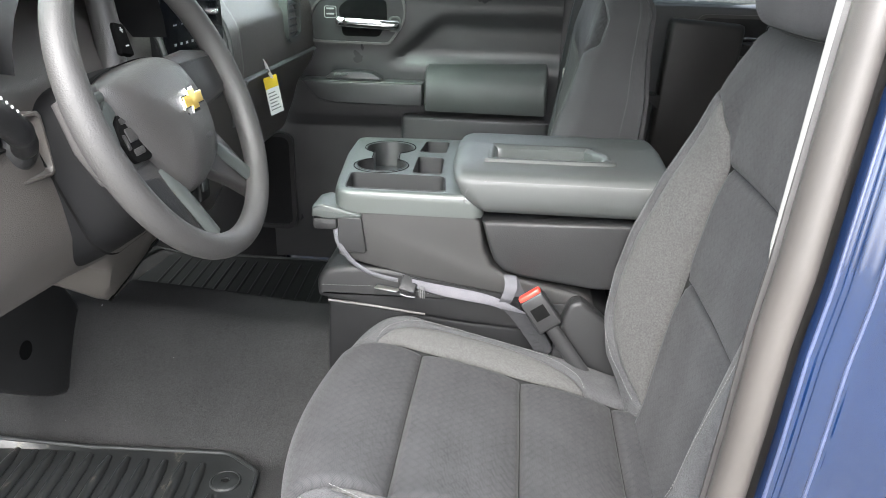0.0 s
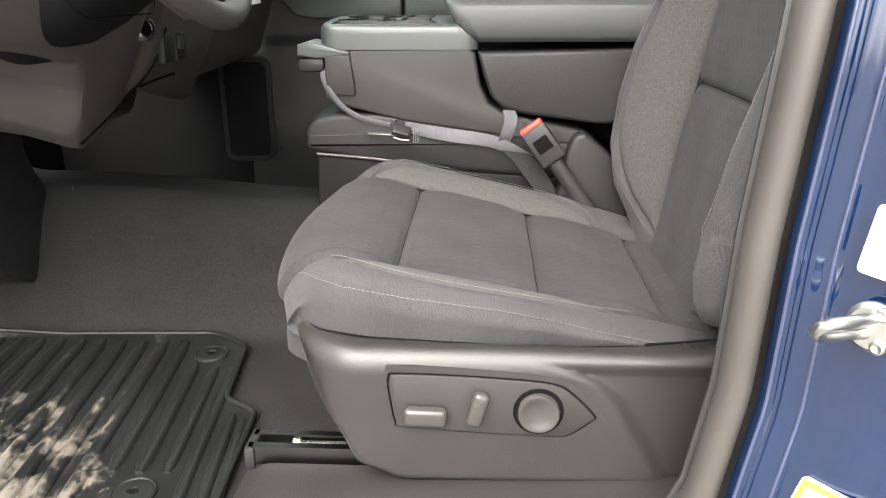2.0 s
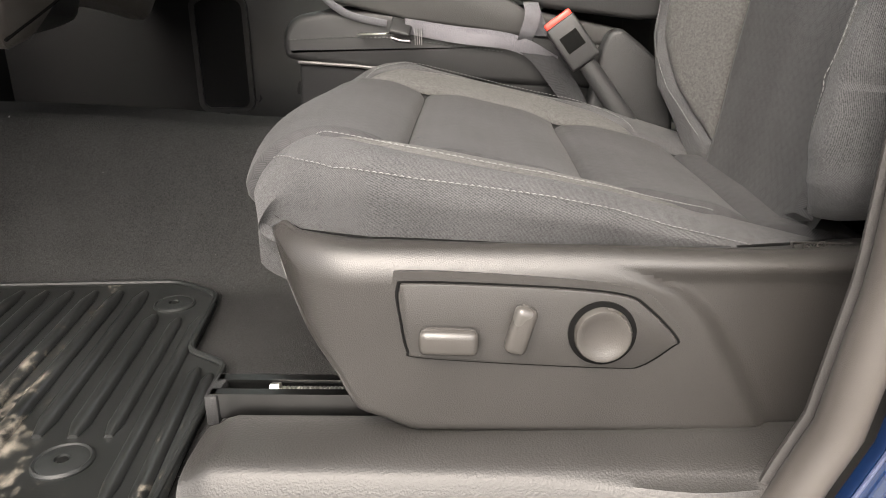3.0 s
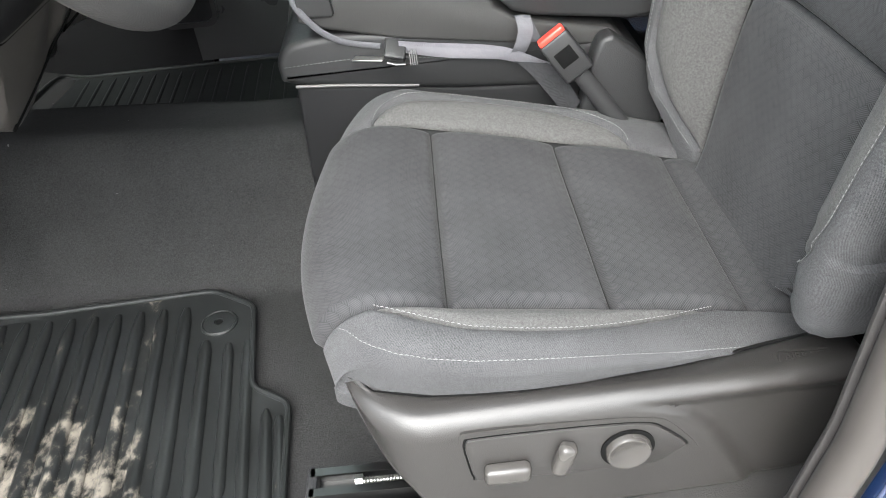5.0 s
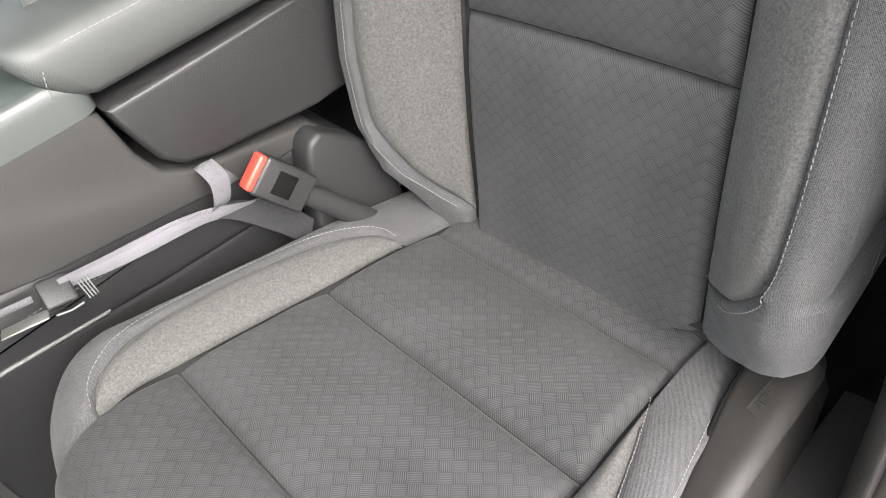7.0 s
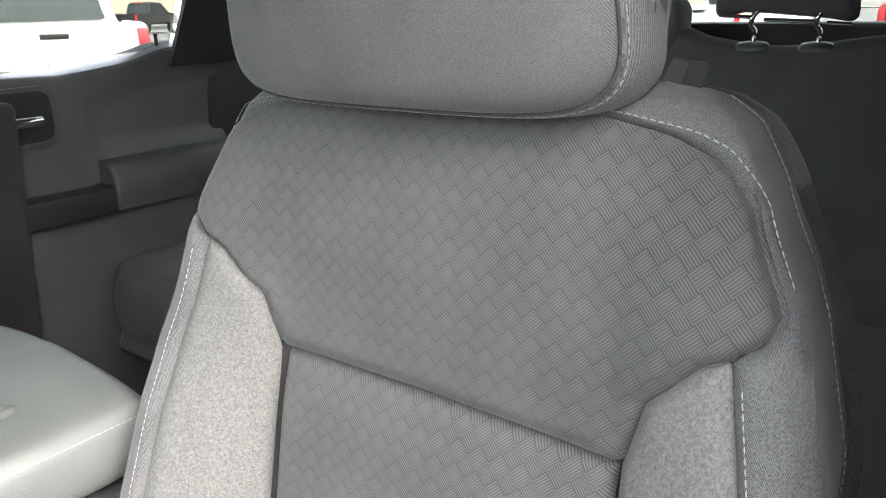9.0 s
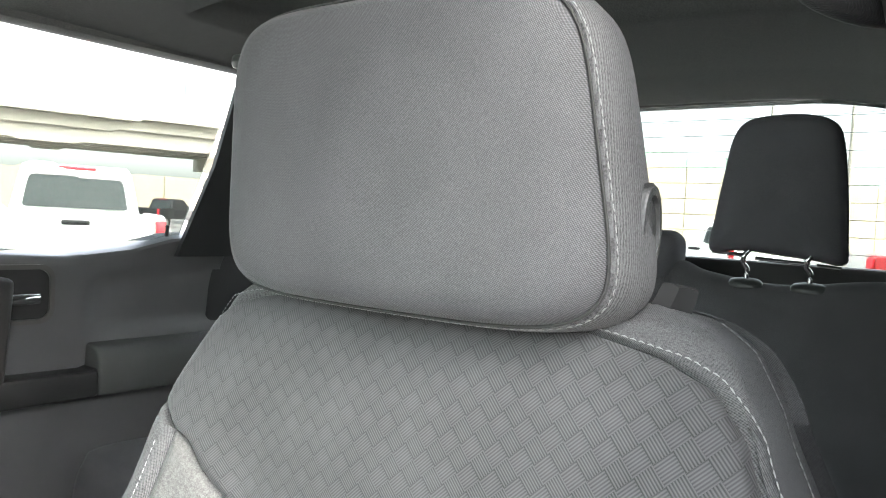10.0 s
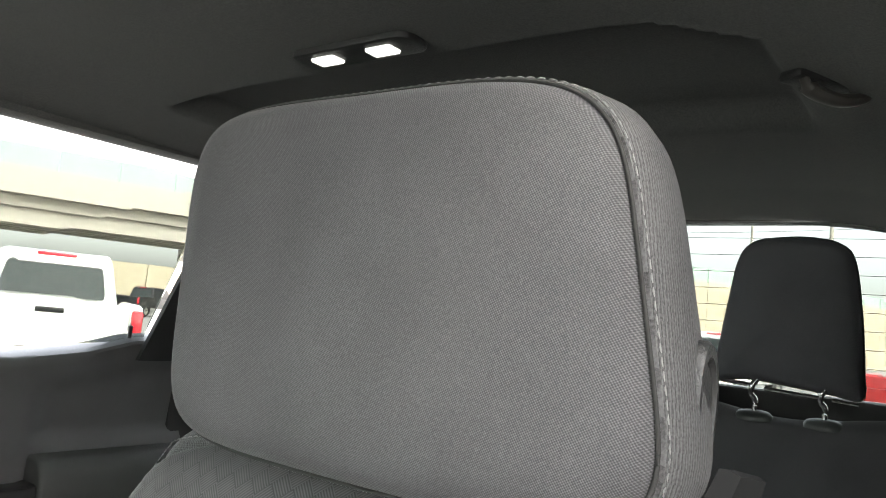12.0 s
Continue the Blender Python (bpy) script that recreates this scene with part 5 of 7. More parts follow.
def rear_door(mir):
    """Rear side of the cab: trim below, glass above. mir: the driver's side, plain."""
    name = "door_2" if not mir else "door_3"
    f = (lambda p: (p[0], 2 * CAB_Y - p[1], p[2])) if mir else (lambda p: p)
    d = thing(name, f((0.85, 1.47, 0.0)), "closed rear door with dark trim, armrest and chrome handle" if not mir else "closed rear door beside the rear bench", "car door", kind="structure")

    def PF(name, bm, mat, parent=None, label="", smooth_=True):
        if mir:
            bmesh.ops.transform(bm, matrix=Matrix.Translation((0, 2 * CAB_Y, 0)) @ Matrix.Diagonal((1, -1, 1, 1)), verts=bm.verts)
            bmesh.ops.reverse_faces(bm, faces=bm.faces)
        return part(name, bm, mat, parent or d, label, smooth_)

    def belt(x):
        return interp(x, [(0.4, 0.802), (0.75, 0.802), (0.88, 0.799), (0.95, 0.797), (1.08, 0.812), (1.17, 0.836), (1.30, 0.846)])
    rows = []
    for k in range(70):
        t = k / 69
        row = []
        for x in np.linspace(0.60 if mir else 0.44, 1.32, 70):
            b = belt(x)
            if t < 0.86:
                z = 0.02 + (b - 0.02) * t / 0.86
                y = side_y(z) - 0.002
                scoop = 0.020 * smooth((z - 0.63) / 0.03) * smooth((b - 0.03 - z) / 0.05) * smooth((x - 0.98) / 0.06)
                y += scoop
            else:
                a = (t - 0.86) / 0.14
                z = b + 0.012 * math.sin(a * math.pi / 2)
                y = side_y(b) - 0.002 + 0.06 * a
            row.append((x, y, z))
        rows.append(row)
    PF("door_panel", sheet(rows, flip=False), REAR, None, "dark moulded rear door trim")
    bm = bmesh.new()
    rbox(bm, (0.90, 1.56, 0.31), (0.86, 0.05, 0.80), 0.01)
    if not mir:
        PF("door_skin", bm, BLUE, None, "blue painted outer skin")
    else:
        bm.free()
    if not mir:
        bm = bmesh.new()
        prism(bm, [(1.475, 0.515), (1.405, 0.525), (1.400, 0.535), (1.402, 0.590), (1.415, 0.612), (1.432, 0.620), (1.475, 0.626)], "x", 1.0, 1.34, 0.008, 3)
        PF("armrest", bm, VINYL, None, "padded dark vinyl armrest")
        bm = bmesh.new()
        prism(bm, [(0.60, 0.578), (0.985, 0.574), (0.998, 0.578), (1.002, 0.568), (1.002, 0.528), (0.995, 0.522), (0.66, 0.520)], "y", 1.408, 1.475, 0.006, 3)
        PF("pull_rail", bm, PLAST_D, None, "satin dark pull rail")
        yb = side_y(0.74) - 0.006
        o = rrect(0.72, 0.925, 0.672, 0.785, 0.028, 7)
        i1 = rrect(0.729, 0.916, 0.681, 0.776, 0.022, 7)
        bm = bmesh.new()
        ring(bm, o, i1, "y", yb + 0.004, yb - 0.006)
        bez = PF("handle_bezel", bm, PLAST, None, "satin dark handle bezel")
        bm = bmesh.new()
        prism(bm, i1, "y", yb - 0.001, yb + 0.003)
        PF("bezel_plate", bm, PLAST_D, bez)
        bm = bmesh.new()
        tube(bm, spline([(0.755, yb - 0.012, 0.722), (0.79, yb - 0.018, 0.722), (0.86, yb - 0.018, 0.721), (0.893, yb - 0.010, 0.721)], 16), 0.0105, 12, flat=0.55, up=(0, 1, 0))
        PF("lever", bm, CHROME, bez, "chrome door lever")
        bm = bmesh.new()
        lathe(bm, [(0.004, 0.0), (0.004, 0.02), (0.0055, 0.024), (0.0, 0.027)], (1.165, side_y(0.83) + 0.012, 0.842), (0, 0, 1), 12)
        PF("lock_pin", bm, PLAST_D, None, "lock pin")
    g = PF("window_glass", window_pane("w", [(0.62 if mir else 0.46, 1.475, 0.78), (1.20, 1.465, 0.84), (1.235, 1.330, 1.17), (0.62 if mir else 0.46, 1.330, 1.185)]), PRIVACY, None, "tinted rear door glass", False)
    g.visible_shadow = False
    return d


rear_door(False)
rear_door(True)


def pillar_between(name, a, b, w, label, mat=None):
    """A trimmed roof pillar from a to b with an oval section."""
    bm = bmesh.new()
    tube(bm, spline([a, tuple((np.array(a) + np.array(b)) / 2 + np.array((0, 0, 0.01))), b], 14), w, 12, flat=0.6)
    return solid(name, bm, mat or HEADLINER, label, "roof pillar", "structure")


for s in (0, 1):
    my = (lambda y: 2 * CAB_Y - y) if s == 0 else (lambda y: y)
    pillar_between("front_pillar", (-0.78, my(-0.06), 0.74), (-0.08, my(0.12), 1.22), 0.05, "dark front roof pillar")
    # rear corner trim
    bm = bmesh.new()
    o = [(1.175, 0.80), (1.222, 1.00), (1.238, 1.19), (1.30, 1.22), (1.86, 1.22), (1.90, 0.80)]
    rows = []
    for x, z in o:
        pass
    vs = [[bm.verts.new((x, my(-0.02 + interp(z, [(0.8, 0.0), (1.2, 0.115)]) + dy), z)) for x, z in o] for dy in (0.0, -0.012)]
    fs = [bm.faces.new(vs[0]), bm.faces.new(vs[1][::-1])]
    for i in range(6):
        fs.append(bm.faces.new((vs[0][i], vs[1][i], vs[1][(i + 1) % 6], vs[0][(i + 1) % 6])))
    bmesh.ops.recalc_face_normals(bm, faces=fs)
    solid("rear_pillar", bm, PLAST_D, "dark moulded rear corner trim", "roof pillar", "structure")
    bm = bmesh.new()
    rbox(bm, (1.60, my(-0.09), 0.40), (0.62, 0.05, 0.92), 0.01)
    solid("wall_rear_side", bm, PLAST_D, "dark rear quarter trim", "wall", "structure")
# passenger b-pillar between the doors
bm = sheet(loft_pillar([tuple(q) for q in spline([(0.47, -0.02), (0.44, -0.035), (0.39, -0.055), (0.38, -0.075), (0.43, -0.09), (0.48, -0.08)], 30, True)], [float(z) for z in np.linspace(0.0, 1.2, 30)], True), closed=True, flip=True)
bmesh.ops.translate(bm, vec=(-0.02, 0, 0), verts=bm.verts)
bm2 = bmesh.new()
rbox(bm2, (0.405, 1.505, 0.44), (0.12, 0.03, 0.92), 0.004)
solid("trim", bm2, PLAST_D, "dark trim behind the gap between the passenger doors", "trim", "structure")
solid("wall_pillar", bm, PLAST_D, "dark trim between the passenger doors", "door pillar", "structure")
bm = bmesh.new()
ring(bm, rrect(0.385, 0.415, 0.585, 0.635, 0.006), rrect(0.391, 0.409, 0.592, 0.628, 0.004), "y", 1.452, 1.446)
solid("belt_anchor", bm, STEEL, "pale belt anchor on the pillar between doors", "belt anchor")


def headliner():
    h = thing("ceiling", (0.8, CAB_Y, 1.24), "dark cloth headliner with a recessed panel over the rear bench", "headliner", kind="structure")
    rows = []
    for x in np.linspace(-0.14, 1.90, 170):
        row = []
        for t in np.linspace(-1, 1, 120):
            y = CAB_Y + 0.615 * t
            z = interp(x, [(-0.14, 1.205), (0.2, 1.245), (0.8, 1.265), (1.3, 1.258), (1.7, 1.225), (1.90, 1.192)])
            z -= 0.058 * abs(t) ** 5
            # recess over the rear seats
            rx = smooth((x - 1.005 - 0.06 * smooth((0.36 - y) / 0.12)) / 0.022) * smooth((1.40 - x) / 0.05)
            ry = smooth((y - 0.232) / 0.03) * smooth((2 * CAB_Y - 0.232 - y) / 0.03)
            z += 0.034 * rx * ry
            row.append((x, y, z))
        rows.append(row)
    bm = sheet(rows, flip=False)
    part("headliner_sheet", bm, HEADLINER, h, "dark cloth headliner")
    bm = bmesh.new()
    rbox(bm, (0.86, CAB_Y, 1.332), (2.16, 1.30, 0.05), 0.02)
    part("roof_skin", bm, BLUE, h, "blue painted roof")
    bm = bmesh.new()
    for s in (-1, 1):
        rbox(bm, (0.86, CAB_Y + s * 0.625, 1.258), (2.16, 0.06, 0.12), 0.02)
    part("roof_rails", bm, HEADLINER, h)
    return h


headliner()

# rear wall with its window
rw = thing("window_1", (1.88, CAB_Y, 0.8), "fixed rear window in a dark frame behind the bench", "rear window", kind="structure")
bm = bmesh.new()
rbox(bm, (1.90, CAB_Y, 0.42), (0.05, 1.56, 0.88), 0.01)
part("rear_wall", bm, PLAST_D, rw, "dark rear cab wall")
bm = bmesh.new()
rbox(bm, (1.90, CAB_Y, 1.23), (0.05, 1.4, 0.08), 0.006)
part("window_header", bm, PLAST_D, rw)
g = part("pane", window_pane("p", [(1.90, 0.0, 0.86), (1.90, 2 * CAB_Y, 0.86), (1.87, 2 * CAB_Y, 1.19), (1.87, 0.0, 1.19)]), PRIVACY, rw, "tinted rear glass", False)
g.visible_shadow = False
for k in range(9):
    z = 0.885 + 0.034 * k
    x = 1.900 - 0.03 * (z - 0.86) / 0.33 - 0.0035
    part("defroster_wire", tube(bmesh.new(), [(x, 0.06, z), (x, CAB_Y, z), (x, 2 * CAB_Y - 0.06, z)], 0.0006, 5), INK, g, "thin heater wire")
# lower trim of the passenger's door pillar
bm = bmesh.new()
rbox(bm, (0.722, 1.432, 0.42), (0.19, 0.05, 0.70), 0.014, Matrix.Rotation(radians(4), 4, "Y"), 4)
solid("trim", bm, PILLAR, "grey moulded trim of the far door pillar", "pillar trim", "structure")
# firewall
bm = bmesh.new()
rbox(bm, (-1.08, CAB_Y, 0.35), (0.05, 1.66, 0.9), 0.01)
solid("wall_front", bm, HOOD, "black firewall under the dash", "wall", "structure")
bm = bmesh.new()
rbox(bm, (-0.76, 2 * CAB_Y + 0.115, 0.36), (0.64, 0.05, 0.9), 0.01)
solid("wall_kick", bm, HOOD, "dark kick panel beside the passenger foot well", "wall", "structure")
bm = bmesh.new()
rbox(bm, (-0.95, -0.085, 0.36), (0.26, 0.05, 0.9), 0.01)
solid("wall_kick", bm, PLAST_D, "dark kick panel beside the driver's foot well", "wall", "structure")
solid("windshield", window_pane("p", [(-0.85, 0.0, 0.80), (-0.85, 2 * CAB_Y, 0.80), (-0.12, 2 * CAB_Y - 0.12, 1.21), (-0.12, 0.12, 1.21)]), WINDSHIELD, "green-tinted windshield glass", "windshield", "structure")


# ---------- centre seat with folded armrest console ----------
def centre_seat():
    s = thing("centre_seat", (0.2, CAB_Y, 0.2), "narrow centre seat in charcoal vinyl between the front seats", "car seat")
    bm = bmesh.new()
    top = spline([(-0.066, 0.335), (-0.078, 0.350), (-0.074, 0.378), (-0.045, 0.398), (0.05, 0.402), (0.2, 0.385), (0.36, 0.360), (0.44, 0.335), (0.44, 0.290), (0.2, 0.300), (0.02, 0.322)], 60, True)
    prism(bm, [tuple(p) for p in top], "y", 0.556, 2 * CAB_Y - 0.556, 0.012, 4)
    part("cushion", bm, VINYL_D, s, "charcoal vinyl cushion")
    bm = bmesh.new()
    side = [(x, 0.5545, z) for x, z in ((-0.068, 0.363), (-0.04, 0.364), (0.02, 0.366), (0.08, 0.364), (0.14, 0.356), (0.24, 0.343))]
    stitches(bm, side, 0.006, 0.0042, 0.0008)
    part("stitching", bm, VINYL, s, "dark grey stitching")
    bm = bmesh.new()
    front = [(-0.058, 0.330), (-0.062, 0.25), (-0.066, 0.10), (0.0, 0.02), (0.48, 0.02), (0.50, 0.27), (0.44, 0.293), (0.20, 0.302), (0.02, 0.324)]
    prism(bm, front, "y", 0.560, 2 * CAB_Y - 0.560, 0.008, 3)
    base = part("seat_base", bm, HOOD, s, "dark plastic seat base")
    bm = bmesh.new()
    tube(bm, [(-0.058, 0.5575, 0.332), (0.02, 0.5575, 0.326), (0.12, 0.5575, 0.315)], 0.0025, 8)
    part("base_bead", bm, PLAST, base)
    # bracket behind the buckle
    bm = bmesh.new()
    prism(bm, [tuple(p) for p in spline([(0.352, 0.20), (0.358, 0.30), (0.372, 0.360), (0.388, 0.374), (0.404, 0.368), (0.450, 0.325), (0.47, 0.26), (0.46, 0.20)], 40, True)], "y", 0.520, 0.556, 0.007, 3)
    part("hinge_cover", bm, PLAST_D, s, "dark moulded hinge cover")
    bm = bmesh.new()
    rbox(bm, (0.47, 0.545, 0.235), (0.09, 0.02, 0.02), 0.006, Matrix.Rotation(radians(-20), 4, "Y"))
    part("frame_rail", bm, STEEL, s, "bare steel frame end")
    return s


centre_seat()


def armrest_console():
    c = thing("armrest_console", (0.2, CAB_Y, 0.385), "folded-down centre backrest with cup holders, tray and padded lid", "console")
    y0, y1 = 0.553, 2 * CAB_Y - 0.553
    body = [tuple(p) for p in [(-0.036, 0.425), (-0.036, 0.506), (0.20, 0.512), (0.213, 0.500), (0.222, 0.45), (0.235, 0.420), (0.262, 0.402), (0.40, 0.372), (0.42, 0.352), (0.35, 0.352), (0.25, 0.366), (0.10, 0.388), (0.0, 0.412)]]
    bm = bmesh.new()
    prism(bm, body, "y", y0, y1, 0.006, 3)
    # the side's shade is painted in by the darker vinyl
    part("side_panel", bm, VINYL_SHADED, c, "charcoal vinyl body")
    # dark bin under the lid
    bm = bmesh.new()
    bin_ = [(0.217, 0.502), (0.52, 0.508), (0.52, 0.39), (0.42, 0.385), (0.29, 0.402), (0.258, 0.412), (0.240, 0.430), (0.228, 0.462)]
    prism(bm, bin_, "y", y0 - 0.003, y1 + 0.003, 0.008, 4)
    part("storage_bin", bm, PLAST_D, c, "dark storage bin under the lid")
    # tray with pockets and cup holders
    zt = 0.546
    edge_ = rounded([(-0.034, 0.560), (-0.044, 0.62), (-0.064, 0.80), (-0.068, 0.930), (0.206, 0.945), (0.206, 0.560)], 0.022, 7)
    ec = np.mean(np.array(edge_), axis=0)

    def grown(k):
        return [tuple(ec + (np.array(p) - ec) * (1 + k / 0.135, 1 + k / 0.19)) for p in edge_]

    def twin(c0, c1, r, neck, n=26):
        # two round wells joined by a narrow neck
        b = math.degrees(math.asin(neck / r))
        out = []
        for c_, a0 in ((c0, 90), (c1, 270)):
            for k in range(n):
                a = radians(a0 + b + (360 - 2 * b) * k / (n - 1))
                out.append((c_[0] + r * math.cos(a), c_[1] + r * math.sin(a)))
        return out
    wells = [("cup_holder", twin((0.014, 0.722), (0.010, 0.846), 0.047, 0.024), 0.066, "joined pair of round cup holders"),
             ("pocket", rounded([(-0.022, 0.567), (0.150, 0.567), (0.142, 0.655), (-0.032, 0.657)], 0.014, 5), 0.050, "shallow open pocket"),
             ("pocket", rounded([(0.080, 0.672), (0.134, 0.672), (0.128, 0.782), (0.076, 0.786)], 0.010, 5), 0.058, "square open pocket"),
             ("pocket", rounded([(0.074, 0.826), (0.128, 0.826), (0.128, 0.912), (0.078, 0.912)], 0.010, 5), 0.058, "square open pocket")]
    bm = bmesh.new()
    loops = []
    for o in [edge_] + [w_[1] for w_ in wells]:
        v = [bm.verts.new((x, y, zt)) for x, y in o]
        loops += [bm.edges.new((v[k], v[(k + 1) % len(v)])) for k in range(len(v))]
    bmesh.ops.triangle_fill(bm, use_beauty=True, use_dissolve=False, edges=loops)
    for f in bm.faces:
        f.normal_update()
        if f.normal.z < 0:
            f.normal_flip()
    rows = [[(x, y, z) for x, y in o] for o, z in ((edge_, zt), (grown(0.003), zt - 0.0008), (grown(0.006), zt - 0.003), (grown(0.0085), zt - 0.008), (grown(0.0095), zt - 0.016), (grown(0.0095), zt - 0.040))]
    add_bm(bm, sheet(rows, closed=True))
    bmesh.ops.remove_doubles(bm, verts=bm.verts, dist=0.0001)
    bmesh.ops.recalc_face_normals(bm, faces=bm.faces)
    tray = part("tray", bm, PLAST_G, c, "satin grey plastic tray, with green windshield light in its colour")
    for name, o, depth, lab in wells:
        m_ = np.mean(np.array(o), axis=0)
        q = lambda k: [tuple(m_ + (np.array(p) - m_) * k) for p in o]  # noqa: E731
        rows = [[(x, y, z) for x, y in o_] for o_, z in ((q(1.035), zt - 0.001), (q(1.03), zt + 0.0012), (q(1.0), zt + 0.0012), (q(0.985), zt - 0.003), (q(0.97), zt - depth * 0.9), (q(0.93), zt - depth))]
        bm = sheet(rows, closed=True)
        bm.verts.ensure_lookup_table()
        bm.faces.new([bm.verts[k] for k in range(len(bm.verts) - len(o), len(bm.verts))])
        bmesh.ops.recalc_face_normals(bm, faces=bm.faces)
        bmesh.ops.reverse_faces(bm, faces=bm.faces)
        part(name, bm, PLAST_D, tray, lab)
        if name == "cup_holder":
            part("rim_groove", tube(bmesh.new(), [(x, y, zt + 0.0002) for x, y in q(1.11)], 0.0011, 6, True), BLACK, tray)
    bm = bmesh.new()
    ring(bm, rrect(0.078, 0.130, 0.582, 0.618, 0.006), rrect(0.0815, 0.1265, 0.5855, 0.6145, 0.004), "z", zt - 0.050, zt - 0.024)
    part("pocket_insert", bm, PLAST, tray)
    # padded lid
    rows = []
    for k in range(84):
        t = k / 83
        x = 0.150 + 0.386 * t
        nose = math.sqrt(max(0.0, 1 - (1 - min(1, t / 0.11)) ** 2))
        tail = math.sqrt(max(0.0, 1 - (1 - min(1, (1 - t) / 0.06)) ** 2))
        e = min(nose, tail)
        inset = 0.016 * (1 - e)
        k = 0.55 + 0.45 * e
        side = [(0.556, 0.518), (0.548, 0.526), (0.5435, 0.542), (0.5445, 0.563), (0.5500, 0.577), (0.5660, 0.588), (0.61, 0.5955), (CAB_Y, 0.602)]
        prof = [(y + inset * (1 - m / 7), 0.518 + (z - 0.518) * k) for m, (y, z) in enumerate(side)]
        half = spline(prof, 64)
        full = [tuple(p) for p in half] + [(2 * CAB_Y - p[0], p[1]) for p in half[-2::-1]]
        under = 0.9 * (1 - smooth(t / 0.22))
        rows.append([(x + under * max(0.0, 0.584 - z), y, z) for y, z in full])
    bm = sheet(rows, closed=True, flip=True)
    bm.verts.ensure_lookup_table()
    m = len(rows[0])
    bm.faces.new([bm.verts[i] for i in range(m)])
    bm.faces.new([bm.verts[i] for i in range(len(bm.verts) - m, len(bm.verts))][::-1])
    # open grip slot in the lid
    zc = 0.5985
    slot = [tuple(p) for p in spline([(0.232, 0.618), (0.232, 0.690), (0.240, 0.698), (0.378, 0.698), (0.396, 0.691), (0.420, 0.657), (0.421, 0.628), (0.412, 0.613), (0.241, 0.611)], 72, True)]
    cen = np.array((0.325, 0.655))
    ins = lambda k: [tuple(cen + (np.array(p) - cen) * (1 - k / 0.094, 1 - k / 0.043)) for p in slot]  # noqa: E731

    def in_slot(x, y):
        o, hit = ins(-0.006), False
        for (xa, ya), (xb, yb) in zip(o, o[1:] + o[:1]):
            if (ya > y) != (yb > y) and x < xa + (y - ya) * (xb - xa) / (yb - ya):
                hit = not hit
        return hit
    gone = [f for f in bm.faces if len(f.verts) == 4 and f.calc_center_median().z > 0.57 and in_slot(*f.calc_center_median()[:2])]
    bmesh.ops.delete(bm, geom=gone, context="FACES")
    # the lid's lighter vinyl holds the light falling on its top
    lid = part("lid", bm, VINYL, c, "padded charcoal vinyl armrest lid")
    seam = [(x, 0.5478, 0.5735 - (0.010 * (0.215 - x) / 0.03 if x < 0.215 else 0.0)) for x in np.linspace(0.195, 0.53, 60)]
    part("stitching", stitches(bmesh.new(), [(0.186, 0.5455, 0.536), (0.186, 0.5445, 0.548), (0.189, 0.5450, 0.558)] + seam, 0.0058, 0.0042, 0.0007), THREAD, lid)
    rows = [[(x, y, z) for x, y in o] for o, z in ((ins(-0.011), zc - 0.004), (ins(-0.010), zc + 0.001), (ins(-0.007), zc + 0.0025), (ins(-0.003), zc + 0.002), (ins(0.0), zc - 0.001))]
    rim = part("slot_rim", sheet(rows, closed=True, flip=False), VINYL, lid, "moulded slot rim")
    rows = [[(x, y, z) for x, y in o] for o, z in ((ins(0.0), zc - 0.001), (ins(0.003), zc - 0.004), (ins(0.005), zc - 0.026))]
    part("slot_wall", sheet(rows, closed=True, flip=False), PLAST_G, lid, "satin grey slot wall")
    bm = bmesh.new()
    prism(bm, ins(0.0015), "z", zc - 0.032, zc - 0.025)
    part("slot_floor", bm, PLAST, lid, "dark slot floor")
    # latch lever at the front
    bm = bmesh.new()
    prism(bm, [tuple(p) for p in [(-0.080, 0.497), (-0.078, 0.514), (-0.060, 0.520), (-0.034, 0.514), (0.008, 0.503), (0.008, 0.497), (-0.05, 0.492)]], "y", 0.546, 0.620, 0.004, 3)
    lev = part("latch_lever", bm, PLAST_G, c, "satin grey latch lever")
    bm = bmesh.new()
    prism(bm, [(-0.034, 0.497), (0.008, 0.4985), (0.016, 0.436), (0.012, 0.431), (-0.026, 0.434), (-0.034, 0.445)], "y", 0.5465, 0.560, 0.003, 3)
    part("latch_plate", bm, PLAST_D, lev, "dark latch plate")
    bm = bmesh.new()
    rbox(bm, (-0.058, 0.575, 0.482), (0.045, 0.05, 0.024), 0.008)
    part("latch_body", bm, PLAST_D, lev)
    return c


armrest_console()


WEB_D = fabric("dark_webbing", (0.045, 0.044, 0.048), (0.11, 0.11, 0.12), "twill")


WEB_K = fabric("black_webbing", (0.012, 0.012, 0.013), (0.045, 0.045, 0.048), "basket")


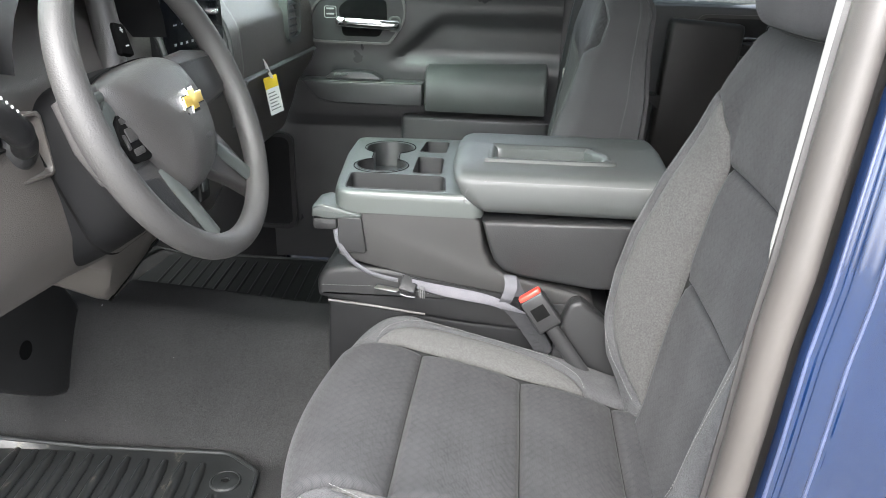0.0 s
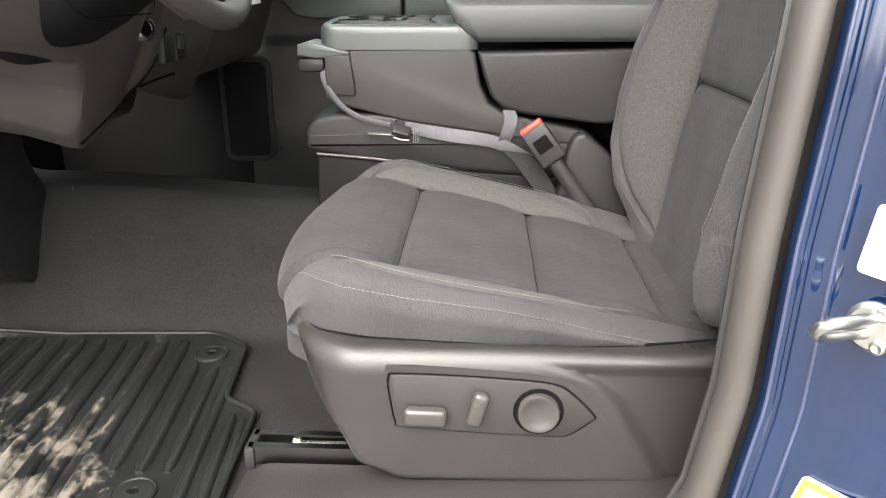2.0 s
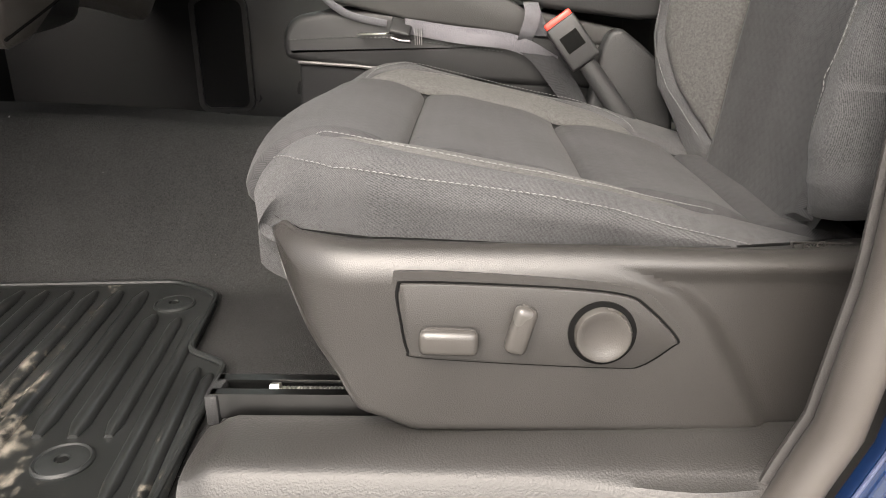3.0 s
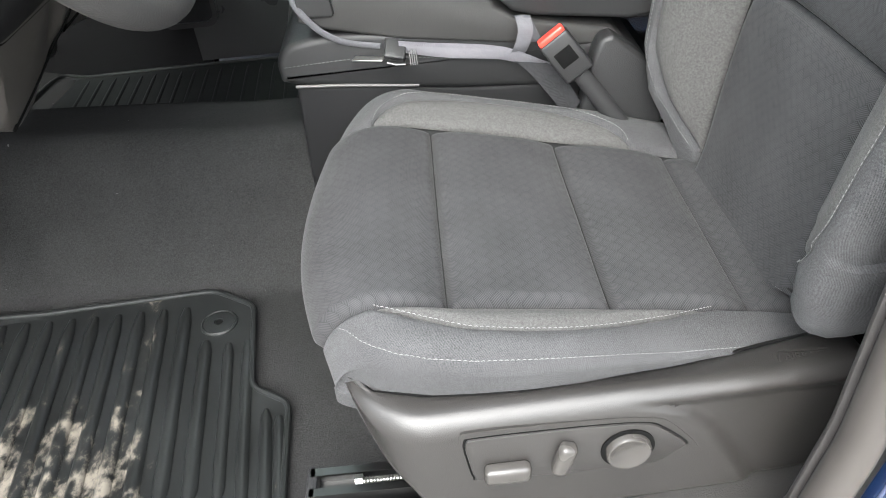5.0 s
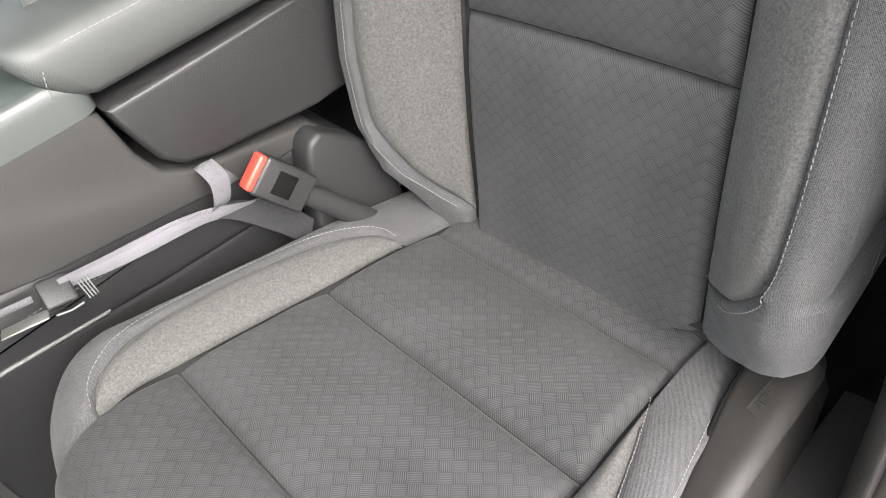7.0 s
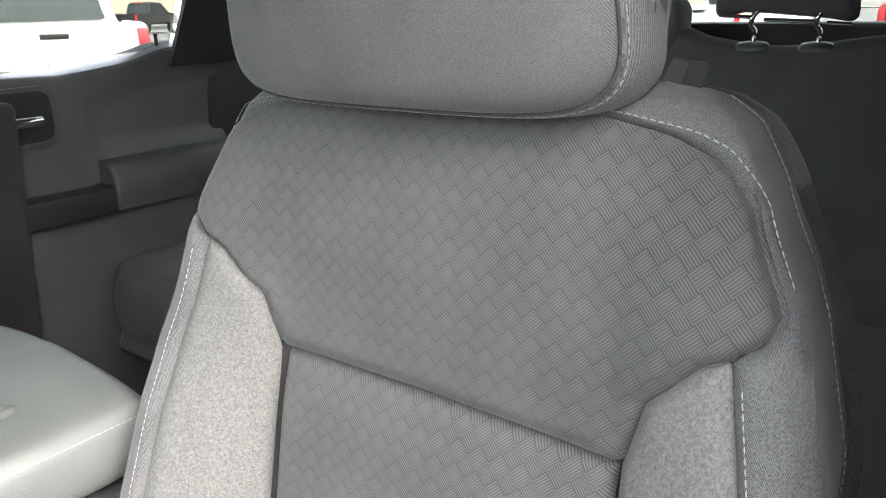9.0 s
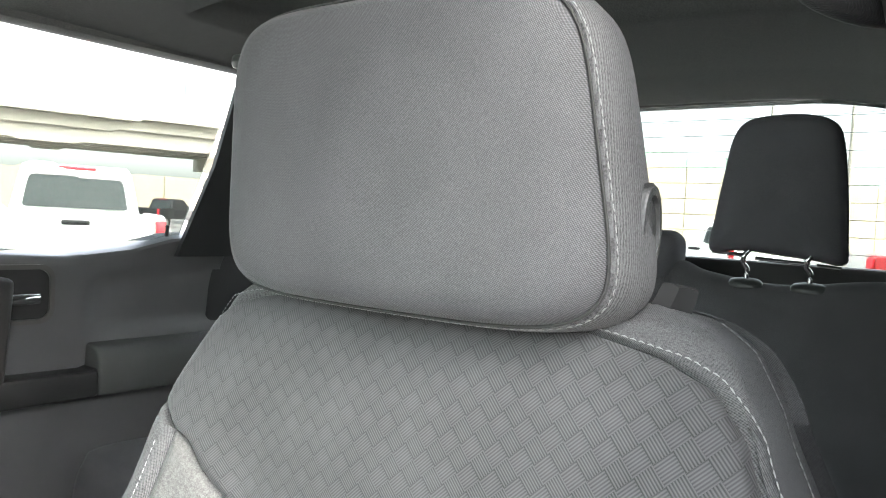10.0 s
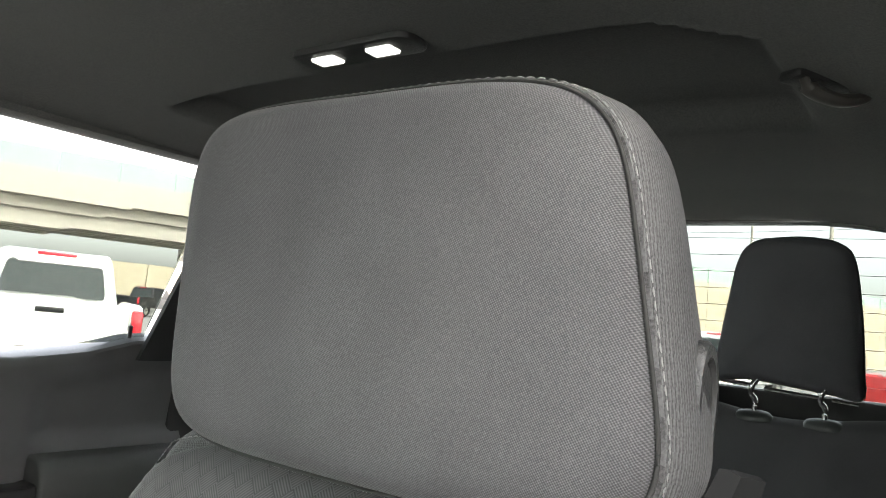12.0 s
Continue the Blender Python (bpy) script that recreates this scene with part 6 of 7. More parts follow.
def lap_belt():
    b = thing("lap_belt", (0.16, 0.55, 0.37), "grey centre lap belt lying along the seat edge", "seat belt")
    bm = bmesh.new()
    # strap from under the latch along the console's foot
    pts = spline([(-0.040, 0.560, 0.475), (-0.034, 0.549, 0.450), (-0.015, 0.547, 0.422), (0.006, 0.547, 0.404), (0.030, 0.547, 0.393), (0.072, 0.547, 0.384)], 30)
    tube(bm, pts, 0.0055, 8, flat=0.35, up=(0, 1, 0.4))
    part("thin_strap", bm, WEB_D, b, "narrow dark grey strap end")
    bm = bmesh.new()
    pts = spline([(0.098, 0.546, 0.381), (0.14, 0.544, 0.373), (0.18, 0.543, 0.367), (0.215, 0.541, 0.363), (0.245, 0.538, 0.358), (0.272, 0.536, 0.348), (0.292, 0.540, 0.338), (0.31, 0.548, 0.328)], 40)
    rows = []
    for i, p in enumerate(pts):
        k = i / 39
        w = 0.0125 + 0.003 * smooth((k - 0.5) / 0.3)
        lean = radians(62 + 18 * math.sin(k * 5))
        d = np.array((0.10 * math.sin(3 * k), -math.cos(lean), math.sin(lean) * 0.95)) * w
        n = np.array((0, -0.0009, -0.0009))
        rows.append([tuple(p + d), tuple(p + d * 0.5 - n), tuple(p - d * 0.5 - n), tuple(p - d), tuple(p - d * 0.5 + n), tuple(p + d * 0.5 + n)])
    part("webbing", sheet(rows, [[(0.01 * j, 0.006 * i) for j in range(6)] for i in range(40)], closed=True), WEB, b, "pale grey webbing")
    turn = Matrix.Rotation(radians(14), 4, "Y") @ Matrix.Rotation(radians(38), 4, "X")
    bm = bmesh.new()
    rbox(bm, (0.092, 0.543, 0.379), (0.030, 0.030, 0.008), 0.003, turn, 3)
    adj = part("adjuster", bm, PLAST_D, b, "black belt adjuster")
    bm = bmesh.new()
    tube(bm, [(0.079, 0.530, 0.366), (0.092, 0.529, 0.362), (0.105, 0.530, 0.361)], 0.0022, 8)
    part("adjuster_bar", bm, RAIL, adj, "dark steel bar")
    bm = bmesh.new()
    rbox(bm, (0.054, 0.538, 0.371), (0.046, 0.014, 0.0022), 0.001, Matrix.Rotation(radians(-2), 4, "Y") @ Matrix.Rotation(radians(-20), 4, "Z"), 2)
    part("belt_tongue", bm, STEEL, b, "bare steel belt tongue")
    bm = bmesh.new()
    for k in range(4):
        tube(bm, [(0.112 + 0.003 * k, 0.536, 0.356), (0.1115 + 0.003 * k, 0.538, 0.378)], 0.0007, 5)
    part("bar_tack", bm, THREAD, b, "sewn bar tack")
    # the strap turns dark and broad where it dives beside the buckle
    rows = []
    for i, p in enumerate(spline([(0.262, 0.540, 0.353), (0.284, 0.538, 0.338), (0.306, 0.536, 0.316), (0.326, 0.533, 0.290), (0.342, 0.530, 0.262)], 26)):
        k = i / 25
        d = np.array((0.55, -0.15 + 0.2 * k, 0.62)) * (0.012 + 0.008 * smooth(k / 0.6))
        n = np.array((0, -0.0010, -0.0006))
        rows.append([tuple(p + d), tuple(p - n), tuple(p - d), tuple(p + n)])
    part("webbing_tail", sheet(rows, [[(0.01 * j, 0.005 * i) for j in range(4)] for i in range(26)], closed=True), WEB_K, b, "dark woven strap tail")
    # loop near the buckle
    rows = []
    for i, (x, y, z) in enumerate(spline([(0.290, 0.552, 0.365), (0.272, 0.545, 0.405), (0.270, 0.532, 0.410), (0.272, 0.522, 0.395), (0.266, 0.524, 0.372), (0.262, 0.536, 0.358)], 26)):
        rows.append([(x - 0.010, y, z), (x, y - 0.0012, z), (x + 0.011, y, z - 0.001), (x, y + 0.0012, z)])
    part("webbing_loop", sheet(rows, [[(0.01 * j, 0.006 * i) for j in range(4)] for i in range(26)], closed=True), WEB_D, b, "folded dark grey webbing loop")
    return b


lap_belt()


def buckle():
    b = thing("belt_buckle", (0.36, 0.50, 0.28), "black seat-belt buckle with a red release button", "seat belt buckle")
    # axis from the stalk's foot to the red end
    foot, end = Vector((0.392, 0.498, 0.268)), Vector((0.305, 0.512, 0.388))
    w = (end - foot).normalized()
    side = Vector((0, 1, 0)).cross(w).normalized()
    up = w.cross(side).normalized()
    m = Matrix((side, up, w)).transposed()
    bm = bmesh.new()
    rbox(bm, end - w * 0.036, (0.044, 0.022, 0.066), 0.004, m, 3)
    part("housing", bm, PLAST_D, b, "black buckle housing")
    bm = bmesh.new()
    rbox(bm, end - w * 0.0005, (0.040, 0.017, 0.010), 0.003, m, 3)
    part("release_button", bm, RED, b, "bright red release button")
    bm = bmesh.new()
    rbox(bm, end - w * 0.034 - up * 0.0112, (0.026, 0.001, 0.024), 0.0004, m)
    rbox(bm, end - w * 0.034 + up * 0.0112, (0.026, 0.001, 0.024), 0.0004, m)
    part("housing_mark", bm, BLACK, b, "square moulded mark")
    bm = bmesh.new()
    tube(bm, [tuple(foot - w * 0.03), tuple(foot), tuple(end - w * 0.070)], [0.014, 0.0135, 0.0125], 12, flat=0.55, up=tuple(up))
    part("stalk", bm, PLAST_D, b, "black plastic stalk")
    return b


buckle()


# ---------- steering wheel and dash ----------
TILT = radians(22.5)
WHEEL = Matrix.Translation((-0.168, 0.255, 0.748)) @ Matrix(((0, -math.sin(TILT), math.cos(TILT)), (1, 0, 0), (0, math.cos(TILT), math.sin(TILT)))).to_4x4()


def steering_wheel():
    t = thing("steering_wheel", tuple(WHEEL.translation), "grey urethane steering wheel with satin spokes and a gold badge", "steering wheel")

    def P(name, bm, mat, label="", parent=None):
        bmesh.ops.transform(bm, matrix=WHEEL, verts=bm.verts)
        return part(name, bm, mat, parent or t, label)
    R = 0.193
    bm = bmesh.new()
    pts = [(R * math.cos(a), R * math.sin(a), 0) for a in [2 * math.pi * i / 120 for i in range(120)]]
    tube(bm, pts, [0.0168 + 0.0014 * max(0, math.cos(2 * (2 * math.pi * i / 120))) for i in range(120)], 18, True, up=(0, 0, 1))
    P("rim", bm, LEATHER, "grained grey rim")
    # airbag cover
    out = spline([(-0.128, 0.048), (-0.070, 0.060), (0.0, 0.062), (0.045, 0.053), (0.064, 0.040), (0.077, 0.012), (0.084, -0.020), (0.070, -0.060), (0.042, -0.087), (0.0, -0.103), (-0.050, -0.108), (-0.074, -0.090), (-0.097, -0.052), (-0.116, -0.016), (-0.130, 0.018)], 105, True)
    oc = np.array((-0.018, -0.020))
    at = lambda k, w: [(*(oc + (p - oc) * k), w) for p in out]  # noqa: E731
    hub = P("airbag_cover", sheet([at(k, w) for k, w in ((0.97, -0.050), (1.0, -0.020), (0.992, -0.010), (0.965, -0.003), (0.90, 0.004), (0.72, 0.012), (0.4, 0.018), (0.02, 0.020))], closed=True), HUB, "domed dark grey airbag cover")
    P("cover_gap", sheet([at(1.0, -0.030), at(1.014, -0.014), at(1.022, -0.030)], closed=True), BLACK, "", hub)
    bm = bmesh.new()
    for (u, v, w_, h_) in ((0.015, -0.055, 0.018, 0.007), (0.014, -0.029, 0.006, 0.008)):
        rbox(bm, (u, v, 0.0162), (w_, h_, 0.0012), 0.0004)
    P("moulded_mark", bm, PLAST_D, "moulded lettering as plain bars", hub)
    # badge: a slanted cross as a plain shape
    cross = [(-0.034, -0.009), (-0.011, -0.009), (-0.013, -0.017), (0.009, -0.017), (0.011, -0.009), (0.032, -0.009), (0.036, 0.009), (0.013, 0.009), (0.015, 0.017), (-0.007, 0.017), (-0.009, 0.009), (-0.030, 0.009)]
    bm = bmesh.new()
    prism(bm, [(x * 0.92 + 0.006, y * 0.92 - 0.006) for x, y in cross], "z", 0.013, 0.0215, 0.001)
    bad = P("badge", bm, CHROME, "chrome-edged badge", hub)
    bm = bmesh.new()
    prism(bm, [(x * 0.80 + 0.006, y * 0.72 - 0.006) for x, y in cross], "z", 0.021, 0.0228, 0.0006)
    P("badge_field", bm, GOLD, "gold badge field", bad)
    # left spoke with its switches
    bm = bmesh.new()
    prism(bm, [(-0.186, 0.045), (-0.150, 0.052), (-0.110, 0.050), (-0.100, 0.0), (-0.088, -0.046), (-0.140, -0.056), (-0.178, -0.052), (-0.192, -0.010)], "z", -0.034, -0.010, 0.006, 3)
    sp = P("side_spoke", bm, HUB, "grey side spoke")
    bm = bmesh.new()
    prism(bm, [(-0.133, 0.030), (-0.120, 0.016), (-0.140, 0.004), (-0.146, -0.020), (-0.160, -0.010), (-0.158, 0.014)], "z", -0.016, -0.0055, 0.002)
    P("spoke_trim", bm, PLAST_G, "satin grey spoke trim", sp)
    bm = bmesh.new()
    prism(bm, [tuple(p) for p in rounded([(-0.113, 0.018), (-0.104, 0.001), (-0.094, -0.040), (-0.102, -0.048), (-0.136, -0.045), (-0.142, -0.015), (-0.135, 0.005)], 0.006, 4)], "z", -0.014, -0.0045, 0.0015)
    pad = P("switch_pad", bm, BLACK, "dark switch pad", sp)
    bm = bmesh.new()
    tube(bm, spline([(-0.150, 0.036, -0.010), (-0.122, 0.034, -0.008), (-0.107, 0.022, -0.007), (-0.098, 0.002, -0.008), (-0.087, -0.040, -0.010), (-0.080, -0.062, -0.012)], 24), [0.003] + [0.006] * 22 + [0.004], 10, flat=0.5, up=(0, 0, 1))
    P("pad_frame", bm, PLAST_G, "satin grey frame beside the switch pad", sp)
    for (u, v, w_, h_) in ((-0.121, 0.003, 0.018, 0.007), (-0.120, -0.014, 0.020, 0.016), (-0.120, -0.034, 0.022, 0.008), (-0.104, -0.022, 0.006, 0.018), (-0.136, -0.020, 0.006, 0.018)):
        bm = bmesh.new()
        rbox(bm, (u, v, -0.0042), (w_, h_, 0.003), 0.0014)
        P("switch", bm, HUB, "", pad)
    # right spoke with its plain pad
    bm = bmesh.new()
    prism(bm, [(0.050, 0.056), (0.110, 0.058), (0.180, 0.048), (0.194, 0.020), (0.196, -0.012), (0.150, -0.020), (0.088, -0.026), (0.070, 0.010)], "z", -0.034, -0.008, 0.006, 3)
    sp = P("side_spoke", bm, HUB, "grey side spoke")
    bm = bmesh.new()
    prism(bm, rounded([(0.072, 0.042), (0.176, 0.040), (0.184, -0.006), (0.093, -0.019)], 0.004, 4), "z", -0.012, -0.0055, 0.0012)
    P("spoke_pad", bm, PLAST_D, "plain dark spoke pad", sp)
    # twin lower spokes with satin trim
    bm = bmesh.new()
    prism(bm, [(-0.150, -0.052), (-0.088, -0.044), (-0.060, -0.109), (-0.030, -0.172), (-0.048, -0.184), (-0.092, -0.160), (-0.130, -0.105)], "z", -0.034, -0.012, 0.006, 3)
    sp = P("lower_spoke", bm, HUB, "grey lower spoke")
    bm = bmesh.new()
    prism(bm, rounded([(-0.136, -0.064), (-0.096, -0.072), (-0.080, -0.117), (-0.082, -0.144), (-0.108, -0.116)], 0.006, 4), "z", -0.014, -0.0105, 0.001)
    P("spoke_inset", bm, PLAST_D, "dark spoke inset", sp)
    bm = bmesh.new()
    tube(bm, spline([(-0.082, -0.062, -0.014), (-0.070, -0.100, -0.011), (-0.058, -0.140, -0.008), (-0.050, -0.168, -0.006)], 16), 0.0125, 12, flat=0.55, up=(0, 0, 1))
    P("spoke_trim", bm, PLAST_G, "satin grey spoke trim", sp)
    bm = bmesh.new()
    prism(bm, [(0.022, -0.096), (0.066, -0.076), (0.088, -0.046), (0.120, -0.090), (0.152, -0.140), (0.126, -0.168), (0.090, -0.140), (0.052, -0.116)], "z", -0.034, -0.012, 0.006, 3)
    sp = P("lower_spoke", bm, HUB, "grey lower spoke")
    bm = bmesh.new()
    tube(bm, spline([(0.072, -0.074, -0.014), (0.092, -0.100, -0.011), (0.116, -0.130, -0.008), (0.132, -0.148, -0.006)], 16), 0.0125, 12, flat=0.55, up=(0, 0, 1))
    P("spoke_trim", bm, PLAST_G, "satin grey spoke trim", sp)
    # column cover and lever
    rows = []
    for k, (w, sx, sy, dy) in enumerate(((-0.052, 0.090, 0.080, -0.022), (-0.066, 0.108, 0.094, -0.026), (-0.10, 0.118, 0.104, -0.032), (-0.15, 0.122, 0.108, -0.038), (-0.24, 0.125, 0.110, -0.044))):
        rows.append([(sx * math.copysign(abs(math.cos(a)) ** 0.6, math.cos(a)), dy + sy * math.copysign(abs(math.sin(a)) ** 0.6, math.sin(a)), w) for a in [2 * math.pi * i / 48 for i in range(48)]])
    bm = sheet(rows, closed=True, flip=True)
    bm.verts.ensure_lookup_table()
    bm.faces.new([bm.verts[i] for i in range(48)])
    col = P("column_cover", bm, HOOD, "dark moulded column cover")
    bm = bmesh.new()
    rows = [[(x, y, -0.118) for x, y in rrect(-0.1225, 0.1225, -0.142, 0.074, 0.045, 12)], [(x, y, -0.1205) for x, y in rrect(-0.1235, 0.1235, -0.143, 0.075, 0.045, 12)]]
    P("cover_joint", sheet(rows, closed=True), BLACK, "", col)
    # stalk on the left
    local = WHEEL.inverted() @ Matrix.Translation((-0.282, 0.098, 0.718)) @ Matrix.Rotation(radians(-9), 4, "Z") @ Matrix.Rotation(radians(-8), 4, "Y")
    rows = []
    for k, (d, hw) in enumerate(((-0.03, 0.043), (0.004, 0.042), (0.006, 0.040), (0.006, 0.037), (-0.004, 0.033), (-0.005, 0.001))):
        rows.append([tuple(local @ Vector((d, y, z))) for y, z in rrect(-hw * 1.05, hw * 1.05, -hw * 0.9, hw * 0.9, 0.2 * hw, 6)])
    P("stalk_bezel", sheet(rows, closed=True), DASH, "square stalk bezel", col)
    bm = bmesh.new()
    tube(bm, [tuple(local @ Vector(p)) for p in spline([(-0.005, 0.005, 0.0), (0.016, -0.002, 0.006), (0.034, -0.022, 0.022), (0.050, -0.055, 0.045), (0.062, -0.090, 0.066)], 20)], [0.024, 0.023, 0.021] + [0.0135] * 7 + [0.016] * 8 + [0.016, 0.013], 16)
    st = P("signal_stalk", bm, PLAST_D, "black turn signal stalk", col)
    bm = bmesh.new()
    for k in range(4):
        c = local @ Vector((0.070 + 0.003 * k, -0.052 - 0.008 * k, 0.050 + 0.0055 * k))
        rbox(bm, c, (0.002, 0.003, 0.0014), 0.0004)
    P("stalk_marks", bm, WHITE, "white stalk symbols as plain bars", st)
    # shift lever on the right with its rocker
    bm = bmesh.new()
    tube(bm, spline([(0.065, 0.0, -0.14), (0.085, 0.040, -0.12), (0.103, 0.090, -0.105), (0.122, 0.16, -0.095), (0.140, 0.24, -0.085), (0.15, 0.30, -0.08)], 24), [0.014] * 6 + [0.019] * 18, 14)
    lv = P("shift_lever", bm, PLAST, "satin grey column shift lever", col)
    bm = bmesh.new()
    rbox(bm, (0.108, 0.100, -0.086), (0.028, 0.046, 0.012), 0.004, Matrix.Rotation(radians(-14), 4, "Z"))
    rk = P("shift_rocker", bm, BLACK, "black rocker with plus and minus", lv)
    bm = bmesh.new()
    for (dx, dy, a, b) in ((0.0, 0.012, 0.008, 0.002), (0.0, 0.012, 0.002, 0.008), (0.0, -0.010, 0.008, 0.002)):
        rbox(bm, (0.108 + dx + dy * 0.2, 0.100 + dy, -0.0795), (a, b, 0.0008), 0.0002)
    P("rocker_signs", bm, WHITE, "white plus and minus signs", rk)
    return t


steering_wheel()


def dash_x(y, z):
    """Rearmost face of the dash at height z, for each place across the cab."""
    base = interp(z, [(0.28, -0.52), (0.33, -0.42), (0.42, -0.375), (0.52, -0.335), (0.60, -0.312), (0.70, -0.305), (0.78, -0.310), (0.84, -0.345), (0.88, -0.43)])
    knee = 0.050 * smooth((0.56 - y) / 0.14) * math.exp(-((z - 0.60) / 0.13) ** 2)
    stack = 0.020 * smooth((y - 0.52) / 0.04) * smooth((0.88 - y) / 0.05) * smooth((z - 0.40) / 0.1)
    pas = -0.040 * smooth((y - 0.86) / 0.08) * smooth((0.66 - z) / 0.1)
    return base + knee + stack + pas


def dashboard():
    d = thing("dashboard", (-0.45, CAB_Y, 0.3), "dark grey moulded dashboard across the cab", "dashboard", kind="structure")
    zs = list(np.linspace(0.31, 0.88, 50))
    ys = list(np.linspace(-0.06, 2 * CAB_Y + 0.06, 180))

    def low(y):
        return interp(y, [(-0.1, 0.55), (0.15, 0.525), (0.28, 0.50), (0.34, 0.455), (0.39, 0.385), (0.44, 0.352), (0.485, 0.362), (0.52, 0.41), (0.56, 0.44), (0.62, 0.42), (0.86, 0.37), (0.93, 0.40), (1.5, 0.42)])
    rows = []
    for k in range(60):
        t = k / 59
        row = []
        for y in ys:
            b = low(y)
            if t < 0.14:
                a = 1 - t / 0.14
                row.append((dash_x(y, b + 0.01) - 0.30 * a ** 1.3 - 0.004, y, b + 0.01 - 0.012 * math.sin(math.pi * min(1, a * 3)) * 0.5 + 0.05 * a))
            elif t < 0.82:
                z = b + 0.01 + (0.865 - b - 0.01) * (t - 0.14) / 0.68
                row.append((dash_x(y, z), y, z))
            else:
                a = (t - 0.82) / 0.18
                row.append((dash_x(y, 0.865) - 0.42 * a, y, 0.865 + 0.012 * math.sin(a * math.pi)))
        rows.append(row)
    part("dash_skin", sheet(rows, flip=True), DASH, d, "grained dark grey dash moulding")
    # lower panel that hangs in front of the tunnel
    rows = []
    for k in range(24):
        q = k / 23
        row = []
        for i in range(40):
            y = 0.47 + 0.205 * i / 39
            bottom = interp(y, [(0.47, 0.40), (0.55, 0.375), (0.675, 0.36)])
            z = bottom + (0.56 - bottom) * q
            side = 1 - smooth((y - 0.47) / 0.05) + 0.4 * smooth((y - 0.62) / 0.05)
            roll = (1 - min(1.0, q / 0.16)) ** 2
            row.append((-0.415 + 0.075 * q - 0.10 * roll - 0.09 * side, y, z))
        rows.append(row)
    part("lower_panel", sheet(rows, flip=True), PLAST_D, d, "grey lower dash panel")
    # joints of the lower panel
    bm = bmesh.new()
    for pts in ([(0.415, 0.375), (0.44, 0.388), (0.478, 0.405), (0.53, 0.43), (0.565, 0.47), (0.585, 0.54)], [(0.56, 0.445), (0.62, 0.45), (0.70, 0.452)]):
        line = [(dash_x(y, z) + 0.0005, y, z) for y, z in spline(pts, 30)]
        tube(bm, line, 0.0022, 6)
    part("panel_joint", bm, BLACK, d)
    # start button
    c = Vector((dash_x(0.472, 0.545) + 0.002, 0.472, 0.545))
    ax = Vector((0.85, -0.35, 0.25))
    bm = lathe(bmesh.new(), [(0.020, -0.01), (0.020, 0.004), (0.0185, 0.007), (0.0150, 0.007), (0.0140, 0.003)], c, ax, 32)
    btn = part("starter_ring", bm, CHROME, d, "chrome ring of the start button")
    bm = lathe(bmesh.new(), [(0.0138, -0.004), (0.0138, 0.0025), (0.012, 0.0035), (0.0, 0.0035)], c, ax, 28)
    part("starter_button", bm, BLACK, btn, "black start button")
    bm = lathe(bmesh.new(), [(0.0030, 0.0036), (0.0030, 0.0042), (0.0, 0.0042)], c + Vector((0, 0, -0.006)), ax, 12)
    part("starter_lamp", bm, lamp_mat("green_lamp", (0.05, 0.8, 0.15), 2.0), btn, "small green lamp")
    # centre stack: screen, trim strips, switches and pocket
    bm = bmesh.new()
    rbox(bm, (-0.292, 0.605, 0.845), (0.02, 0.26, 0.175), 0.008)
    scr = part("screen_frame", bm, PLAST_D, d, "dark screen frame")
    bm = bmesh.new()
    rbox(bm, (-0.2815, 0.605, 0.845), (0.004, 0.24, 0.155), 0.002)
    sc = part("screen", bm, SCREEN, scr, "dark glossy screen")
    bm = bmesh.new()
    for k in range(6):
        rbox(bm, (-0.2793, 0.520 + 0.022 * k, 0.782), (0.0006, 0.008, 0.004), 0.0002)
    for k in range(4):
        rbox(bm, (-0.2793, 0.525 + 0.03 * k, 0.812), (0.0006, 0.012, 0.002), 0.0002)
    part("screen_symbols", bm, INK, sc, "dim symbols as plain bars")
    for y in (0.478, 0.745):
        bm = bmesh.new()
        tube(bm, [(dash_x(0.62, z) + 0.012, y, z) for z in np.linspace(0.60, 0.90, 12)], 0.005, 8)
        part("trim_strip", bm, PLAST_G, d, "satin grey trim strip")
    for y in (0.585, 0.66, 0.735):
        bm = bmesh.new()
        rbox(bm, (dash_x(0.66, 0.69) + 0.006, y, 0.69), (0.02, 0.05, 0.035), 0.006)
        part("climate_switch", bm, PLAST_D, d, "dark climate switch")
    for k in range(2):
        bm = bmesh.new()
        rbox(bm, (dash_x(0.62, 0.50) + 0.004, 0.595 + 0.055 * k, 0.505), (0.018, 0.045, 0.05), 0.005)
        part("lower_switch", bm, PLAST_D, d, "dark lower switch")
    bm = bmesh.new()
    rbox(bm, (dash_x(0.62, 0.50) + 0.015, 0.640, 0.512), (0.006, 0.022, 0.022), 0.003)
    part("brake_switch", bm, PLAST_G, d, "grey square switch")
    # passenger vents
    for y, w in ((1.25, 0.12),):
        x = dash_x(y, 0.76)
        bm = bmesh.new()
        ring(bm, rrect(y - w / 2, y + w / 2, 0.705, 0.835, 0.03, 7), rrect(y - w / 2 + 0.012, y + w / 2 - 0.012, 0.717, 0.823, 0.022, 7), "x", x - 0.01, x + 0.012)
        v = part("vent_frame", bm, PLAST_G, d, "satin vent frame")
        for k in range(6):
            bm = bmesh.new()
            rbox(bm, (x - 0.004, y, 0.728 + 0.017 * k), (0.02, w - 0.026, 0.003), 0.001, Matrix.Rotation(radians(20), 4, "Y"))
            part("vent_slat", bm, PLAST_D, v)
    bm = bmesh.new()
    tube(bm, [(dash_x(y, 0.665) + 0.004, y, 0.665) for y in np.linspace(0.86, 1.44, 30)], 0.008, 8, flat=0.6)
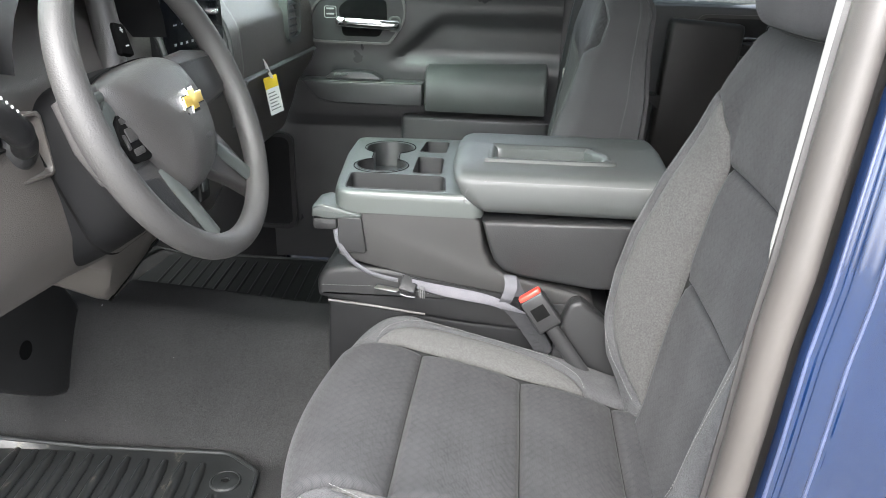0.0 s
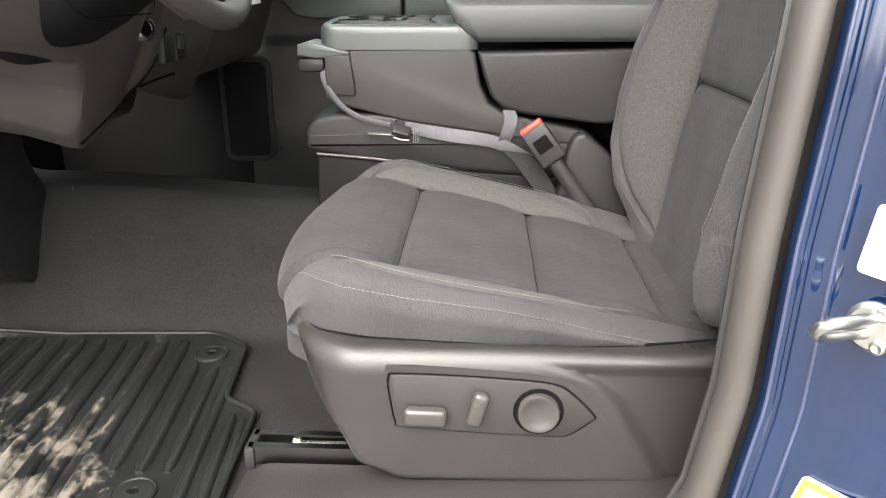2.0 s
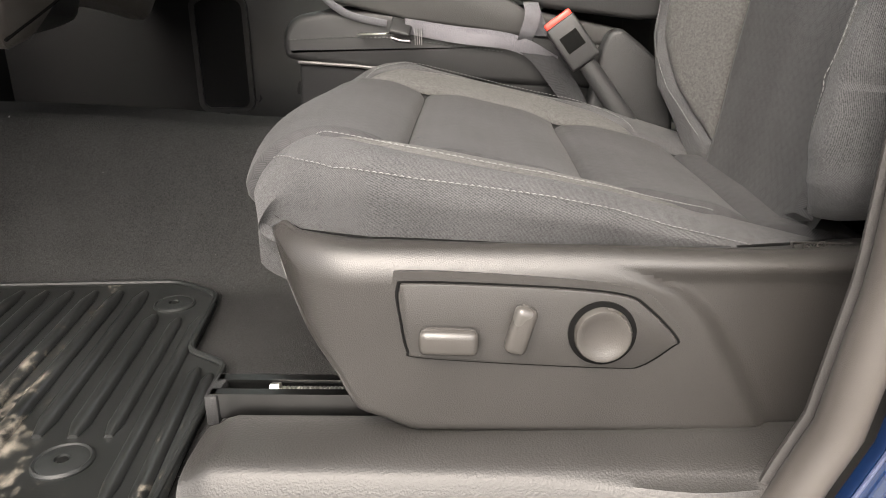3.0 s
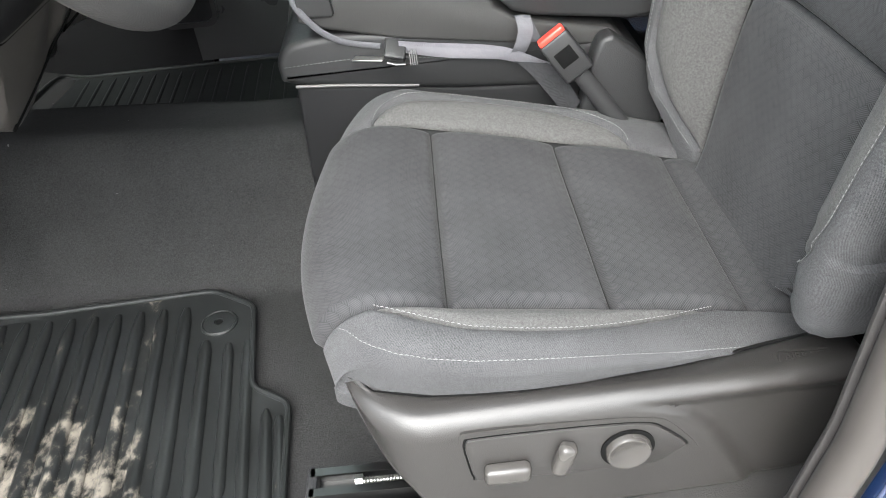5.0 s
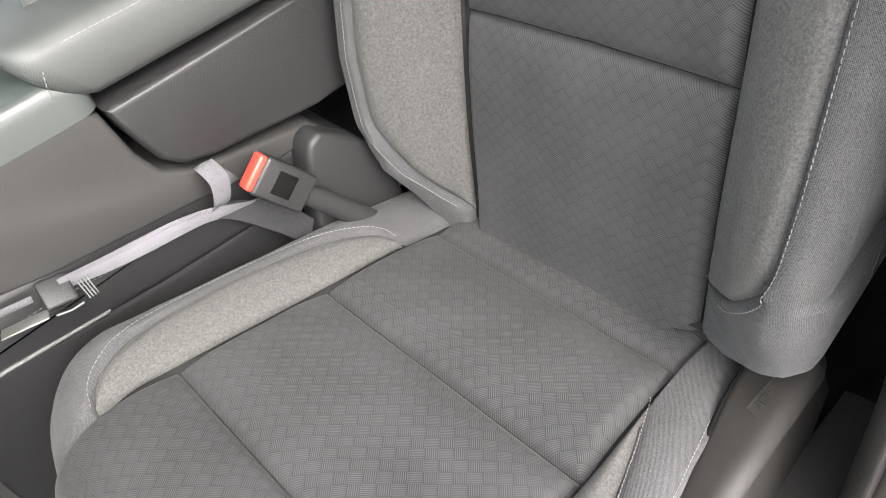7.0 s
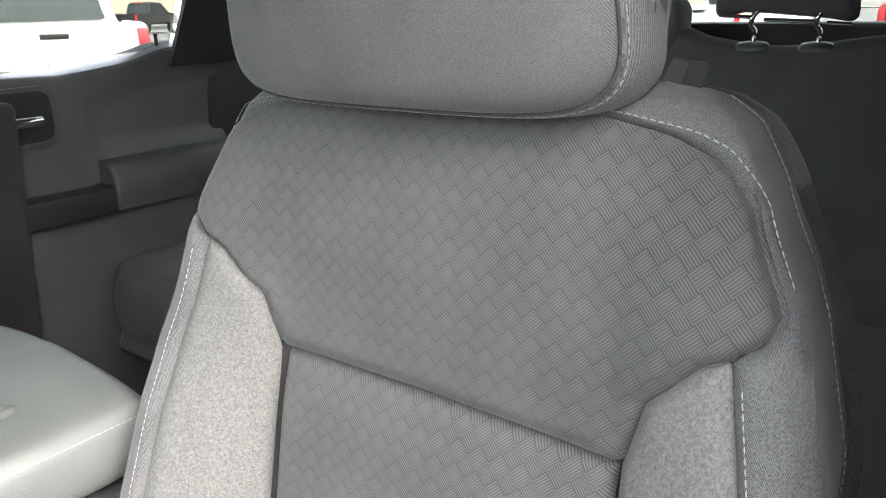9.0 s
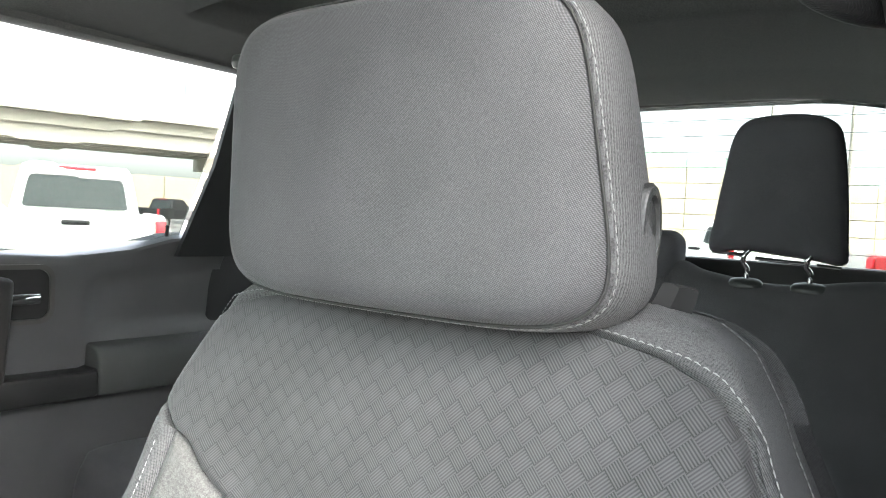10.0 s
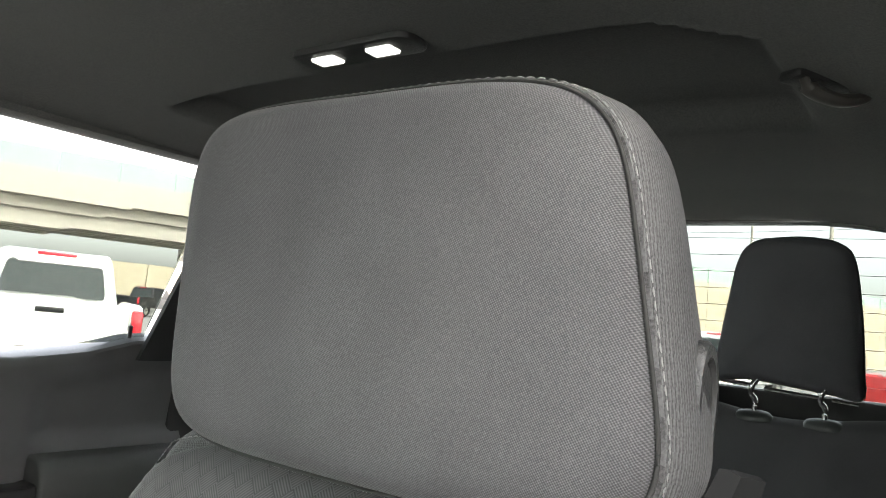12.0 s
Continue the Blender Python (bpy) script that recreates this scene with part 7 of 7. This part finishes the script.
    part("dash_ledge", bm, PLAST_G, d, "satin ledge")
    # instrument hood
    rows = []
    for k in range(16):
        a = math.pi * k / 15
        rows.append([(x, 0.287 + (0.185 - 0.01 * i) * math.cos(a), 0.80 + (0.14 - 0.008 * i) * math.sin(a)) for i, x in enumerate((-0.27, -0.30, -0.40, -0.46))])
    part("gauge_hood", sheet(rows), HOOD, d, "dark gauge hood")
    bm = bmesh.new()
    prism(bm, rrect(0.12, 0.455, 0.735, 0.915, 0.05, 6), "x", -0.40, -0.39)
    g = part("gauge_cluster", bm, SCREEN, d, "dark gauge cluster")
    for y in (0.205, 0.37):
        bm = lathe(bmesh.new(), [(0.062, 0.0), (0.062, 0.004), (0.058, 0.006), (0.056, 0.0)], (-0.39, y, 0.825), (1, 0, 0), 36)
        part("gauge_ring", bm, PLAST_G, g)
    # side vent at the door end
    bm = bmesh.new()
    rbox(bm, (-0.310, 0.020, 0.785), (0.05, 0.15, 0.19), 0.02, None, 4)
    v = part("side_vent", bm, HOOD, d, "black side vent housing")
    for k in range(5):
        bm = bmesh.new()
        rbox(bm, (-0.286, 0.020, 0.725 + 0.028 * k), (0.012, 0.12, 0.004), 0.001, Matrix.Rotation(radians(20), 4, "Y"))
        part("vent_slat", bm, HOOD, v)
    # tunnel bracket below the dash
    bm = bmesh.new()
    prism(bm, [tuple(p) for p in spline([(0.28, 0.50), (0.28, 0.27), (0.395, 0.188), (0.534, 0.094), (0.63, 0.072), (0.655, 0.10), (0.662, 0.146), (0.64, 0.25), (0.60, 0.33), (0.58, 0.50)], 60, True)], "x", -0.70, -0.60, 0.012, 3)
    br = part("tunnel_bracket", bm, PLAST_D, d, "dark bracket under the dash")
    bm = lathe(bmesh.new(), [(0.0, 0.0), (0.018, 0.0), (0.018, 0.002), (0.0, 0.002)], (-0.601, 0.462, 0.238), (1, 0, 0), 20)
    part("bracket_hole", bm, BLACK, br, "round dark hole")
    return d


dashboard()


def hang_tag():
    t = thing("hang_tag", (-0.36, 1.10, 0.56), "white and yellow paper tag hanging from the dash", "paper tag")
    m = pose(-0.295, 1.035, 0.622, 82, -4, 74)
    bm = bmesh.new()
    prism(bm, rrect(-0.026, 0.026, -0.055, 0.03, 0.002), "z", -0.0004, 0.0004)
    bmesh.ops.transform(bm, matrix=m, verts=bm.verts)
    c = part("card", bm, WHITE, t, "white paper card")
    bm = bmesh.new()
    prism(bm, rrect(-0.026, 0.026, 0.004, 0.03, 0.001), "z", -0.0007, 0.0007)
    bmesh.ops.transform(bm, matrix=m, verts=bm.verts)
    part("yellow_band", bm, YELLOW, c, "yellow printed band")
    bm = bmesh.new()
    for k in range(6):
        prism(bm, rrect(-0.020, 0.018 - 0.005 * (k % 3), -0.045 + 0.0075 * k, -0.0425 + 0.0075 * k, 0.0005), "z", -0.0007, 0.0007)
    bmesh.ops.transform(bm, matrix=m, verts=bm.verts)
    part("print_bars", bm, INK, c, "grey print as plain bars")
    bm = bmesh.new()
    tube(bm, spline([(-0.295, 1.035, 0.648), (-0.300, 1.026, 0.668), (-0.306, 1.018, 0.690), (-0.318, 1.01, 0.700)], 14), 0.006, 8, flat=0.2)
    part("paper_loop", bm, WHITE, t)
    return t


hang_tag()


# ---------- rear bench and ceiling fittings ----------
def rear_bench():
    b = thing("rear_bench", (1.4, CAB_Y, 0.0), "dark grey cloth rear bench seat", "car seat")

    def top(y):
        # the crown dips between the head restraints
        c = 0.838 - 0.010 * math.cos((y - 0.318) * 2 * math.pi / 0.38)
        return c + 0.012 * smooth((y - 0.44) / 0.05) * smooth((0.96 - y) / 0.05)
    rows = []
    ys = np.linspace(-0.03, 2 * CAB_Y + 0.03, 120)
    for k in range(40):
        t = k / 39
        row = []
        for y in ys:
            if t < 0.75:
                z = 0.36 + (top(y) - 0.03 - 0.36) * t / 0.75
                x = 1.555 + 0.075 * (z - 0.36) / 0.46
                x += 0.006 * math.exp(-((z - 0.652) / 0.006) ** 2)
                x += 0.005 * (math.exp(-((y - 0.150) / 0.006) ** 2) + math.exp(-((y - 0.50) / 0.006) ** 2) + math.exp(-((y - 0.90) / 0.006) ** 2) + math.exp(-((y - 1.254) / 0.006) ** 2))
            else:
                a = (t - 0.75) / 0.25 * math.pi * 0.75
                x, z = 1.630 + 0.03 * (1 - math.cos(a)), top(y) - 0.03 + 0.03 * math.sin(a)
            row.append((x, y, z))
        rows.append(row)
    part("bench_back", sheet(rows, [[(p[1], p[2]) for p in r] for r in rows], flip=True), FAB_D, b, "dark cloth bench back")
    bm = bmesh.new()
    rbox(bm, (1.68, CAB_Y, 0.55), (0.05, 1.46, 0.5), 0.01)
    part("back_board", bm, BLACK, b)
    for y0, y1 in ((-0.02, 0.545), (0.555, 1.400)):
        bm = bmesh.new()
        prof = spline([(0.99, 0.24), (0.950, 0.28), (0.940, 0.34), (0.958, 0.405), (1.005, 0.432), (1.25, 0.420), (1.56, 0.38), (1.58, 0.24)], 50, True)
        prism(bm, [tuple(p) for p in prof], "y", y0, y1, 0.03, 5)
        part("bench_cushion", bm, FAB_D, b, "dark cloth bench cushion")
    bm = bmesh.new()
    rbox(bm, (1.32, CAB_Y, 0.10), (0.50, 1.36, 0.2), 0.02)
    part("bench_base", bm, PLAST_D, b)
    return b


FAB_D = fabric("rear_cloth", (0.042, 0.042, 0.045), (0.105, 0.105, 0.110), "twill")
rear_bench()


def rear_restraint():
    h = thing("rear_headrest", (1.65, 0.318, 0.835), "black cloth rear headrest on two chrome posts", "headrest")
    bm = bmesh.new()
    out = spline([(-0.117, 0.0), (-0.112, 0.06), (-0.100, 0.14), (-0.088, 0.205), (-0.066, 0.236), (-0.02, 0.245), (0.03, 0.245), (0.072, 0.234), (0.092, 0.205), (0.104, 0.12), (0.110, 0.03), (0.108, -0.010), (0.06, -0.006), (-0.06, 0.004)], 80, True)
    rows = []
    for k, x in ((0.02, 0.0), (0.6, 0.002), (0.88, 0.008), (0.97, 0.018), (1.0, 0.034), (0.985, 0.052), (0.93, 0.066), (0.6, 0.074), (0.02, 0.075)):
        rows.append([(1.625 + x, 0.318 - (p[0]) * k, 0.882 + 0.118 * (1 - k) + p[1] * k) for p in out])
    part("pad", sheet(rows, [[(p[1], p[2]) for p in r] for r in rows], closed=True), FAB_B, h, "black cloth pad")
    bm = bmesh.new()
    ring_pts = [tuple((1.625 + 0.036, 0.318 - p[0] * 1.004, 0.882 + p[1] * 1.004)) for p in out]
    tube(bm, ring_pts, 0.0022, 6, True)
    part("piping", bm, PLAST_G, h, "pale edge piping")
    for y in (0.365, 0.259):
        bm = bmesh.new()
        tube(bm, spline([(1.648, y, 0.832), (1.648, y, 0.852), (1.644, y + 0.006, 0.862), (1.642, y + 0.004, 0.876), (1.646, y - 0.002, 0.886)], 16), 0.0048, 10)
        part("post", bm, CHROME, h, "chrome post")
        bm = lathe(bmesh.new(), [(0.0, 0.0), (0.030, 0.0), (0.030, 0.005), (0.026, 0.010), (0.012, 0.013), (0.0, 0.013)], (1.645, y, 0.822), (-0.15, 0, 1), 28)
        bmesh.ops.scale(bm, vec=(0.6, 1, 1), space=Matrix.Translation((-1.645, 0, 0)), verts=bm.verts)
        part("post_collar", bm, PLAST_G, h, "grey post collar")
    bm = bmesh.new()
    tube(bm, [(1.652, 0.430, 0.880), (1.652, 0.372, 0.876)], 0.0034, 8)
    tube(bm, [(1.652, 0.352, 0.872), (1.652, 0.270, 0.868)], 0.0034, 8)
    tube(bm, [(1.652, 0.250, 0.866), (1.652, 0.212, 0.864)], 0.0034, 8)
    part("guide_wire", bm, CHROME, h, "chrome guide wire")
    return h


FAB_B = fabric("black_cloth", (0.060, 0.060, 0.066), (0.125, 0.125, 0.136), "twill")
rear_restraint()
bm = bmesh.new()
rbox(bm, (1.665, CAB_Y, 0.865), (0.09, 0.42, 0.10), 0.03, None, 5)
solid("rear_headrest", bm, FAB_B, "low black cloth restraint in the bench's middle", "headrest")


def dome_light():
    d = thing("dome_light", (0.972, 0.685, 1.26), "rear reading lamp with two clear lenses in the headliner", "ceiling lamp")
    z = 1.262
    bm = bmesh.new()
    prism(bm, rrect(0.928, 0.984, 0.590, 0.790, 0.02, 6), "z", z - 0.007, z + 0.01, 0.004)
    part("housing", bm, PLAST_D, d, "dark lamp housing")
    for y in (0.645, 0.738):
        bm = bmesh.new()
        rbox(bm, (0.954, y, z - 0.008), (0.024, 0.040, 0.008), 0.003)
        part("lens", bm, lamp_mat("lamp_lens", (0.95, 0.95, 0.92), 0.12), d, "bright clear lens")
    return d


dome_light()


def coat_hook():
    c = thing("coat_hook", (1.22, 0.185, 1.22), "small grey coat hook on the headliner's edge", "coat hook")
    bm = bmesh.new()
    tube(bm, spline([(1.160, 0.215, 1.238), (1.175, 0.208, 1.224), (1.205, 0.186, 1.219), (1.235, 0.168, 1.228), (1.248, 0.160, 1.240)], 20), [0.006] * 4 + [0.011] * 12 + [0.006] * 4, 10, flat=0.7)
    part("hook", bm, RUBBER, c, "grey curved hook")
    bm = bmesh.new()
    rbox(bm, (1.200, 0.200, 1.240), (0.10, 0.036, 0.014), 0.006, Matrix.Rotation(radians(-35), 4, "Z"))
    part("base", bm, PLAST_D, c)
    return c


coat_hook()
bm = bmesh.new()
rbox(bm, (1.19, 1.24, 1.205), (0.05, 0.03, 0.03), 0.01)
solid("coat_hook", bm, PLAST_G, "small dark coat hook above the rear passenger door", "coat hook")


def shoulder_belt():
    b = thing("shoulder_belt", (0.62, 0.02, 1.0), "black shoulder belt guide on the door pillar", "seat belt")
    m = pose(0.600, 0.034, 1.040, 0, 0, 0) @ Matrix.Rotation(radians(-28), 4, "Z")
    bm = bmesh.new()
    o = spline([(-0.034, -0.030), (-0.038, 0.0), (-0.02, 0.040), (0.02, 0.045), (0.04, 0.01), (0.03, -0.030)], 40, True)
    prism(bm, [tuple(p) for p in o], "y", -0.006, 0.006, 0.004, 3)
    bmesh.ops.transform(bm, matrix=m, verts=bm.verts)
    part("belt_guide", bm, PLAST_D, b, "glossy black belt guide")
    bm = bmesh.new()
    tube(bm, spline([(0.60, 0.030, 1.045), (0.635, 0.000, 0.96), (0.66, -0.022, 0.80), (0.67, -0.032, 0.60), (0.675, -0.034, 0.30), (0.67, -0.034, 0.06)], 30), 0.023, 8, flat=0.06, up=(0.2, 1, 0))
    part("webbing", bm, PLAST_D, b, "black webbing")
    return b


shoulder_belt()


# ---------- outside ----------
ROAD_DIR = Vector((1, -0.31, 0)).normalized()
ROAD_N = Vector((0.31, 1, 0)).normalized()


def road_point(s, off, z):
    """A place along the raised road: s metres along it, off metres behind its near face, z above the ground."""
    p = Vector((22, 54, -0.62)) + ROAD_DIR * s + ROAD_N * off
    return Vector((p.x, p.y, -0.62 + z * 1.16))


def beam(bm, s0, s1, o0, o1, z0, z1, seg=1):
    v = []
    for s in (s0, s1):
        for o, z in ((o0, z0), (o1, z0), (o1, z1), (o0, z1)):
            v.append(bm.verts.new(road_point(s, o, z)))
    for f in ((0, 1, 2, 3), (7, 6, 5, 4), (0, 4, 5, 1), (1, 5, 6, 2), (2, 6, 7, 3), (3, 7, 4, 0)):
        bm.faces.new([v[i] for i in f])
    bmesh.ops.recalc_face_normals(bm, faces=bm.faces)


def overpass():
    o = thing("overpass", tuple(road_point(20, 5, 0)), "concrete road overpass with pale green barriers on round piers", "bridge")
    bm = bmesh.new()
    beam(bm, -60, 40, 0.8, 11, 5.9, 7.2)
    beam(bm, -60, 40, 0.0, 0.8, 6.6, 8.2)
    part("deck", bm, CONCRETE, o, "weathered concrete deck")
    bm = bmesh.new()
    for k in range(5):
        beam(bm, -60, 40, 1.2 + 2.1 * k, 1.9 + 2.1 * k, 4.9, 5.9)
    part("girders", bm, CONCRETE, o)
    for k in range(25):
        bm = bmesh.new()
        beam(bm, -60 + 4 * k, -56.1 + 4 * k, 0.1, 0.25, 8.2, 9.5)
        part("barrier_panel", bm, GREENP, o, smooth=False)
    for s in (-34, -6, 17, 38):
        bm = bmesh.new()
        beam(bm, s - 0.8, s + 0.8, 0.6, 11, 4.0, 4.9)
        part("pier_cap", bm, CONCRETE, o)
        for off in (2.0, 9.0):
            bm = bmesh.new()
            p = road_point(s, off, 0)
            lathe(bm, [(0.62, 0.0), (0.62, 4.1)], p, (0, 0, 1), 20)
            part("pier", bm, CONCRETE, o, "round concrete pier")
    return o


overpass()


def embankment():
    e = thing("retaining_wall", tuple(road_point(120, 5, 0)), "long beige retaining wall with a pale green barrier on top", "wall")
    for k in range(40):
        bm = bmesh.new()
        h = min(8.8, 7.6 + 0.15 * k)
        beam(bm, 40 + 8 * k, 47.9 + 8 * k, 0.0 + 0.03 * (k % 2), 9, 0.0, h)
        part("wall_panel", bm, BEIGE, e, smooth=False)
        bm = bmesh.new()
        beam(bm, 40 + 8 * k, 47.85 + 8 * k, 0.1, 0.3, h, h + 1.5)
        part("barrier_panel", bm, GREENP, e, smooth=False)
    return e


embankment()
far_wall = thing("retaining_wall", tuple(road_point(-20, 34, 0)), "low beige wall far behind the overpass", "wall")
for k in range(16):
    bm = bmesh.new()
    beam(bm, -90 + 10 * k, -80.1 + 10 * k, 34 + 0.03 * (k % 2), 36, 0.0, 4.2)
    part("wall_panel", bm, BEIGE, far_wall, smooth=False)


def light_pole(az, dist, h):
    x, y = dist * math.cos(radians(az)), dist * math.sin(radians(az))
    p = thing("utility_pole", (x, y, -0.62), "tall grey utility pole beside the road", "pole", "utility poles")
    bm = bmesh.new()
    tube(bm, [(x, y, -0.62), (x, y, h * 0.5), (x, y, h)], [0.14, 0.12, 0.09], 12)
    part("mast", bm, CONCRETE, p, "grey mast")
    bm = bmesh.new()
    rbox(bm, (x, y, h - 0.8), (0.12, 2.4, 0.12), 0.02)
    part("cross_arm", bm, CONCRETE, p)
    return p


light_pole(9.4, 48, 13)
light_pole(14.4, 62, 13)
for zz in (9.5, 10.8, 12.0):
    bm = bmesh.new()
    pts = []
    for k in range(41):
        t = k / 40
        pts.append((46 + 30 * (t - 0.5) * 0.6 + 6, -60 + 150 * t, zz - 0.9 * math.sin(math.pi * ((t * 3) % 1))))
    tube(bm, pts, 0.018, 5)
    solid("power_line", bm, INK, "thin overhead power line", "cable", group="power lines")


def pickup(m, paint, label, tail_bars=True):
    """A crew-cab pickup; local x to its right, y forward from the tailgate, z up from the ground."""
    t = thing("pickup_truck", tuple(m.translation), label, "pickup truck", "parked vehicles")

    def P(name, bm, mat, lab="", parent=None, smooth_=True):
        bmesh.ops.transform(bm, matrix=m, verts=bm.verts)
        return part(name, bm, mat, parent or t, lab, smooth_)
    bm = bmesh.new()
    for s in (-1, 1):
        rbox(bm, (s * 0.93, 1.0, 0.95), (0.16, 2.0, 0.72), 0.07, None, 3)
    rbox(bm, (0, 1.0, 0.66), (1.8, 2.0, 0.14), 0.03)
    rbox(bm, (0, 3.6, 0.92), (1.98, 3.4, 0.66), 0.12, None, 4)
    P("body", bm, paint, "painted body and bed sides")
    bm = bmesh.new()
    o = [(0.0, 1.2), (2.05, 1.2), (2.25, 1.86), (2.5, 1.95), (3.9, 1.93), (4.7, 1.26), (5.2, 1.2)]
    prism(bm, [(y, z) for y, z in o[1:]], "x", -0.86, 0.86, 0.08, 3)
    for v in bm.verts:
        v.co.x *= 1 - 0.24 * max(0.0, v.co.z - 1.22)
    P("cab", bm, paint, "painted cab")
    bm = bmesh.new()
    prism(bm, rrect(-0.70, 0.70, 1.30, 1.76, 0.07), "y", 2.04, 2.12)
    for v in bm.verts:
        v.co.y += (v.co.z - 1.25) * 0.30 - 0.03
        v.co.x *= 1 - 0.24 * max(0.0, v.co.z - 1.22)
    P("rear_glass", bm, DARKGLASS, "tinted rear glass")
    bm = bmesh.new()
    rbox(bm, (0, 2.30, 1.895), (0.5, 0.05, 0.05), 0.015)
    P("brake_lamp", bm, TAIL, "red high brake lamp")
    bm = bmesh.new()
    rbox(bm, (0, -0.02, 0.97), (1.70, 0.09, 0.60), 0.03, None, 3)
    tg = P("tailgate", bm, paint, "painted tailgate")
    bm = bmesh.new()
    rbox(bm, (0, -0.075, 1.16), (0.30, 0.02, 0.06), 0.01)
    P("tailgate_handle", bm, PLAST_D, "dark tailgate handle", tg)
    if tail_bars:
        for k in range(9):
            bm = bmesh.new()
            rbox(bm, (-0.64 + 0.16 * k, -0.068, 0.98), (0.10, 0.006, 0.055), 0.002)
            P("name_bar", bm, BARS, "raised lettering as plain bars", tg)
    for s in (-1, 1):
        bm = bmesh.new()
        rbox(bm, (s * 0.945, -0.02, 1.04), (0.13, 0.10, 0.40), 0.03)
        P("tail_lamp", bm, TAIL, "red tail lamp")
        for y in (1.0, 4.6):
            bm = lathe(bmesh.new(), [(0.0, -0.13), (0.36, -0.13), (0.40, -0.09), (0.40, 0.09), (0.36, 0.13), (0.25, 0.12), (0.0, 0.10)], (s * 0.88, y, 0.40), (s, 0, 0), 28)
            w = P("wheel", bm, MAT_B, "black tyre")
            bm = lathe(bmesh.new(), [(0.0, 0.11), (0.23, 0.125), (0.23, 0.135), (0.1, 0.115), (0.0, 0.13)], (s * 0.88, y, 0.40), (s, 0, 0), 18)
            P("rim", bm, STEEL, "", w)
    bm = bmesh.new()
    rbox(bm, (0, -0.12, 0.56), (1.9, 0.16, 0.20), 0.04)
    P("bumper", bm, CHROME, "bright bumper")
    return t


pickup(Matrix.Translation((4.61, 8.73, -0.53)) @ Matrix.Rotation(-math.atan2(0.45, 0.893), 4, "Z"), BODYWHITE, "white pickup truck parked with its tailgate towards the cab")
pickup(Matrix.Translation((27.0, 44.5, -0.62)) @ Matrix.Rotation(radians(-60), 4, "Z"), PLAST_D, "dark pickup truck parked beyond the white one", False)
pickup(Matrix.Translation((16.5, 1.3, -0.62)) @ Matrix.Rotation(radians(-95), 4, "Z"), REDCAR, "red pickup truck parked behind the cab", False)
pickup(Matrix.Translation((19.5, 6.6, -0.62)) @ Matrix.Rotation(radians(-95), 4, "Z"), BODYWHITE, "white pickup truck parked further back", False)


def tree(x, y, h, seed):
    rnd = random.Random(seed)
    t = thing("tree", (x, y, -0.62), "leafy green roadside tree", "tree", "roadside trees")
    bm = bmesh.new()
    tube(bm, [(x, y, -0.62), (x + 0.1, y, h * 0.3), (x, y + 0.1, h * 0.6)], [0.22, 0.16, 0.07], 8)
    for k in range(6):
        a = rnd.uniform(0, 6.3)
        z0 = h * rnd.uniform(0.25, 0.5)
        tube(bm, [(x, y, z0), (x + math.cos(a) * h * 0.15, y + math.sin(a) * h * 0.15, z0 + h * 0.15), (x + math.cos(a) * h * 0.28, y + math.sin(a) * h * 0.28, z0 + h * 0.25)], [0.08, 0.05, 0.02], 6)
    part("trunk", bm, BARK, t, "brown trunk and limbs")
    vs, fs = [], []
    for k in range(1500):
        a, r, zz = rnd.uniform(0, 6.3), rnd.random() ** 0.6, rnd.uniform(-1, 1)
        rad = h * 0.36 * math.sqrt(max(0.05, 1 - zz * zz)) * (0.75 + 0.35 * noise.noise(Vector((math.cos(a) * 2, math.sin(a) * 2, zz * 2 + seed))))
        c = Vector((x + math.cos(a) * r * rad, y + math.sin(a) * r * rad, h * 0.62 + zz * h * 0.33))
        d = Vector((rnd.uniform(-1, 1), rnd.uniform(-1, 1), rnd.uniform(-1, 1))).normalized() * rnd.uniform(0.12, 0.26)
        e = d.orthogonal().normalized() * rnd.uniform(0.08, 0.16)
        i = len(vs)
        vs += [c - d, c + e, c + d, c - e]
        fs.append((i, i + 1, i + 2, i + 3))
    me = bpy.data.meshes.new("crown")
    me.from_pydata(vs, [], fs)
    me.materials.append(LEAF)
    ob = new("crown", me)
    ob.parent = t
    ob.matrix_parent_inverse = Matrix.Translation((-x, -y, 0.62))
    return t


for k, (s, off, h) in enumerate(((-16, 16, 4.6), (-10, 18, 4.0), (-3, 17, 4.4), (5, 19, 3.6), (26, 22, 4.2), (-28, 20, 5.0))):
    p = road_point(s, off, 0)
    tree(p.x, p.y, h, k + 3)
